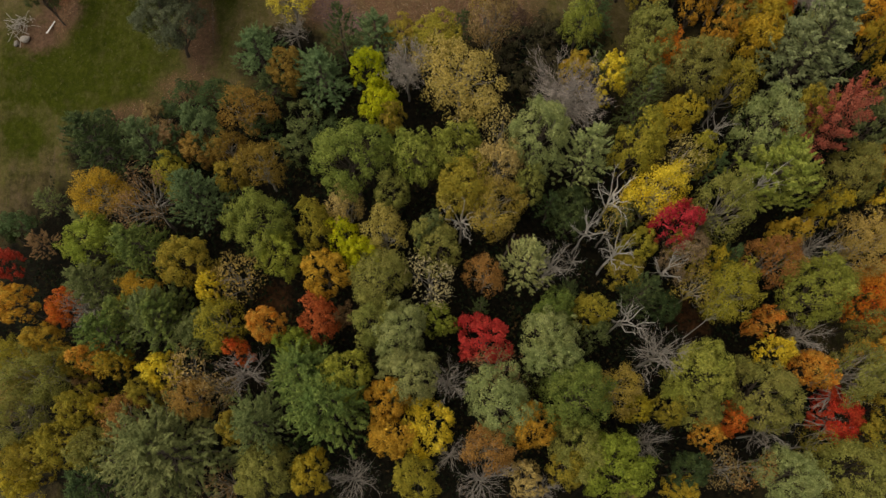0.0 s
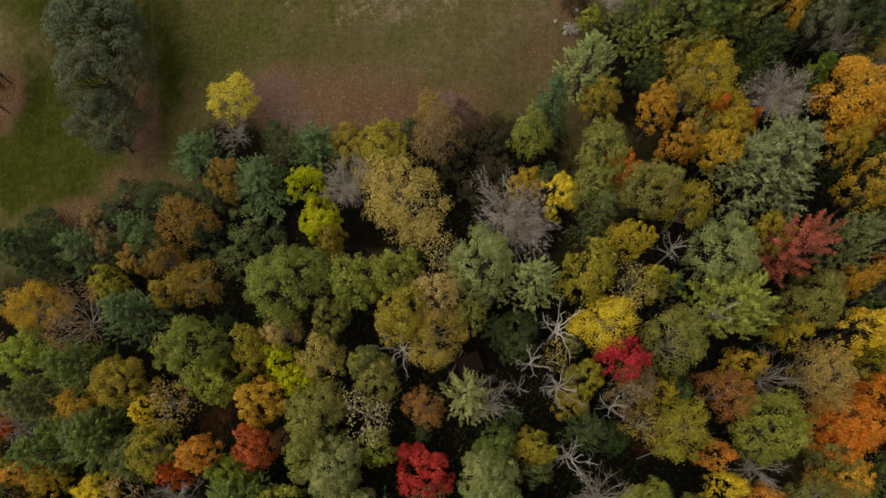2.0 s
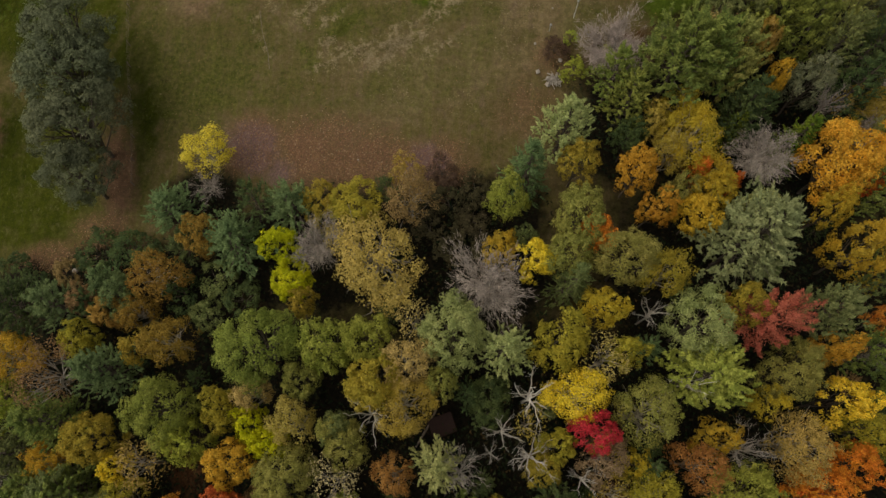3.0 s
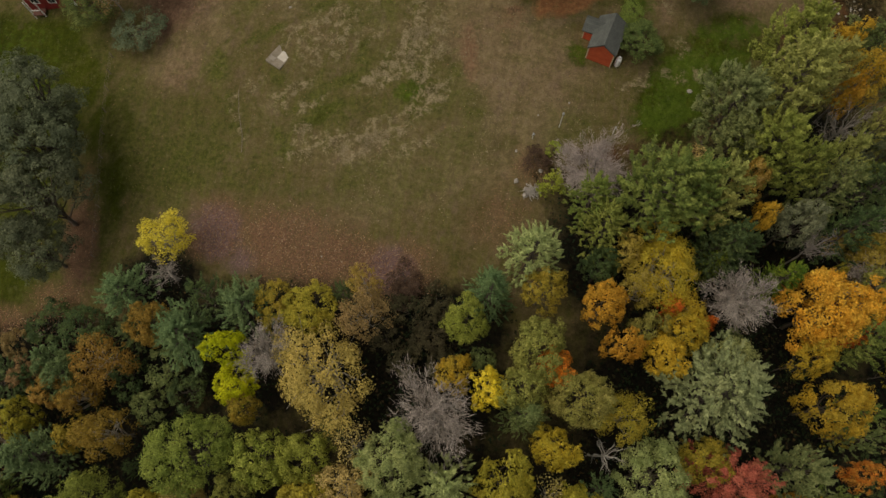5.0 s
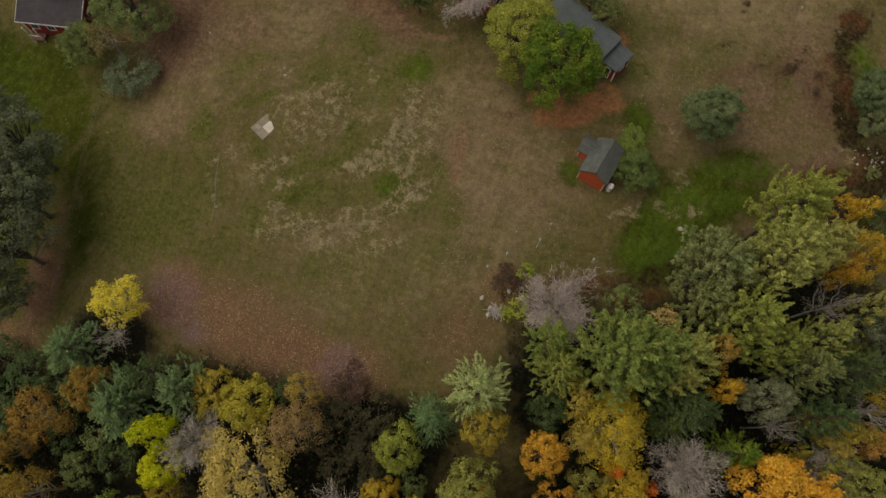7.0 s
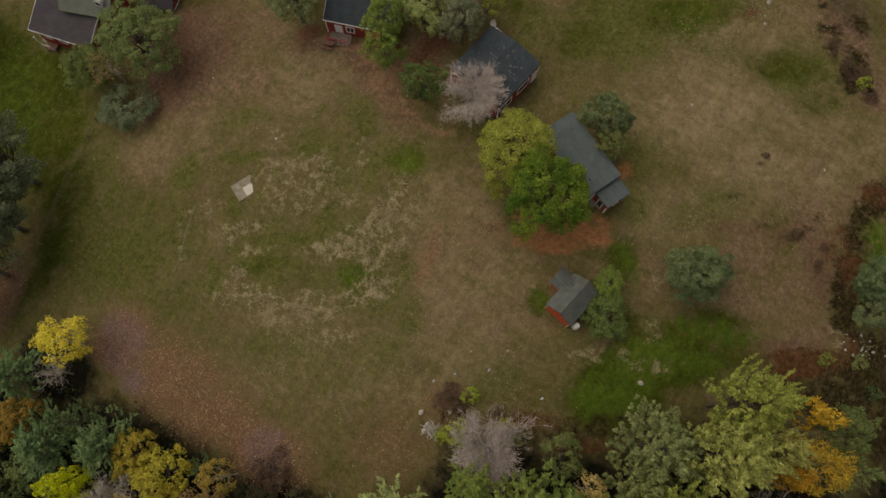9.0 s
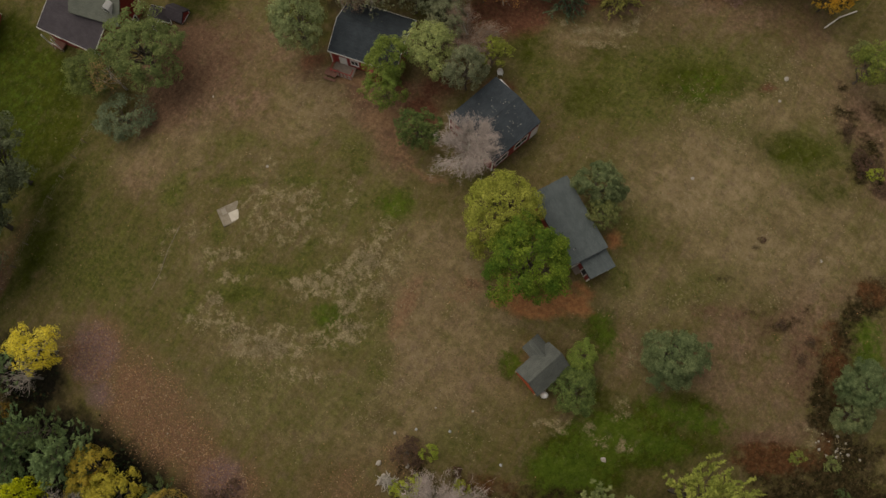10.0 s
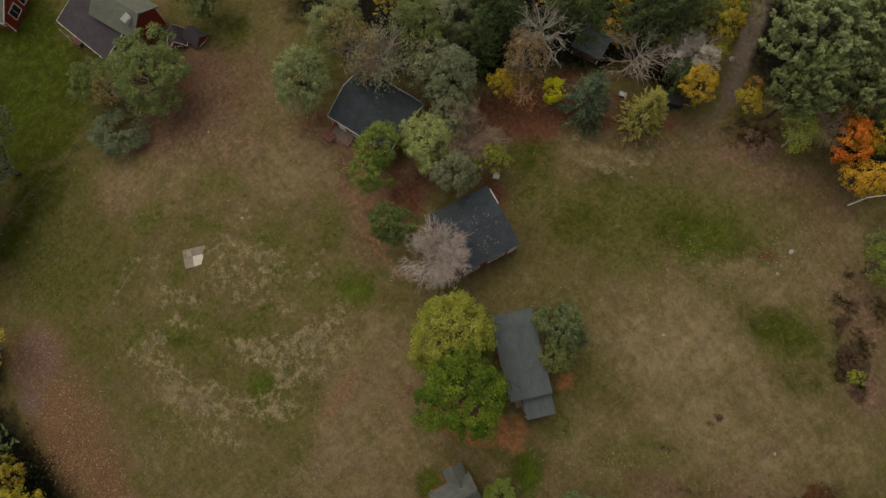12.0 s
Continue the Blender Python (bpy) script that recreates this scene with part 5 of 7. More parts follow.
tree("pine", "teal", -23.9, 50.0, 3.34, 8.1)
tree("maple", "copper", -19.8, 46.6, 2.60, 8.8)
tree("pine", "teal", -15.7, 46.4, 3.88, 9.0)
tree("pine", "dark", -13.1, 50.5, 2.19, 11.2)
tree("pine", "teal", -8.9, 50.1, 3.30, 10.0)
tree("sparse", "canary", -20.1, 56.5, 3.20, 8.0)
tree("bare", "grey", -19.6, 53.0, 2.40, 6.0)
tree("maple", "lime", -8.2, 42.2, 2.66, 9.5)
tree("maple", "lime", -9.2, 44.9, 2.33, 11.9)
tree("maple", "khaki", -6.6, 39.4, 1.78, 10.7)
tree("twiggy", "grey", -5.0, 45.7, 2.64, 13.2)
tree("sparse", "straw", 1.3, 44.9, 5.80, 12.1)
tree("maple", "khaki", -1.7, 51.2, 3.40, 8.0)
tree("sparse", "brown", 4.4, 50.8, 3.03, 13.1)
tree("sparse", "honey", 4.2, 54.0, 1.79, 10.8)
tree("bush", "maroon", 7.5, 56.5, 2.09, 1.6)
tree("bush", "bracken", 6.6, 49.7, 2.10, 3.0)
tree("bush", "bracken", 11.2, 50.0, 2.10, 3.0)
tree("bush", "bracken", 11.6, 53.8, 2.10, 4.0)
tree("soft", "moss", -10.4, 33.9, 5.06, 15.9)
tree("soft", "leafbright", -3.4, 35.0, 3.31, 13.1)
tree("soft", "springleaf", 1.4, 35.8, 3.20, 13.6)
tree("soft", "pale", 9.7, 36.8, 4.30, 16.6)
tree("pine", "pale", 15.5, 35.3, 3.14, 14.7)
tree("sparse", "tan", 5.7, 33.6, 2.93, 13.7)
tree("maple", "khaki", 2.3, 31.6, 3.37, 14.0)
tree("sparse", "honey", 5.0, 29.3, 3.80, 12.9)
tree("dead", "grey", 2.0, 28.1, 2.89, 13.8)
tree("soft", "olive", 9.0, 31.6, 1.92, 12.7)
tree("soft", "moss", -20.6, 27.3, 4.28, 15.9)
tree("soft", "yellowgreen", -18.4, 24.3, 3.04, 12.9)
tree("maple", "khaki", -15.0, 27.4, 2.58, 11.7)
tree("maple", "lime", -11.2, 26.2, 2.18, 10.6)
tree("maple", "lime", -9.2, 24.3, 2.29, 10.9)
tree("sparse", "straw", -6.6, 26.5, 2.90, 11.8)
tree("maple", "amber", -13.3, 22.1, 2.96, 12.0)
tree("thin", "straw", -23.7, 21.3, 3.27, 12.9)
tree("maple", "yellow", -26.7, 20.6, 1.78, 11.5)
tree("soft", "olive", -7.0, 20.7, 3.99, 14.7)
tree("thin", "cream", -1.2, 21.2, 2.92, 13.0)
tree("sparse", "rust", 4.9, 22.2, 2.35, 12.1)
tree("pine", "pale", 9.3, 23.3, 2.80, 14.2)
tree("bare", "grey", 11.6, 22.8, 2.74, 13.9)
tree("maple", "orange", -19.1, 16.3, 2.30, 13.0)
tree("maple", "red", -14.0, 17.0, 2.69, 11.5)
tree("sparse", "khaki", -25.0, 16.5, 3.29, 12.5)
tree("soft", "olive", -0.3, 24.8, 3.12, 13.2)
tree("maple", "green", 12.5, 18.6, 2.46, 12.2)
tree("dead", "grey", 18.5, 30.7, 2.97, 15.1)
tree("soft", "dark", 14.6, 30.3, 2.90, 9.0)
tree("dead", "grey", 18.9, 24.9, 2.86, 14.0)
tree("dead", "grey", 15.8, 27.3, 2.07, 13.9)
tree("dead", "grey", 15.1, 24.8, 1.46, 8.0)
tree("thin", "honey", 18.7, 28.2, 2.00, 12.3)
tree("sparse", "yellow", 23.8, 31.3, 3.70, 15.5)
tree("maple", "crimson", 25.1, 27.8, 2.50, 16.0)
tree("maple", "khaki", 28.6, 36.3, 2.12, 13.1)
tree("thin", "tan", 26.3, 35.2, 2.62, 13.9)
tree("maple", "khaki", 22.0, 26.3, 2.22, 11.0)
tree("sparse", "fawn", 26.4, 25.1, 2.80, 14.2)
tree("maple", "gold", 29.8, 24.9, 1.86, 12.2)
tree("sparse", "olive", 30.4, 29.7, 3.92, 17.2)
tree("maple", "khaki", 21.0, 36.7, 3.36, 14.8)
tree("plume", "leafbright", 36.9, 34.2, 4.30, 16.3)
tree("soft", "pale", 36.0, 39.2, 4.10, 18.6)
tree("star", "rose", 43.0, 40.2, 3.50, 20.2)
tree("maple", "khaki", 41.1, 41.5, 2.66, 15.9)
tree("plume", "pinemist", 51.0, 42.4, 3.00, 16.7)
tree("soft", "olive", 47.0, 35.6, 3.80, 18.2)
tree("maple", "gold", 44.7, 32.3, 1.90, 14.0)
tree("maple", "yellow", 53.6, 32.9, 2.90, 17.2)
tree("sparse", "straw", 48.6, 28.2, 3.90, 17.3)
tree("sparse", "russet", 36.8, 25.1, 2.90, 15.5)
tree("maple", "gold", 38.9, 28.1, 2.10, 14.2)
tree("bare", "grey", 41.6, 27.2, 2.62, 14.6)
tree("soft", "springleaf", 41.2, 21.9, 4.59, 18.0)
tree("sparse", "khaki", 32.2, 21.4, 3.70, 15.8)
tree("maple", "orange", 36.5, 18.8, 1.88, 11.8)
tree("maple", "flame", 51.1, 22.9, 4.32, 17.7)
tree("maple", "flame", 56.3, 26.1, 2.95, 15.2)
tree("maple", "amber", 52.5, 38.9, 2.20, 15.4)
tree("twiggy", "grey", 13.1, 42.2, 3.88, 13.5)
tree("maple", "gold", 14.6, 46.3, 2.21, 9.7)
tree("maple", "yellow", 18.6, 45.4, 2.38, 11.0)
tree("spruce", "dull", 22.9, 43.5, 2.61, 13.0)
tree("maple", "gold", 26.0, 40.9, 2.53, 13.1)
tree("soft", "olive", 27.9, 45.6, 3.78, 15.6)
tree("sparse", "khaki", 32.5, 44.7, 3.06, 14.4)
tree("dead", "grey", 31.9, 40.8, 2.30, 11.0)
tree("soft", "olive", 22.7, 50.5, 3.46, 14.0)
tree("maple", "flame", 25.2, 48.8, 2.30, 12.1)
tree("soft", "olive", 22.3, 46.1, 3.00, 13.4)
tree("soft", "springleaf", 15.2, 52.1, 2.80, 11.6)
tree("spruce", "teal", 17.3, 55.6, 2.92, 12.6)
tree("pine", "pale", 21.0, 59.8, 3.39, 13.2)
tree("maple", "khaki", 22.6, 56.2, 2.48, 11.5)
tree("soft", "dark", 28.6, 59.8, 2.40, 9.9)
tree("maple", "amber", 29.1, 55.5, 2.64, 11.2)
tree("maple", "amber", 31.7, 52.2, 2.09, 11.0)
tree("sparse", "gold", 35.1, 60.0, 4.10, 13.0)
tree("sparse", "gold", 34.9, 63.8, 2.60, 10.7)
tree("maple", "honey", 31.2, 61.7, 2.00, 10.0)
tree("maple", "gold", 37.8, 54.5, 2.68, 11.2)
tree("maple", "amber", 36.6, 51.9, 2.62, 12.2)
tree("soft", "olive", 34.9, 54.1, 2.11, 10.4)
tree("twiggy", "grey", 43.7, 59.1, 3.50, 12.0)
tree("pine", "mist", 41.1, 48.6, 5.60, 20.5)
tree("sparse", "pale", 43.2, 52.7, 2.55, 13.2)
tree("maple", "marigold", 53.0, 59.2, 5.27, 15.4)
tree("maple", "gold", 55.8, 49.6, 3.35, 16.4)
tree("maple", "gold", 52.4, 54.0, 2.28, 13.6)
tree("spruce", "leafgreen", 48.7, 62.4, 2.90, 12.0)
tree("pine", "dark", 41.7, 64.8, 2.75, 13.0)
tree("pine", "pinegreen", 57.0, 57.3, 2.87, 15.8)
tree("pine", "green", 26.5, 66.8, 2.80, 11.7)
tree("plume", "pinegreen", 32.7, 67.0, 4.40, 17.6)
tree("plume", "celery", 39.6, 67.1, 2.20, 12.9)
tree("soft", "haze", 49.6, 68.3, 3.00, 14.0)
tree("fuzzy", "ash", 26.2, 70.2, 3.58, 10.0)
tree("bush", "bright", 22.6, 69.8, 1.72, 2.5)
tree("bush", "maroon", 20.5, 72.7, 1.75, 1.2)
tree("bush", "bright", 22.4, 74.2, 1.02, 1.5)
tree("pine", "green", 28.2, 64.2, 3.10, 11.4)
tree("plume", "pinegreen", 35.8, 68.2, 3.60, 16.0)
tree("plume", "celery", 39.3, 69.5, 2.90, 14.5)
tree("sparse", "tan", 37.1, 71.7, 1.86, 11.4)
tree("bush", "dull", 33.7, 73.6, 2.40, 5.0)
tree("plume", "pinemist", 40.0, 78.5, 4.20, 14.7)
tree("plume", "dull", 40.6, 74.7, 2.94, 13.6)
tree("plume", "moss", 45.6, 86.5, 3.88, 16.7)
tree("plume", "celery", 45.0, 80.6, 3.95, 19.0)
tree("plume", "moss", 44.0, 74.2, 3.54, 16.8)
tree("plume", "celery", 49.7, 83.8, 2.66, 15.8)
tree("maple", "amber", 52.3, 89.3, 1.79, 12.6)
tree("sparse", "gold", 54.4, 84.9, 2.98, 15.8)
tree("maple", "amber", 52.9, 83.0, 1.69, 13.5)
tree("soft", "dull", 55.8, 90.0, 2.71, 14.6)
tree("bare", "grey", 53.2, 79.5, 2.35, 15.6)
tree("plume", "celery", 53.1, 75.8, 2.20, 14.0)
tree("plume", "celery", 57.1, 80.1, 2.07, 14.9)
tree("maple", "honey", 42.5, 70.8, 2.00, 14.2)
tree("maple", "amber", 44.8, 67.6, 1.60, 12.9)
tree("plume", "green", 47.9, 73.2, 2.51, 15.2)
tree("pine", "dull", 51.8, 71.9, 2.90, 16.1)
tree("pine", "dark", 57.2, 73.5, 3.02, 16.6)
tree("twiggy", "grey", 58.9, 63.5, 3.10, 14.0)
tree("pine", "dark", 54.7, 68.0, 2.88, 16.3)
tree("bare", "grey", 51.3, 65.9, 2.10, 14.0)
tree("pine", "dark", 41.0, 63.6, 2.91, 12.9)
tree("willow", "sage", 37.1, 97.4, 4.05, 7.0)
tree("willow", "sage", 55.5, 107.6, 3.50, 6.0)
tree("willow", "sage", 56.5, 104.7, 2.70, 4.5)
tree("bushy", "shrub", 30.9, 88.6, 3.01, 4.2)
tree("bushy", "fern", 29.4, 91.9, 2.20, 3.2)
tree("bushy", "leafgreen", 19.3, 95.7, 5.63, 12.0)
tree("bushy", "springleaf", 14.1, 98.5, 5.22, 10.5)
tree("willow", "sage", 20.3, 107.8, 3.13, 7.5)
tree("soft", "dull", 22.1, 105.8, 2.20, 6.0)
tree("fuzzy", "ash", 6.5, 103.4, 3.50, 8.0)
tree("soft", "shrub", 0.4, 101.5, 2.78, 8.0)
tree("soft", "fern", -7.8, 105.7, 3.10, 10.0)
tree("soft", "fern", -5.9, 103.4, 2.71, 8.0)
tree("soft", "haze", 0.5, 110.5, 2.90, 10.0)
tree("soft", "mist", -19.1, 104.0, 4.20, 11.0)
tree("soft", "dull", -33.8, 90.5, 5.65, 9.0)
tree("soft", "shrub", -38.0, 85.0, 3.85, 6.0)
tree("thin", "brown", -35.1, 86.4, 2.60, 6.0)
tree("bush", "hazeblue", -31.8, 83.3, 3.56, 3.0)
tree("soft", "green", 37.7, 139.5, 3.20, 8.0)
tree("soft", "dusk", -38.0, 69.8, 6.02, 14.5)
tree("soft", "dusk", -36.2, 63.9, 6.62, 15.5)
tree("soft", "dusk", -34.9, 58.2, 6.20, 15.0)
tree("soft", "dusk", -35.1, 52.9, 4.87, 12.5)
tree("soft", "mist", -22.5, 111.7, 4.00, 11.0)
tree("thin", "haze", -15.6, 112.4, 4.56, 12.0)
tree("soft", "dull", -15.5, 118.3, 4.08, 12.0)
tree("soft", "haze", -8.5, 117.0, 3.87, 11.0)
tree("soft", "pale", -4.7, 110.0, 3.70, 9.0)
tree("maple", "springleaf", 1.0, 115.1, 2.12, 6.0)
tree("fuzzy", "mauve", -2.2, 114.5, 3.20, 9.0)
tree("spruce", "dark", -10.3, 122.7, 3.10, 13.0)
tree("bare", "grey", -6.3, 129.0, 3.65, 11.0)
tree("sparse", "fawn", -5.7, 125.7, 3.00, 9.0)
tree("maple", "gold", -5.2, 122.1, 1.70, 6.0)
tree("thin", "rust", -2.9, 123.2, 2.64, 5.0)
tree("maple", "lime", -0.8, 126.2, 1.61, 5.0)
tree("spruce", "blue", 2.9, 128.0, 3.39, 10.0)
tree("pine", "dark", -4.6, 134.0, 2.87, 12.0)
tree("maple", "gold", -3.6, 139.4, 1.35, 6.0)
tree("bare", "fawn", 2.6, 135.6, 3.90, 9.0)
tree("spruce", "olive", 8.2, 132.1, 3.13, 9.0)
tree("fuzzy", "silver", 6.4, 141.0, 2.82, 8.0)
tree("maple", "gold", 9.9, 138.8, 2.50, 7.0)
tree("soft", "dark", 7.0, 138.4, 2.18, 6.0)
tree("maple", "khaki", 5.5, 145.9, 2.88, 9.0)
tree("maple", "khaki", 7.7, 143.6, 1.76, 6.0)
tree("maple", "gold", 14.8, 142.8, 1.60, 5.0)
tree("bush", "rust", 13.7, 145.8, 1.05, 2.5)
tree("plume", "mist", 14.3, 148.7, 5.18, 17.0)
tree("plume", "pinemist", 17.5, 144.7, 3.56, 14.0)
tree("plume", "pinemist", 16.7, 152.7, 4.60, 16.0)
tree("plume", "mist", 21.1, 150.2, 3.26, 13.0)
tree("sparse", "leafbright", 21.3, 143.4, 2.52, 7.0)
tree("twiggy", "fawn", 22.6, 146.2, 2.24, 8.0)
tree("maple", "flame", 25.7, 147.2, 2.63, 8.0)
tree("maple", "flame", 18.4, 148.2, 1.29, 6.0)
tree("maple", "amber", 29.3, 145.6, 2.62, 7.0)
tree("bush", "mauve", 19.7, 141.1, 1.80, 0.5)
tree("bush", "bright", 45.3, 130.2, 0.90, 1.5)
tree("bush", "dull", 36.3, 142.9, 1.57, 2.0)
tree("spruce", "dark", -10.5, 127.6, 3.10, 12.0)
tree("pine", "dark", -7.3, 133.2, 2.80, 11.0)
tree("pine", "dark", -0.1, 139.2, 3.37, 13.0)
tree("pine", "dark", 2.1, 142.4, 3.04, 13.0)
tree("soft", "dark", 2.9, 140.5, 2.17, 8.0)
tree("soft", "dull", 4.1, 144.6, 2.50, 10.0)
tree("soft", "haze", -14.6, 122.2, 3.89, 12.0)
tree("pine", "dark", -13.3, 126.2, 3.08, 13.0)
tree("bush", "rust", -2.2, 137.4, 2.00, 3.0)
tree("plume", "pinemist", 18.9, 156.3, 3.88, 15.0)
tree("plume", "pinemist", 23.8, 151.8, 2.62, 12.0)
tree("plume", "mist", 18.6, 149.4, 3.27, 13.0)
tree("plume", "pinemist", 12.2, 153.3, 4.67, 16.0)
tree("plume", "pinemist", 18.8, 150.8, 3.50, 15.0)
tree("maple", "khaki", 26.7, 148.9, 2.08, 8.0)
tree("sparse", "rust", 22.9, 149.2, 2.12, 7.0)
tree("thin", "brown", -19.0, 110.8, 3.51, 11.0)
tree("soft", "haze", -11.3, 116.0, 3.46, 11.0)
tree("soft", "haze", -6.0, 115.0, 3.12, 9.0)
tree("bush", "dark", -34.2, 45.7, 3.02, 4.0)
tree("bush", "dark", -29.5, 45.7, 2.67, 4.0)
tree("pine", "dark", -21.9, 46.0, 2.36, 7.0)
tree("bush", "dark", -22.8, 41.0, 2.61, 4.0)
tree("bush", "dull", -18.1, 42.4, 2.58, 4.0)
tree("bush", "dark", -14.8, 40.5, 2.41, 4.0)
tree("maple", "dull", -18.5, 37.9, 2.10, 6.0)
tree("pine", "teal", -31.7, 41.8, 2.11, 8.0)
tree("pine", "dark", -33.3, 38.9, 2.41, 8.0)
tree("bush", "maroon", 7.7, 54.2, 1.68, 1.6)
tree("bush", "bracken", 8.7, 52.8, 2.10, 3.0)
tree("bush", "bracken", 11.6, 50.9, 2.10, 3.0)
tree("bush", "bracken", 9.2, 47.3, 2.10, 3.0)
tree("bush", "bracken", 13.6, 47.6, 2.10, 3.0)
tree("pine", "dark", 1.4, 53.3, 1.62, 6.0)
tree("soft", "olive", 50.7, 20.5, 3.16, 15.0)
tree("maple", "orange", 51.8, 17.5, 2.88, 14.4)
tree("maple", "khaki", 50.7, 6.0, 3.48, 15.3)
tree("maple", "khaki", 58.0, 30.3, 3.09, 15.8)
tree("pine", "pinegreen", 58.3, 39.1, 2.96, 16.8)
tree("soft", "olive", 60.2, 63.3, 3.18, 15.4)
tree("maple", "marigold", 57.1, 60.0, 3.32, 14.3)
tree("pine", "pinegreen", 61.9, 58.8, 2.95, 15.9)
tree("maple", "honey", 59.1, 67.5, 2.40, 12.0)
tree("maple", "olive", -5.9, 31.2, 2.31, 10.5)
tree("maple", "dull", -1.5, 26.3, 2.00, 11.4)
tree("maple", "lemon", 0.8, 30.6, 2.20, 11.0)
tree("maple", "khaki", -22.3, 5.1, 2.38, 11.0)
tree("maple", "bright", -16.4, 14.4, 2.38, 11.0)
tree("bush", "maroon", 40.1, 133.5, 0.71, 0.8)
tree("bush", "maroon", 42.6, 131.5, 0.84, 0.9)
tree("bush", "maroon", 44.2, 129.8, 0.76, 0.8)
tree("bush", "maroon", 44.4, 131.7, 0.98, 0.9)
tree("bush", "maroon", 40.6, 132.2, 0.56, 0.6)
tree("bush", "maroon", 46.9, 129.2, 0.84, 0.8)
tree("bush", "maroon", 45.5, 108.5, 0.71, 0.5)
tree("bush", "maroon", 49.3, 109.0, 0.58, 0.5)
tree("bush", "maroon", 49.4, 106.9, 0.57, 0.5)
tree("bush", "maroon", 38.7, 115.5, 0.44, 0.4)
tree("bush", "maroon", 44.1, 130.5, 0.91, 0.8)
tree("bush", "maroon", 42.8, 130.9, 0.69, 0.7)
tree("bush", "maroon", 45.7, 130.9, 0.75, 0.8)
tree("bush", "green", 55.0, 97.8, 0.84, 0.8)
tree("bush", "dull", 58.7, 99.5, 0.99, 0.8)
tree("bush", "dark", 61.7, 97.4, 0.98, 1.5)
tree("bush", "bright", 27.1, 73.3, 0.95, 1.6)
tree("bush", "maroon", 25.7, 74.2, 0.68, 0.8)
tree("bush", "green", 28.7, 72.6, 0.82, 1.2)
tree("soft", "dull", -38.4, 101.3, 3.77, 8.0)
tree("thin", "honey", 28.2, 21.4, 2.64, 13.6)
tree("pine", "dark", 21.8, 20.5, 2.27, 14.1)
tree("maple", "khaki", 26.5, 26.8, 1.76, 11.8)
tree("maple", "khaki", 20.8, 23.8, 2.40, 9.0)
tree("pine", "dark", 31.4, 24.7, 1.96, 13.3)
tree("thin", "tan", 6.1, 37.4, 2.39, 12.4)
tree("sparse", "tan", -11.1, 29.3, 2.20, 11.5)
tree("maple", "khaki", 52.9, 10.7, 2.58, 13.5)
tree("pine", "dark", 52.2, 7.3, 2.33, 13.8)
tree("sparse", "olive", 53.7, 14.2, 2.46, 13.4)
tree("dead", "grey", 34.6, 33.6, 1.99, 17.9, 4, -36)
tree("dead", "grey", 24.6, 23.4, 1.80, 15.8, 2, -126)
tree("dead", "grey", 58.0, 13.6, 2.01, 26.3, 49, -169)
tree("dead", "grey", 57.7, 9.2, 2.21, 26.9, 50, -176)
tree("dead", "grey", 29.8, 18.1, 1.30, 12.8, 10, 51)
tree("maple", "khaki", -5.8, 51.0, 2.71, 7.5)
tree("sparse", "honey", 32.9, 58.1, 2.40, 11.5)
tree("sparse", "gold", 38.0, 56.9, 2.19, 11.0)
tree("soft", "dusk", 59.1, 77.7, 3.28, 14.0)
tree("maple", "honey", 55.0, 68.0, 1.21, 10.0)
tree("spruce", "leafgreen", 41.0, 62.9, 2.23, 10.0)
tree("pine", "dark", 44.3, 64.9, 2.01, 10.0)
tree("soft", "dark", -54.5, 59.2, 2.61, 12.0)
tree("soft", "dull", -54.7, 63.3, 2.18, 12.0)
tree("soft", "dark", 25.1, 20.3, 2.21, 9.0)
tree("soft", "dull", 21.6, 30.2, 1.75, 8.0)
tree("pine", "dark", 14.4, 21.5, 1.61, 7.0)
tree("soft", "dark", 14.5, 29.2, 2.17, 8.0)
tree("pine", "dark", 12.2, 31.0, 1.79, 8.0)
tree("maple", "yellowgreen", -0.3, 17.8, 2.10, 8.0)
tree("maple", "flame", 36.3, 56.9, 1.29, 10.0)
tree("maple", "flame", 40.4, 56.0, 1.04, 10.0)
tree("maple", "flame", 57.2, 58.2, 2.01, 13.0)
tree("fuzzy", "mauve", -16.9, 112.0, 3.10, 10.0)


def saplings():
    """Young conifers and shrubs that fill the gaps between the taller crowns."""
    rng = np.random.default_rng(77)
    taken = [(o.location.x, o.location.y, o.scale.x * CROWN_R) for o in scene.objects if o.get("group") == "woodland trees"]
    made = 0
    for _ in range(6000):
        x, y = rng.uniform(-66, 74), rng.uniform(-18, 160)
        r = rng.uniform(1.1, 2.1)
        if cover("woods", x, y) < 0.62 or any((x - a) ** 2 + (y - b) ** 2 < (0.72 * c + 0.7 * r) ** 2 for a, b, c in taken):
            continue
        style = rng.choice(["pine", "maple", "bush", "spruce", "thin"], p=[0.34, 0.22, 0.2, 0.12, 0.12])
        colour = rng.choice(["dark", "dull", "teal", "green", "khaki", "brown"], p=[0.34, 0.2, 0.14, 0.12, 0.1, 0.1])
        h = r * rng.uniform(1.3, 1.7) if style == "bush" else rng.uniform(4.5, 8.5)
        tree(str(style), str(colour), float(x), float(y), float(r), float(h))
        taken.append((x, y, r))
        made += 1
        if made == 100:
            break


saplings()


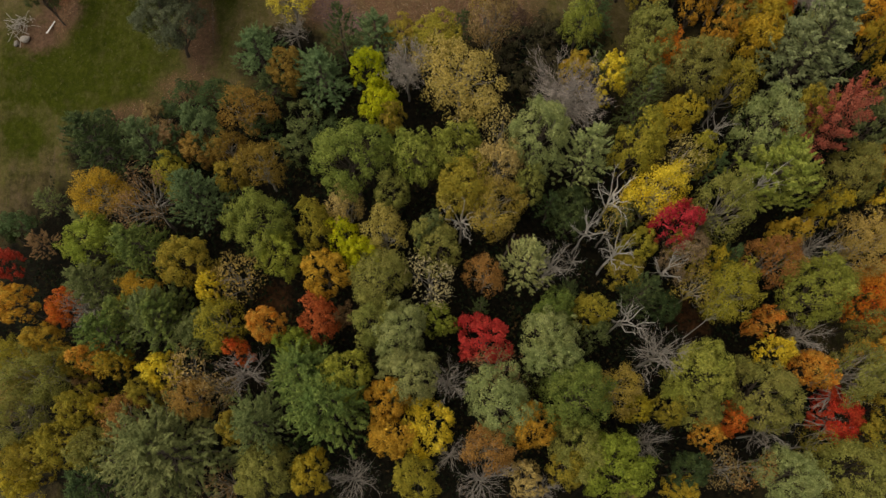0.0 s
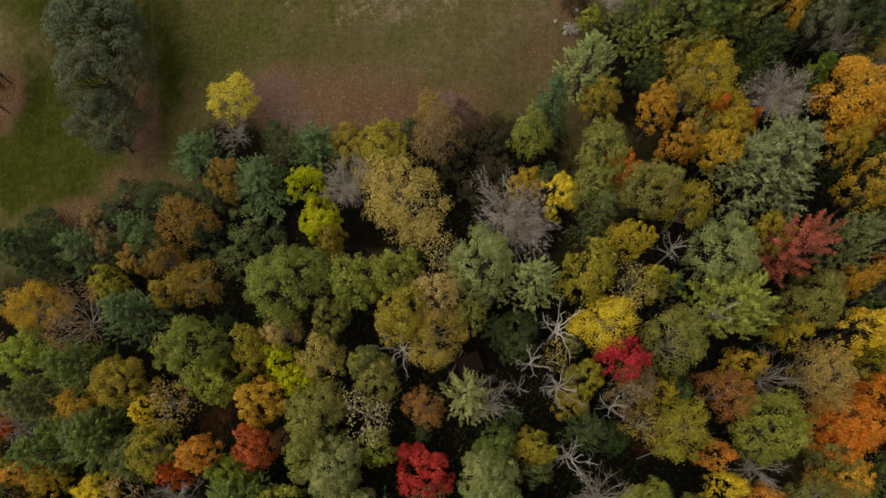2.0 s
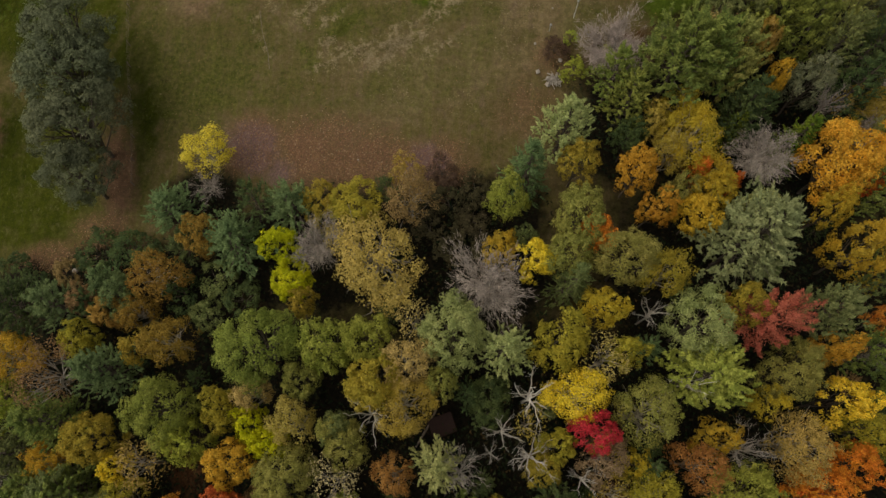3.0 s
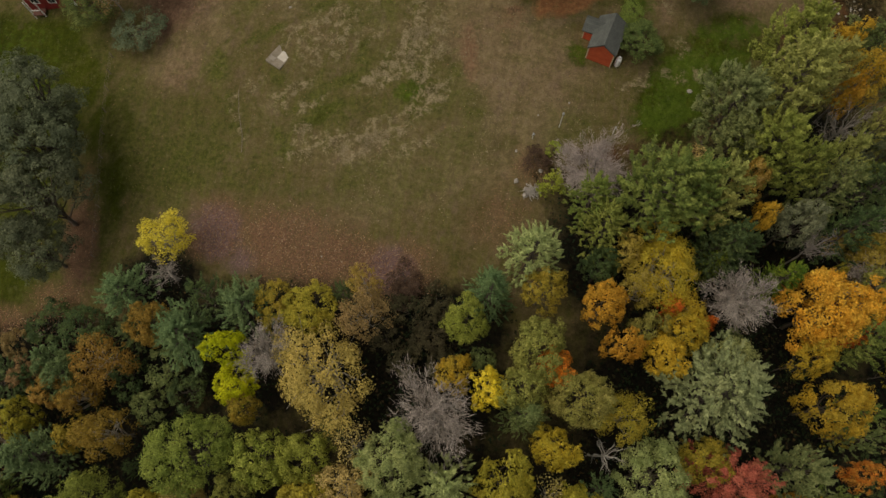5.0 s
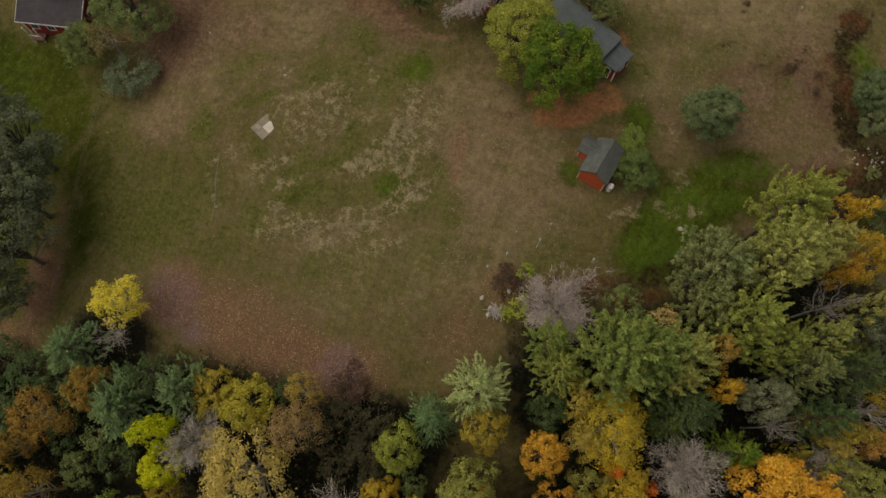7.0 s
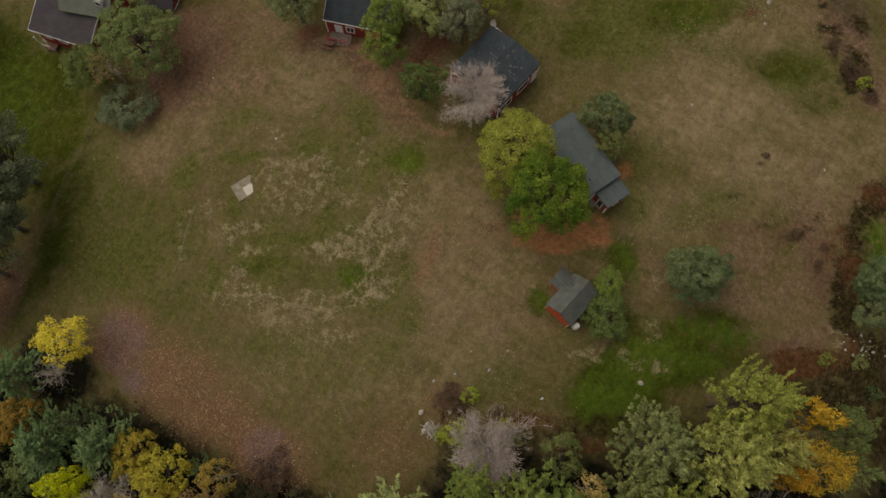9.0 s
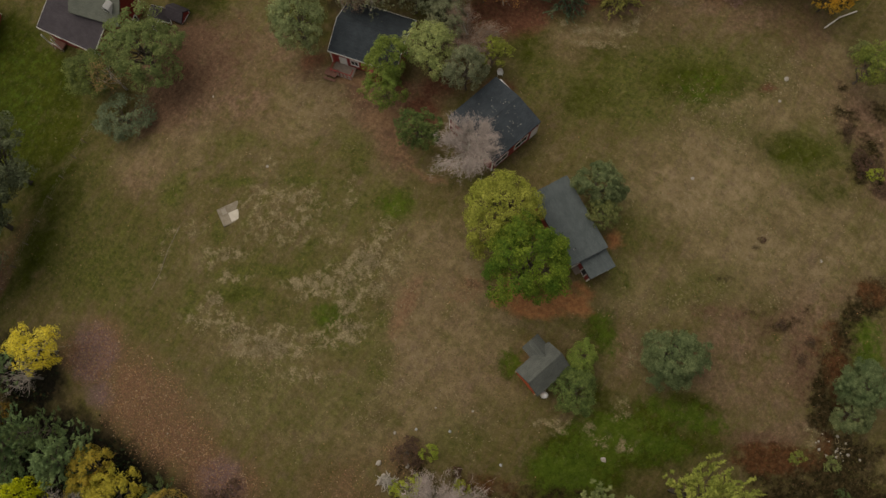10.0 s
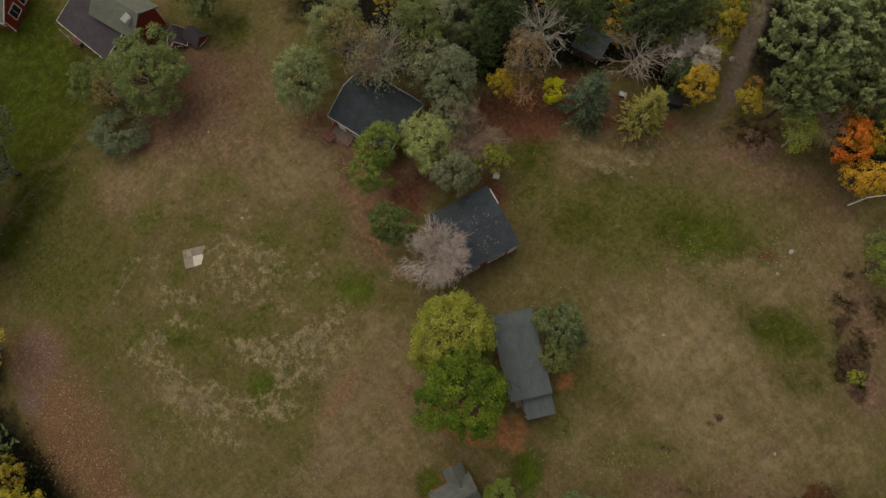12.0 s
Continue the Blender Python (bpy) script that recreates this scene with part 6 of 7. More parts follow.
def woods_beyond():
    """The woods go on to the east as a belt of mixed trees."""
    rng = np.random.default_rng(91)
    for k in range(38):
        x, y = rng.uniform(58, 76), -14 + 2.85 * k + rng.normal(0, 1.2)
        style = str(rng.choice(["maple", "soft", "pine", "sparse", "bare"], p=[0.34, 0.16, 0.28, 0.12, 0.1]))
        colour = "grey" if style == "bare" else str(rng.choice(["pinegreen", "dull", "dark"])) if style == "pine" else str(rng.choice(["olive", "khaki", "gold", "orange", "green", "rust"]))
        tree(style, colour, float(x), float(y), float(rng.uniform(1.9, 2.18)) * (1.0 if style != "bare" else 1.3), float(rng.uniform(10, 14)))


woods_beyond()


# ---- undergrowth, fallen leaves and dry tufts ----
def scatter(rng, count, box, keep):
    """Places in a box of the plan, kept by a chance of 0 to 1."""
    out = []
    total = 0
    while total < count:
        x, y = rng.uniform(box[0], box[1], 20000), rng.uniform(box[2], box[3], 20000)
        ok = rng.random(20000) < keep(x, y)
        out.append(np.stack([x[ok], y[ok]], -1))
        total += ok.sum()
    return np.concatenate(out)[:count]


def leaf_stuff_material(name, stops, through=0.2):
    m, nt, b = material(name)
    geo = nt.nodes.new("ShaderNodeNewGeometry")
    wire(nt, ramp(nt, geo.outputs["Random Per Island"], stops), b.inputs["Base Color"])
    b.inputs["Roughness"].default_value, b.inputs["Specular IOR Level"].default_value = 0.85, 0.1
    return m


def undergrowth():
    rng = np.random.default_rng(21)
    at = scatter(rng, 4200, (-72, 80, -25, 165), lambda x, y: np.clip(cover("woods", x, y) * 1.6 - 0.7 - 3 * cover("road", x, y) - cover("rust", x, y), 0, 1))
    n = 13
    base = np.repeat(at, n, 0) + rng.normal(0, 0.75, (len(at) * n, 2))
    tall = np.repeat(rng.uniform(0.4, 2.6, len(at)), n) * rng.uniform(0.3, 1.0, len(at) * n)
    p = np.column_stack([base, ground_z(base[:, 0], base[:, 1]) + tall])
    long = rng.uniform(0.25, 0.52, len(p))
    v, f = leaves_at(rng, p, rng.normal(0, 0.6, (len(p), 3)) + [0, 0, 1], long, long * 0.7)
    # green and brown leaf tones lowered almost to black to paint in woodland shade
    me = mesh_from("undergrowth", v, f, [leaf_stuff_material("shaded_undergrowth_leaves", (
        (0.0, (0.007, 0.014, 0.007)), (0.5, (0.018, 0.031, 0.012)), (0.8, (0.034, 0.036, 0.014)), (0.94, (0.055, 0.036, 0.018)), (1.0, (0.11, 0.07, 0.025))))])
    tagged(new("undergrowth", me), "green and brown shrubs and saplings darkened for the woodland shade", "undergrowth", kind="stuff")


def fallen_leaves():
    rng = np.random.default_rng(22)
    at = scatter(rng, 13000, (-60, 40, 30, 100), lambda x, y: np.clip(cover("litter", x, y) * 1.3 - 0.25, 0, 1) ** 1.5)
    more = scatter(rng, 3500, (-40, 60, 50, 140), lambda x, y: np.clip(0.5 - cover("woods", x, y) - 0.4 * cover("lawn", x, y), 0, 1))
    at = np.concatenate([at, more])
    p = np.column_stack([at, ground_z(at[:, 0], at[:, 1]) + 0.16])
    long = rng.uniform(0.08, 0.16, len(p))
    v, f = leaves_at(rng, p, rng.normal(0, 0.25, (len(p), 3)) + [0, 0, 1], long, long * 0.8)
    me = mesh_from("fallen_leaves", v, f, [leaf_stuff_material("fallen_leaf", (
        (0.0, (0.15, 0.075, 0.05)), (0.35, (0.21, 0.11, 0.07)), (0.65, (0.29, 0.17, 0.10)), (0.85, (0.37, 0.20, 0.085)), (1.0, (0.5, 0.39, 0.27))))])
    tagged(new("fallen_leaves", me), "red, orange and tan leaves strewn over the grass", "leaves", kind="stuff")


def lattice(x, y, size, seed, octaves=4):
    """Smooth patchy noise over the plan, about 0 to 1."""
    rng = np.random.default_rng(seed)
    total, amp, norm = np.zeros(np.shape(x)), 1.0, 0.0
    for _ in range(octaves):
        grid = rng.random((64, 64))
        u, v = np.asarray(x) / size, np.asarray(y) / size
        i, j = np.floor(u).astype(int), np.floor(v).astype(int)
        fu, fv = u - i, v - j
        fu, fv = fu * fu * (3 - 2 * fu), fv * fv * (3 - 2 * fv)
        g = lambda a, b: grid[a % 64, b % 64]
        total += amp * ((g(i, j) * (1 - fu) + g(i + 1, j) * fu) * (1 - fv) + (g(i, j + 1) * (1 - fu) + g(i + 1, j + 1) * fu) * fv)
        norm, amp, size = norm + amp, amp * 0.55, size * 0.5
    return total / norm


def blades(name, label, count, box, keep, sizes, slim, stops, seed, lift=0.14):
    rng = np.random.default_rng(seed)
    at = scatter(rng, count, box, keep)
    p = np.column_stack([at, ground_z(at[:, 0], at[:, 1]) + lift])
    long = rng.uniform(*sizes, len(p))
    along = rng.normal(0, 1, (len(p), 3)) * [1, 1, 0.3]
    v, f = leaves_at(rng, p, rng.normal(0, 0.4, (len(p), 3)) + [0, 0, 1], long, long * slim, along)
    me = mesh_from(name, v, f, [leaf_stuff_material(name + "_blade", stops)])
    tagged(new(name, me), label, "grass", kind="stuff")


def dry_mats():
    def keep(x, y):
        mat = np.clip((lattice(x, y, 1.7, 3, 3) - 0.5) * 7, 0, 1)
        thin = np.clip((lattice(x, y, 5.0, 9) - 0.5) * 6, 0, 1) * cover("tan", x, y) * 0.1
        return np.clip(mat * np.clip(cover("straw", x, y) * 1.2 - 0.2, 0, 1) + thin, 0, 1)

    blades("dry_grass", "pale straw-coloured mats of dead grass in the field", 8000, (-25, 62, 62, 140), keep, (0.10, 0.34), 0.3,
           ((0.0, (0.16, 0.128, 0.064)), (0.6, (0.24, 0.194, 0.108)), (1.0, (0.34, 0.28, 0.18))), 23)


def green_clumps():
    def keep(x, y):
        return np.clip((lattice(x, y, 6.0, 4) - 0.5) * 5, 0, 1) * np.clip(1 - 1.6 * cover("woods", x, y) - 0.9 * cover("lawn", x, y) - cover("road", x, y) - 0.6 * cover("needles", x, y), 0, 1)

    blades("field_grass", "rough olive-green clumps of field grass", 20000, (-62, 66, 46, 150), keep, (0.07, 0.22), 0.45,
           ((0.0, (0.07, 0.075, 0.018)), (0.5, (0.10, 0.098, 0.028)), (0.85, (0.14, 0.122, 0.046)), (1.0, (0.2, 0.165, 0.085))), 24)


undergrowth()
fallen_leaves()
dry_mats()
green_clumps()


# ---- buildings ----
def roof_material(name, dark, light):
    """Asphalt shingles: faint courses, stains and lichen."""
    m, nt, b = material(name)
    tc = nt.nodes.new("ShaderNodeTexCoord")
    rows = nt.nodes.new("ShaderNodeTexBrick")
    rows.inputs["Color1"].default_value, rows.inputs["Color2"].default_value = (0.35, 0.35, 0.35, 1), (0.65, 0.65, 0.65, 1)
    rows.inputs["Mortar"].default_value = (0.1, 0.1, 0.1, 1)
    rows.inputs["Scale"].default_value, rows.inputs["Mortar Size"].default_value = 1.0, 0.012
    rows.inputs["Brick Width"].default_value, rows.inputs["Row Height"].default_value = 0.5, 0.16
    wire(nt, tc.outputs["Object"], rows.inputs["Vector"])
    fac = maths(nt, "MULTIPLY_ADD", rows.outputs["Color"], 0.35, maths(nt, "MULTIPLY_ADD", noise_at(nt, 0.9), 0.45, maths(nt, "MULTIPLY", noise_at(nt, 9.0), 0.25)))
    wire(nt, ramp(nt, fac, ((0.34, dark), (0.66, light))), b.inputs["Base Color"])
    b.inputs["Roughness"].default_value, b.inputs["Specular IOR Level"].default_value = 0.85, 0.3
    bump(nt, b, fac, 0.4, 0.01)
    return m


def siding_material(name, dark, light):
    """Painted boards with fine grooves and weathering."""
    m, nt, b = material(name)
    tc = nt.nodes.new("ShaderNodeTexCoord")
    wave = node(nt, "TexWave", Scale=3.2, Distortion=0.0)
    wave.bands_direction = "Z"
    wire(nt, tc.outputs["Object"], wave.inputs["Vector"])
    wire(nt, ramp(nt, noise_at(nt, 1.7), ((0.3, dark), (0.7, light))), b.inputs["Base Color"])
    b.inputs["Roughness"].default_value = 0.6
    bump(nt, b, wave.outputs["Fac"], 0.5, 0.02)
    return m


SLATE = roof_material("grey_shingles", (0.062, 0.068, 0.062), (0.13, 0.137, 0.122))
BLUE_SLATE = roof_material("blue_grey_shingles", (0.054, 0.067, 0.070), (0.102, 0.12, 0.122))
DEEP_SLATE = roof_material("dark_slate_shingles", (0.019, 0.025, 0.031), (0.048, 0.060, 0.070))
PLUM = roof_material("plum_grey_shingles", (0.034, 0.029, 0.034), (0.068, 0.058, 0.066))
MOSS = roof_material("green_grey_shingles", (0.10, 0.11, 0.09), (0.165, 0.175, 0.145))
RED = siding_material("barn_red_boards", (0.20, 0.018, 0.016), (0.30, 0.03, 0.024))
ORANGE_RED = siding_material("faded_red_boards", (0.46, 0.07, 0.025), (0.58, 0.115, 0.045))
WHITE = plain("white_paint", (0.66, 0.65, 0.62), (0.82, 0.81, 0.78), 2.0, 0.5, 0.0, 0.1, 0.004)
CREAM = plain("cream_trim", (0.5, 0.40, 0.26), (0.62, 0.5, 0.33), 2.0, 0.6)
GREYWOOD = plain("grey_weathered_wood", (0.15, 0.12, 0.10), (0.28, 0.23, 0.19), 3.0, 0.85)
BROWNWOOD = plain("brown_boards", (0.13, 0.06, 0.045), (0.22, 0.11, 0.08), 3.0, 0.8)
CONCRETE = plain("concrete", (0.22, 0.19, 0.15), (0.36, 0.32, 0.26), 1.2, 0.9)
STONE = plain("field_stone", (0.24, 0.215, 0.18), (0.46, 0.42, 0.37), 2.5, 0.9, 0.0, 0.5, 0.03)
METAL = plain("galvanised_metal", (0.35, 0.36, 0.37), (0.5, 0.51, 0.52), 3.0, 0.4, 0.7)
DARK = plain("dark_opening", (0.012, 0.012, 0.013), (0.03, 0.03, 0.03), 2.0, 0.6)
GLASS, _nt, _b = material("window_glass")
_b.inputs["Base Color"].default_value, _b.inputs["Roughness"].default_value = (0.03, 0.035, 0.04, 1), 0.06


def part(name, bm, mat, parent, label=""):
    me = bpy.data.meshes.new(name)
    bmesh.ops.recalc_face_normals(bm, faces=bm.faces[:])
    bm.to_mesh(me)
    bm.free()
    me.materials.append(mat)
    ob = new(name, me)
    ob.parent = parent
    return tagged(ob, label)


def prism(points, low, high, axis="z"):
    """A bmesh of a flat outline pushed along an axis; points are the two other coordinates in order."""
    bm = bmesh.new()

    def at(p, h):
        return {"z": (p[0], p[1], h), "y": (p[0], h, p[1]), "x": (h, p[0], p[1])}[axis]

    lower, upper = [bm.verts.new(at(p, low)) for p in points], [bm.verts.new(at(p, high)) for p in points]
    bm.faces.new(lower)
    bm.faces.new(upper[::-1])
    for k in range(len(points)):
        j = (k + 1) % len(points)
        bm.faces.new((lower[k], upper[k], upper[j], lower[j]))
    return bm


def box(x0, x1, y0, y1, z0, z1, bevel=0.0):
    bm = prism(((x0, y0), (x1, y0), (x1, y1), (x0, y1)), z0, z1)
    if bevel:
        bmesh.ops.bevel(bm, geom=bm.edges[:], offset=bevel, segments=1, affect="EDGES")
    return bm


def rod(a, b, r0, r1=None, sides=8):
    bm = bmesh.new()
    a, b = Vector(a), Vector(b)
    m = Matrix.Translation((a + b) / 2) @ (b - a).to_track_quat("Z", "Y").to_matrix().to_4x4()
    bmesh.ops.create_cone(bm, cap_ends=True, segments=sides, radius1=r0, radius2=r0 if r1 is None else r1, depth=(b - a).length, matrix=m)
    return bm


def thing(name, x, y, turn, label, category, group="", lift=0.0):
    root = new(name)
    root.matrix_world = pose(x, y, float(ground_z(x, y)) + lift, 0, 0, turn)
    return tagged(root, label, category, group)


def block(root, u, v, turn, long, wide, eave, rise, roof, wall, trim, over=0.35, single=False, drop=0.8, openings=(), edge=None):
    """Walls, roof and trim of one block: x runs along the ridge. single: one slope, high on the +y side.
    openings: rows of side, place along it, sill height, width, height, kind."""
    place = pose(u, v, 0, 0, 0, turn)
    l, w, t = long / 2, wide / 2, 0.12
    made = []
    if single:
        end = ((-w, -drop), (w, -drop), (w, eave + rise), (-w, eave))
        back = eave + rise
    else:
        end = ((-w, -drop), (w, -drop), (w, eave), (0, eave + rise), (-w, eave))
        back = eave
    made.append(part("wall", prism(end, -l, -l + t, "x"), wall, root))
    made.append(part("wall", prism(end, l - t, l, "x"), wall, root))
    made.append(part("wall", box(-l + t + 0.003, l - t - 0.003, -w, -w + t, -drop, eave - 0.02), wall, root))
    made.append(part("wall", box(-l + t + 0.003, l - t - 0.003, w - t, w, -drop, back - 0.02), wall, root))
    slope = rise / (wide if single else w)
    th, lo, gap = 0.10, l + over * 0.8, 0.03
    if single:
        y0, y1 = -w - over, w + over
        made.append(part("roof", prism(((y0, eave - over * slope + gap), (y1, eave + rise + over * slope + gap), (y1, eave + rise + over * slope + gap + th), (y0, eave - over * slope + gap + th)), -lo, lo, "x"), roof, root))
        eaves = ((y0, eave - over * slope), (y1, eave + rise + over * slope))
        rakes = (((y0, eave - over * slope), (y1, eave + rise + over * slope)),)
    else:
        for s in (-1, 1):
            y0 = s * (w + over)
            pts = ((y0, eave - over * slope + gap), (0.0, eave + rise + gap), (0.0, eave + rise + gap + th), (y0, eave - over * slope + gap + th))
            made.append(part("roof", prism(pts, -lo, lo, "x"), roof, root))
        made.append(part("ridge_cap", prism(((-0.14, eave + rise + gap + th - 0.05), (0.0, eave + rise + gap + th + 0.035), (0.14, eave + rise + gap + th - 0.05), (0.0, eave + rise + gap + th - 0.01)), -lo + 0.02, lo - 0.02, "x"), roof, root))
        eaves = ((-w - over, eave - over * slope), (w + over, eave - over * slope))
        rakes = ((eaves[0], (0.0, eave + rise)), (eaves[1], (0.0, eave + rise)))
    for y, z in eaves:
        s = 1 if y > 0 else -1
        made.append(part("fascia", box(-lo, lo, min(y, y + s * 0.04), max(y, y + s * 0.04), z - 0.1, z + gap + th - 0.004), edge or roof, root))
    for x0 in (-lo - 0.04, lo):
        for (ya, za), (yb, zb) in rakes:
            made.append(part("rake_board", prism(((ya, za - 0.1), (yb, zb - 0.1), (yb, zb + gap + th + 0.012), (ya, za + gap + th + 0.012)), x0, x0 + 0.04, "x"), edge or roof, root))
    for sx in (-1, 1):
        for sy in (-1, 1):
            top = back if sy > 0 else eave
            made.append(part("corner_board", box(*sorted((sx * (l + 0.025), sx * (l - 0.11))), *sorted((sy * (w + 0.025), sy * (w - 0.11))), -drop, top - 0.05), trim, root))
    for ob in made:
        ob.matrix_parent_inverse = Matrix.Identity(4)
        ob.matrix_basis = place
    for side, along, sill, ow, oh, kind in openings:
        turn_to = {"s": 0, "e": 90, "n": 180, "w": 270}[side]
        out = {"s": w, "n": w, "e": l, "w": l}[side]
        m = place @ pose(0, 0, 0, 0, 0, turn_to)
        a, b, y = along - ow / 2, along + ow / 2, -out
        top = sill + oh
        fr = bmesh.new()
        ring = ((a, sill), (b, sill), (b, top), (a, top))
        f = 0.11
        inner = ((a + f, sill + f), (b - f, sill + f), (b - f, top - f), (a + f, top - f))
        vo = [[fr.verts.new((p[0], yy, p[1])) for p in r] for r in (ring, inner) for yy in (y - 0.06, y + 0.02)]
        of, ob_, inf, inb = vo
        for k in range(4):
            j = (k + 1) % 4
            for quad in ((of[k], of[j], inf[j], inf[k]), (of[k], of[j], ob_[j], ob_[k]), (inf[k], inf[j], inb[j], inb[k])):
                fr.faces.new(quad)
        holder = part("window_frame" if kind == "window" else "door_frame", fr, WHITE, root, "white painted frame")
        holder.matrix_basis = m
        fill = part("pane" if kind == "window" else "door_leaf", box(a + f, b - f, y - 0.02, y + 0.004, sill + f, top - f), GLASS if kind == "window" else DARK if kind == "dark" else WHITE, holder)
        if kind == "window" and ow > 0.7:
            part("glazing_bar", box((a + b) / 2 - 0.02, (a + b) / 2 + 0.02, y - 0.045, y - 0.021, sill + f, top - f), WHITE, holder)
    return root


def garden_shed():
    root = thing("garden_shed", 26.74, 88.42, 76.8, "small red wooden shed with a grey shingled roof and side wing", "shed")
    block(root, 0, 0, 0, 4.45, 3.2, 2.3, 1.25, SLATE, ORANGE_RED, CREAM, 0.14)
    block(root, 0.95, 1.75, 90, 2.3, 1.7, 2.15, 0.75, SLATE, ORANGE_RED, CREAM, 0.25)


def long_cabin():
    root = thing("cabin", 19.79, 103.10, -26.7, "long low cabin with a plain blue-grey shingled roof and red walls", "cabin")
    block(root, 0, -0.1, 0, 8.85, 4.1, 2.75, 0.55, BLUE_SLATE, RED, RED, 0.14, True, openings=(
        ("n", 1.5, 1.0, 0.9, 1.0, "window"), ("n", -2.2, 1.0, 0.9, 1.0, "window"), ("e", -1.2, 0.0, 0.9, 2.0, "door"), ("s", 0.5, 1.0, 1.0, 1.0, "window")))
    block(root, 5.5, 0.5, 0, 2.15, 2.75, 2.3, 0.3, BLUE_SLATE, RED, WHITE, 0.13, True, openings=(("s", 0.1, 0.0, 0.8, 1.9, "dark"), ("e", 0.0, 0.9, 0.8, 0.9, "window")))
    pipe = part("vent_pipe", rod((3.1, -1.1, 2.9), (3.1, -1.1, 3.5), 0.07), DARK, root, "short black vent pipe")
    part("vent_collar", rod((3.1, -1.1, 2.98), (3.1, -1.1, 3.06), 0.15, 0.1), METAL, pipe)
    part("step", box(4.5, 5.4, -1.6, -0.9, -0.5, 0.12, 0.02), GREYWOOD, root)


def red_house():
    root = thing("red_house", 6.19, 107.51, 78.6, "red cottage with white window trim and a leaf-strewn charcoal roof", "house")
    block(root, 0.4, 0, 0, 7.2, 7.3, 3.3, 0.7, DEEP_SLATE, RED, WHITE, 0.07, openings=(
        ("s", -2.2, 1.0, 2.1, 1.5, "window"), ("s", 0.9, 1.0, 2.1, 1.5, "window"), ("s", 2.9, 0.3, 0.9, 2.1, "door"), ("w", -1.5, 0.9, 1.0, 1.1, "window"), ("w", 1.6, 0.9, 1.0, 1.1, "window"), ("e", 0, 0.9, 1.0, 1.1, "window")))
    part("gutter", box(4.16, 4.28, 1.3, 3.2, 3.32, 3.44, 0.02), WHITE, root, "white gutter length")
    rng = random.Random(8)
    bm = bmesh.new()
    for _ in range(70):
        x, y = rng.gauss(0.8, 1.5), rng.gauss(-0.6, 1.5)
        if abs(x) > 3 or abs(y) > 3.4 or abs(y) < 0.15:
            continue
        z, r = 3.3 + 0.7 * (1 - abs(y) / 3.65) + 0.14, rng.uniform(0.03, 0.075)
        a = rng.uniform(0, 6.28)
        bm.faces.new([bm.verts.new((x + r * math.cos(a + k * 1.57) * (1.3 if k % 2 else 0.7), y + r * math.sin(a + k * 1.57), z + 0.02 * (k % 2))) for k in range(4)])
    leaves = bpy.data.meshes.new("roof_leaves")
    bm.to_mesh(leaves)
    bm.free()
    leaves.materials.append(STRAW)
    litter = new("roof_leaves", leaves)
    litter.matrix_world = root.matrix_world.copy()
    tagged(litter, "pale dry leaves lying on the charcoal roof", "leaves", kind="stuff")


STRAW = plain("dry_leaf", (0.22, 0.20, 0.17), (0.40, 0.37, 0.32), 4.0, 0.9)


def shaded_house():
    root = thing("wooded_house", -12.28, 108.72, 17.3, "red house with a dark blue-grey roof half hidden under trees", "house")
    block(root, 0, 0, 0, 8.4, 7.0, 2.8, 1.5, DEEP_SLATE, RED, WHITE, 0.15, edge=WHITE, openings=(
        ("s", -2.6, 0.0, 1.0, 2.0, "door"), ("s", -1.1, 0.9, 1.1, 1.2, "window"), ("s", 2.0, 0.9, 1.2, 1.2, "window"), ("w", 0, 0.9, 1.2, 1.2, "window"), ("e", 0, 0.9, 1.2, 1.2, "window")))
    part("gable_wing", box(1.2, 3.4, -4.6, -3.72, -0.6, 2.5), RED, root)
    deck = part("deck", box(-3.7, -1.0, -5.2, -3.5, 0.25, 0.4, 0.015), GREYWOOD, root, "weathered grey timber deck")
    for k in range(6):
        part("deck_post", box(-3.68 + k * 0.52, -3.6 + k * 0.52, -5.18, -5.1, -0.5, 1.3), RED, deck)
    part("deck_rail", box(-3.72, -0.98, -5.2, -5.08, 1.3, 1.37, 0.01), RED, deck, "red hand rail")
    part("deck_rail", box(-3.72, -3.6, -5.08, -3.5, 1.3, 1.37, 0.01), RED, deck, "red hand rail")
    part("deck_rail", box(-1.1, -0.98, -5.08, -4.3, 1.3, 1.37, 0.01), RED, deck, "red hand rail")


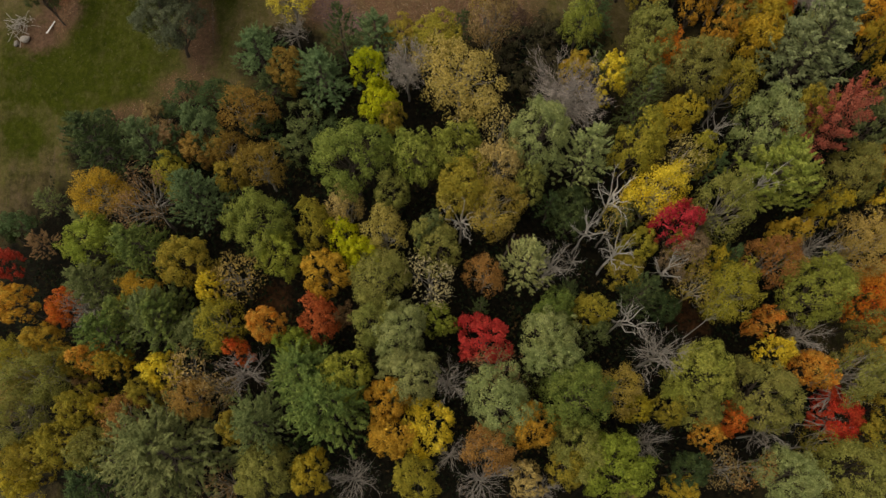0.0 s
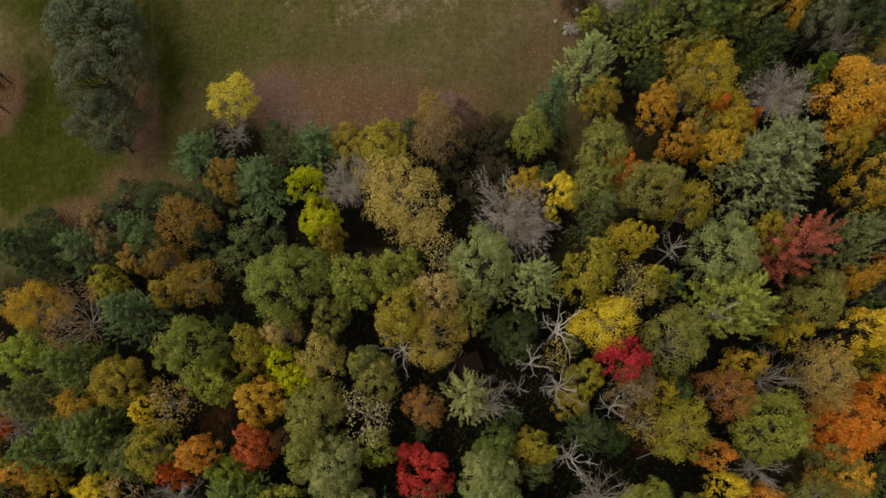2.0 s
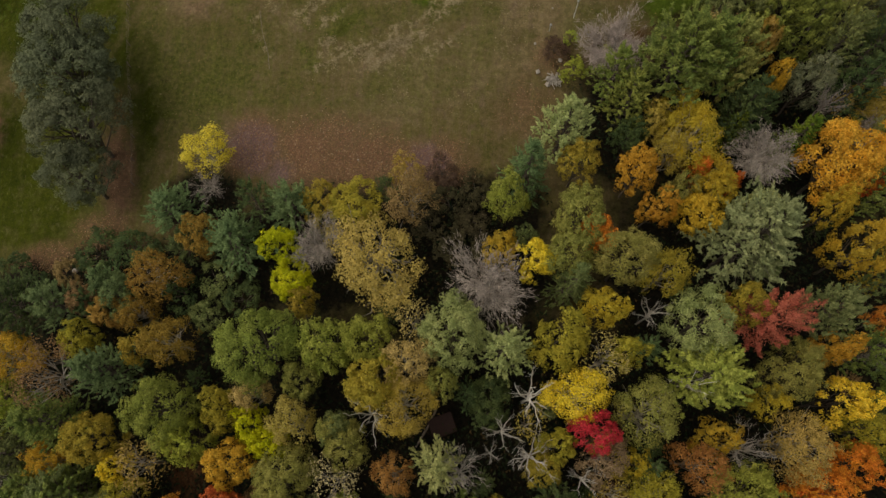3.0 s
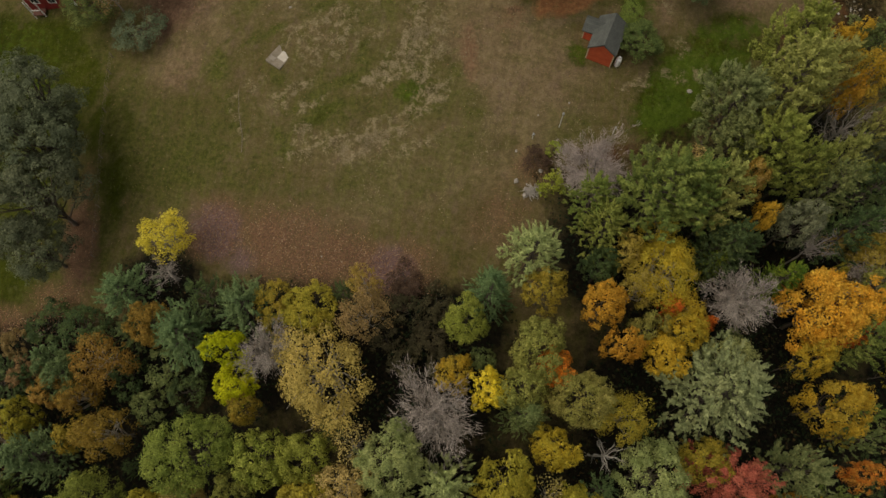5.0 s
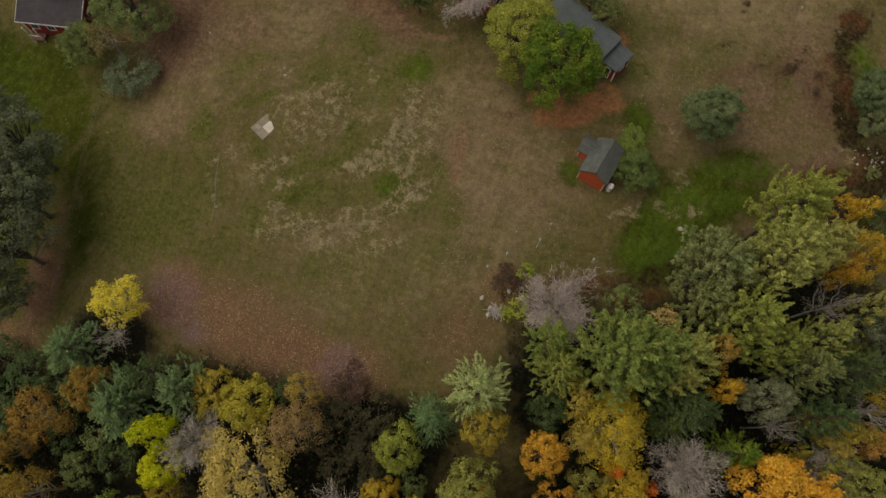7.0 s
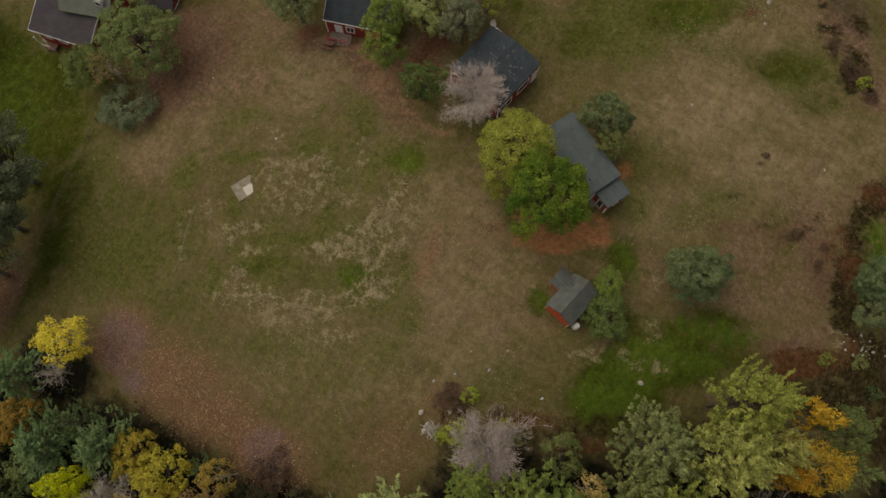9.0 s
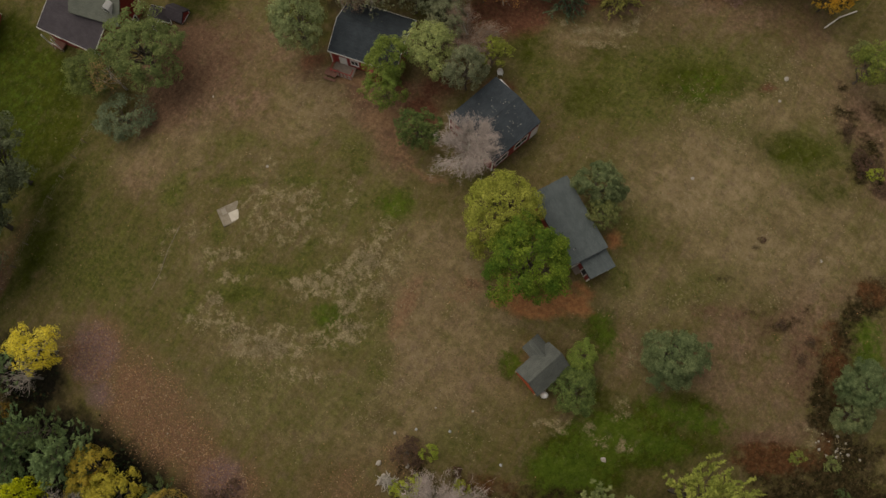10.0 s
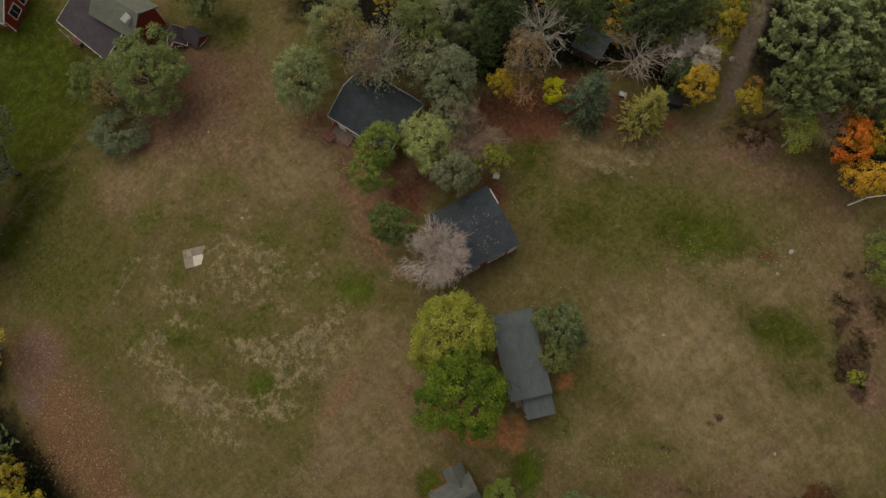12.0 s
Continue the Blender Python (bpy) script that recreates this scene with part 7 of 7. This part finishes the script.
def farmhouse():
    root = thing("farmhouse", -45.76, 89.44, 11.6, "farmhouse with plum-grey lower roof, grey-green upper roof and white trim", "house")
    block(root, 0, 0, 0, 8.0, 5.0, 2.8, 1.5, PLUM, RED, WHITE, 0.4, True, drop=2.0, edge=WHITE, openings=(
        ("s", -2.6, 0.9, 1.1, 1.2, "window"), ("s", -0.4, 0.9, 1.1, 1.2, "window"), ("s", 2.0, 0.0, 1.0, 2.0, "door"), ("w", 0.0, 0.9, 1.0, 1.2, "window"), ("e", 0.3, 0.9, 1.0, 1.2, "window")))
    block(root, 2.6, 3.3, 8, 6.3, 4.6, 4.6, 1.9, MOSS, RED, WHITE, 0.35, drop=2.0, openings=(("s", -2.0, 3.4, 0.9, 0.8, "window"), ("e", 0.0, 1.0, 1.0, 1.2, "window"), ("w", 0.0, 3.2, 0.9, 1.0, "window")))
    dormer = part("dormer", prism(((4.4, 5.0), (5.3, 5.0), (5.3, 6.2), (4.85, 6.75), (4.4, 6.2)), 1.9, 3.0, "y"), WHITE, root, "white boarded dormer")
    part("dormer_window", box(4.55, 5.15, 1.87, 1.898, 5.5, 6.1), GLASS, dormer)
    block(root, 8.9, 5.0, -40, 2.2, 2.1, 2.2, 1.3, PLUM, RED, WHITE, 0.15, drop=1.6, edge=WHITE, openings=(("e", 0.0, 0.9, 1.0, 1.3, "window"),))
    block(root, 10.7, 6.6, 2, 2.2, 1.9, 2.4, 0.9, PLUM, RED, WHITE, 0.12, drop=1.6, openings=(("e", 0.0, 0.5, 1.3, 1.5, "window"),))
    porch = part("porch_floor", box(-3.5, -1.9, -3.6, -2.55, -0.2, -0.05, 0.02), BROWNWOOD, root, "brown porch boards")
    for x in (-3.42, -1.98):
        part("porch_post", box(x - 0.06, x + 0.06, -3.58, -3.46, -1.8, 2.5), WHITE, porch, "white square porch post")
    part("porch_rail", box(-3.5, -1.9, -3.57, -3.49, 0.75, 0.83), WHITE, porch, "white porch rail")
    part("step", box(8.9, 10.4, 3.6, 4.6, -1.2, 0.0, 0.02), BROWNWOOD, root)


def neighbour_house():
    root = thing("neighbour_house", -60.44, 80.63, 32, "red house with white trim and a grey-green roof beside the lawn", "house")
    block(root, 0, 0, 0, 6.4, 5.6, 3.2, 1.9, MOSS, RED, WHITE, 0.35, drop=3.0, edge=WHITE, openings=(("e", -0.7, 1.0, 1.7, 1.9, "window"), ("e", 1.4, 1.0, 1.3, 1.9, "window"), ("s", 0.5, 1.2, 1.2, 1.4, "window"), ("s", 2.1, 1.2, 0.9, 1.4, "window")))
    part("porch_floor", box(3.25, 4.7, 0.6, 2.6, 0.1, 0.3, 0.02), GREYWOOD, root)


def far_shed():
    root = thing("old_shed", -2.90, 134.60, 20, "small weathered shed with a grey sheet roof among the trees", "shed")
    block(root, 0, 0, 0, 3.4, 2.7, 2.1, 0.6, BLUE_SLATE, BROWNWOOD, WHITE, 0.25, True, openings=(("w", 0, 0.0, 0.9, 1.8, "dark"),))


garden_shed()
long_cabin()
red_house()
shaded_house()
farmhouse()
neighbour_house()
far_shed()


# ---- small things on the field ----
def rock_mesh(name, seed, rough=0.28):
    bm = bmesh.new()
    bmesh.ops.create_icosphere(bm, subdivisions=2, radius=1.0)
    for v in bm.verts:
        n = noise.noise(v.co * 1.3 + Vector((seed * 3.1, seed, 0)))
        v.co *= 1 + rough * 1.6 * n
        v.co.z *= 0.62
    me = bpy.data.meshes.new(name)
    bm.to_mesh(me)
    bm.free()
    me.materials.append(STONE)
    return me


ROCKS = [rock_mesh("rock", s) for s in (1, 2, 3)]
ROCK_COUNT = [0]


def rock(x, y, size, label="grey field stone lying in the grass"):
    ROCK_COUNT[0] += 1
    ob = new("rock", ROCKS[ROCK_COUNT[0] % 3])
    ob.matrix_world = pose(x, y, float(ground_z(x, y)) + size * 0.35, 0, 0, ROCK_COUNT[0] * 77.0) @ Matrix.Diagonal((size, size * 0.8, size, 1))
    return tagged(ob, label, "stone", "stones")


rock(18.50, 69.93, 0.32, "pale weathered stone lying in the grass")
rock(19.88, 69.13, 0.4, "grey field stone lying in the grass")
rock(20.58, 69.12, 0.3, "grey field stone lying in the grass")
rock(19.79, 68.44, 0.35, "grey field stone lying in the grass")
rock(21.37, 69.01, 0.25, "grey field stone lying in the grass")
rock(21.18, 71.62, 0.3, "pale weathered stone lying in the grass")
rock(37.85, 84.79, 0.32, "pale weathered stone lying in the grass")
rock(30.80, 134.91, 0.28, "pale weathered stone lying in the grass")
rock(31.67, 131.81, 0.2, "pale weathered stone lying in the grass")
rock(28.39, 117.00, 0.22, "pale weathered stone lying in the grass")
rock(45.55, 117.70, 0.2, "pale weathered stone lying in the grass")
rock(23.44, 80.46, 0.15, "pale weathered stone lying in the grass")
rock(18.01, 73.53, 0.18, "pale weathered stone lying in the grass")
rock(19.99, 78.35, 0.12, "pale weathered stone lying in the grass")
rock(9.36, 147.18, 0.4, "pale weathered stone lying in the grass")
rock(-2.67, 57.88, 0.12, "pale weathered stone lying in the grass")
rock(-38.66, 43.82, 0.5, "pale weathered stone lying in the grass")
rock(-36.94, 44.32, 0.35, "pale weathered stone lying in the grass")
rock(-60.26, 57.22, 0.7, "grey field stone lying in the grass")
rock(-61.57, 56.70, 0.45, "grey field stone lying in the grass")
rock(-12.86, 88.75, 0.2, "pale weathered stone lying in the grass")
rock(30.89, 134.80, 0.28, "pale weathered stone lying in the grass")
rock(-24.68, 91.91, 0.15, "pale weathered stone lying in the grass")
rock(55.97, 100.46, 0.12, "pale weathered stone lying in the grass")
rock(56.15, 100.74, 0.14, "pale weathered stone lying in the grass")
rock(56.05, 101.69, 0.10, "grey field stone lying in the grass")
rock(56.70, 100.07, 0.18, "pale weathered stone lying in the grass")
rock(57.80, 100.04, 0.18, "pale weathered stone lying in the grass")
rock(57.15, 101.48, 0.11, "grey field stone lying in the grass")
rock(57.59, 102.51, 0.18, "pale weathered stone lying in the grass")
rock(58.43, 101.16, 0.16, "grey field stone lying in the grass")
rock(58.43, 100.97, 0.11, "grey field stone lying in the grass")
rock(58.43, 101.45, 0.11, "grey field stone lying in the grass")
rock(58.87, 102.47, 0.14, "pale weathered stone lying in the grass")
rock(58.97, 101.24, 0.13, "pale weathered stone lying in the grass")
rock(59.71, 100.75, 0.08, "pale weathered stone lying in the grass")
rock(58.80, 100.59, 0.14, "grey field stone lying in the grass")
rock(59.79, 101.60, 0.20, "pale weathered stone lying in the grass")
rock(61.27, 102.01, 0.15, "pale weathered stone lying in the grass")

TANK_PAINT = plain("tank_paint", (0.84, 0.84, 0.83), (0.9, 0.9, 0.89), 2.0, 0.35)
WORN_SLAB = plain("worn_slab", (0.13, 0.108, 0.072), (0.33, 0.285, 0.22), 1.6, 0.9)
SHEET = plain("dirty_sheet", (0.42, 0.38, 0.31), (0.6, 0.55, 0.47), 2.0, 0.8)


def concrete_pad():
    root = thing("concrete_pad", -12.72, 81.72, -27, "square pale concrete pad in the grass under a white sheet", "pad")
    part("slab", box(-1.15, 1.15, -1.35, 1.35, -0.2, 0.2, 0.03), WORN_SLAB, root)
    part("sheet", box(-0.15, 1.02, -0.25, 0.95, 0.204, 0.24, 0.01), SHEET, root, "dirty white sheet")
    part("sheet", box(-0.95, -0.2, -0.9, -0.35, 0.204, 0.23, 0.01), CONCRETE, root)


def propane_tank():
    root = thing("propane_tank", 28.60, 86.42, 20, "white upright gas tank with a domed cap beside the shed", "tank")
    part("body", rod((0, 0, 0.0), (0, 0, 1.25), 0.36, 0.36, 20), TANK_PAINT, root)
    part("shoulder", rod((0, 0, 1.25), (0, 0, 1.42), 0.36, 0.2, 20), TANK_PAINT, root)
    part("cap", rod((0, 0, 1.42), (0, 0, 1.6), 0.18, 0.15, 12), TANK_PAINT, root, "white valve cap")


def bird_pole(x, y, tall, label):
    root = thing("bird_house_pole", x, y, 0, label, "pole")
    part("pole", rod((0, 0, -0.4), (0, 0, tall), 0.045), WHITE, root)
    box_ob = part("bird_house", box(-0.09, 0.09, -0.09, 0.09, tall, tall + 0.22, 0.01), GREYWOOD, root)
    part("bird_house_roof", prism(((-0.13, tall + 0.22), (0.13, tall + 0.22), (0.0, tall + 0.33)), -0.13, 0.13, "y"), METAL, box_ob)


def garden_chair(x, y, turn):
    root = thing("garden_chair", x, y, turn, "white plastic garden chair standing on the grass", "chair")
    part("seat", box(-0.28, 0.28, -0.28, 0.28, 0.4, 0.45, 0.01), WHITE, root)
    part("backrest", prism(((-0.28, 0.45), (0.28, 0.45), (0.24, 1.0), (-0.24, 1.0)), 0.26, 0.31, "y"), WHITE, root)
    for sx in (-1, 1):
        part("armrest", box(*sorted((sx * 0.28, sx * 0.36)), -0.28, 0.28, 0.62, 0.66, 0.01), WHITE, root)
        for sy in (-1, 1):
            part("leg", rod((sx * 0.27, sy * 0.26, 0), (sx * 0.26, sy * 0.25, 0.64), 0.025), WHITE, root)


def wire_fence(points, label):
    x0, y0 = points[0]
    root = thing("wire_fence", x0, y0, 0, label, "fence")
    base = float(ground_z(x0, y0))
    posts = []
    for (ax, ay), (bx, by) in zip(points, points[1:]):
        n = max(2, int(math.hypot(bx - ax, by - ay) / 2.6))
        posts += [(ax + (bx - ax) * k / n, ay + (by - ay) * k / n) for k in range(n)]
    posts.append(points[-1])
    tops = []
    for x, y in posts:
        z = float(ground_z(x, y)) - base
        part("post", rod((x - x0, y - y0, z - 0.3), (x - x0 + 0.03, y - y0, z + 1.15), 0.06, 0.05, 6), GREYWOOD, root)
        tops.append(Vector((x - x0, y - y0, z)))
    for a, b in zip(tops, tops[1:]):
        for h in (0.45, 0.8, 1.1):
            part("wire", rod(a + Vector((0, 0, h)), b + Vector((0, 0, h)), 0.010, sides=4), GREYWOOD, root)


def lying_pole(points, radius, label, name="wooden_rail", mat=None):
    """A rail or a log that lies on the ground, bent a little at its joints."""
    x0, y0 = points[0]
    root = thing(name, x0, y0, 0, label, "rail" if name == "wooden_rail" else "log")
    base = float(ground_z(x0, y0))
    ends = [Vector((x - x0, y - y0, float(ground_z(x, y)) - base + radius + 0.1)) for x, y in points]
    for k, (a, b) in enumerate(zip(ends, ends[1:])):
        part("length", rod(a, b, radius, radius * 0.85, 6), mat or GREYWOOD, root)


def brush_pile(x, y, size, seed, label="pile of cut grey branches on bare earth"):
    rng = np.random.default_rng(seed)
    rows = []
    for _ in range(46):
        a = rng.normal(0, 0.45 * size, 3) * [1, 1, 0.0] + [0, 0, rng.uniform(0.05, 0.6)]
        d = rng.normal(size=3) * [1, 1, 0.22]
        limb(rng, rows, a - d * size * 0.4, a + d * size * 0.4, 0.05, 0.02, 3, 0.15)
    ob = new("brush_pile", mesh_from("brush_pile", *tubes(rows), [BARE_BARK]))
    ob.location = (x, y, float(ground_z(x, y)))
    tagged(ob, label, "branches")


def white_board():
    root = thing("white_board", -56.54, 58.98, -18, "long white painted board lying on bare earth", "board")
    part("plank", box(-0.11, 0.11, -1.25, 1.25, 0.1, 0.16, 0.01), WHITE, root)
    part("plank", box(-0.02, 0.16, -1.0, 0.2, 0.164, 0.2, 0.01), WHITE, root)


def parked_trailer():
    root = thing("utility_trailer", 8.67, 137.08, 38, "small dark covered trailer parked under the trees", "trailer")
    part("body", box(-1.3, 1.3, -0.75, 0.75, 0.45, 1.5, 0.08), DARK, root)
    for sy in (-1, 1):
        wheel = part("wheel", rod((0, sy * 0.78, 0.32), (0, sy * 0.95, 0.32), 0.32, 0.32, 14), DARK, root)
        part("rim", rod((0, sy * 0.951, 0.32), (0, sy * 0.97, 0.32), 0.17, 0.17, 10), METAL, wheel)
    part("tow_bar", rod((1.3, 0, 0.5), (2.3, 0, 0.45), 0.05), METAL, root)
    part("lamp", rod((-1.3, -0.5, 1.3), (-1.42, -0.5, 1.3), 0.13, 0.13, 10), WHITE, root, "round white lamp")


def storage_box():
    root = thing("storage_box", 4.30, 133.40, 30, "grey plastic storage box beside the path", "box")
    part("body", box(-0.45, 0.45, -0.28, 0.28, 0, 0.5, 0.03), METAL, root)
    part("lid", box(-0.48, 0.48, -0.31, 0.31, 0.503, 0.56, 0.02), METAL, root)


def deck_table():
    x, y = -14.07, 103.42
    root = thing("picnic_table", x, y - 0.9, 17, "weathered brown picnic table beside the deck", "table")
    part("tabletop", box(-0.75, 0.75, -0.35, 0.35, 0.7, 0.75, 0.01), BROWNWOOD, root)
    for s in (-1, 1):
        part("bench", box(-0.75, 0.75, *sorted((s * 0.55, s * 0.8)), 0.42, 0.46, 0.01), BROWNWOOD, root)
        part("leg", box(*sorted((s * 0.5, s * 0.58)), -0.7, 0.7, 0.0, 0.1), BROWNWOOD, root)
        part("brace", box(*sorted((s * 0.5, s * 0.58)), -0.08, 0.08, 0.1, 0.7), BROWNWOOD, root)


def low_hut(x, y):
    root = thing("plank_hut", x, y, 24, "low dark brown plank hut among the trees", "hut")
    block(root, 0, 0, 0, 2.6, 2.0, 1.2, 0.25, BROWN_ROOF, BROWNWOOD, BROWNWOOD, 0.12, True)


BROWN_ROOF = plain("rusty_brown_roofing", (0.018, 0.008, 0.006), (0.036, 0.016, 0.012), 1.5, 0.8)
low_hut(9.52, 27.55)
lying_pole(((8.7, 29.3), (7.8, 27.2), (6.6, 25.0)), 0.14, "long dark fallen log on the forest floor", "fallen_log")
concrete_pad()
propane_tank()
bird_pole(22.65, 77.33, 3.0, "thin white pole with a small bird house in the field")
bird_pole(19.69, 75.30, 1.1, "short white stake with a small box in the field")
bird_pole(29.13, 77.73, 1.2, "short white stake with a small box by the hedge")
garden_chair(2.51, 114.73, 40)
wire_fence(((-35.3, 80.2), (-34.8, 75.7), (-33.9, 69.9), (-32.2, 60.6), (-31.5, 54.5)), "wire fence with grey wooden posts along the lawn")
lying_pole(((-17.0, 76.9), (-16.3, 73.9), (-15.3, 71.3), (-14.9, 69.1)), 0.03, "thin weathered rail lying in the dry grass")
lying_pole(((31.2, 143.9), (32.0, 146.4), (33.3, 148.5)), 0.09, "bleached fallen trunk at the edge of the woods", "fallen_log", DEAD_WOOD)
brush_pile(-60.91, 59.28, 1.7, 31)
brush_pile(20.38, 69.03, 1.0, 33, "cut brush heaped among stones by the hedge")
white_board()
parked_trailer()
storage_box()
deck_table()
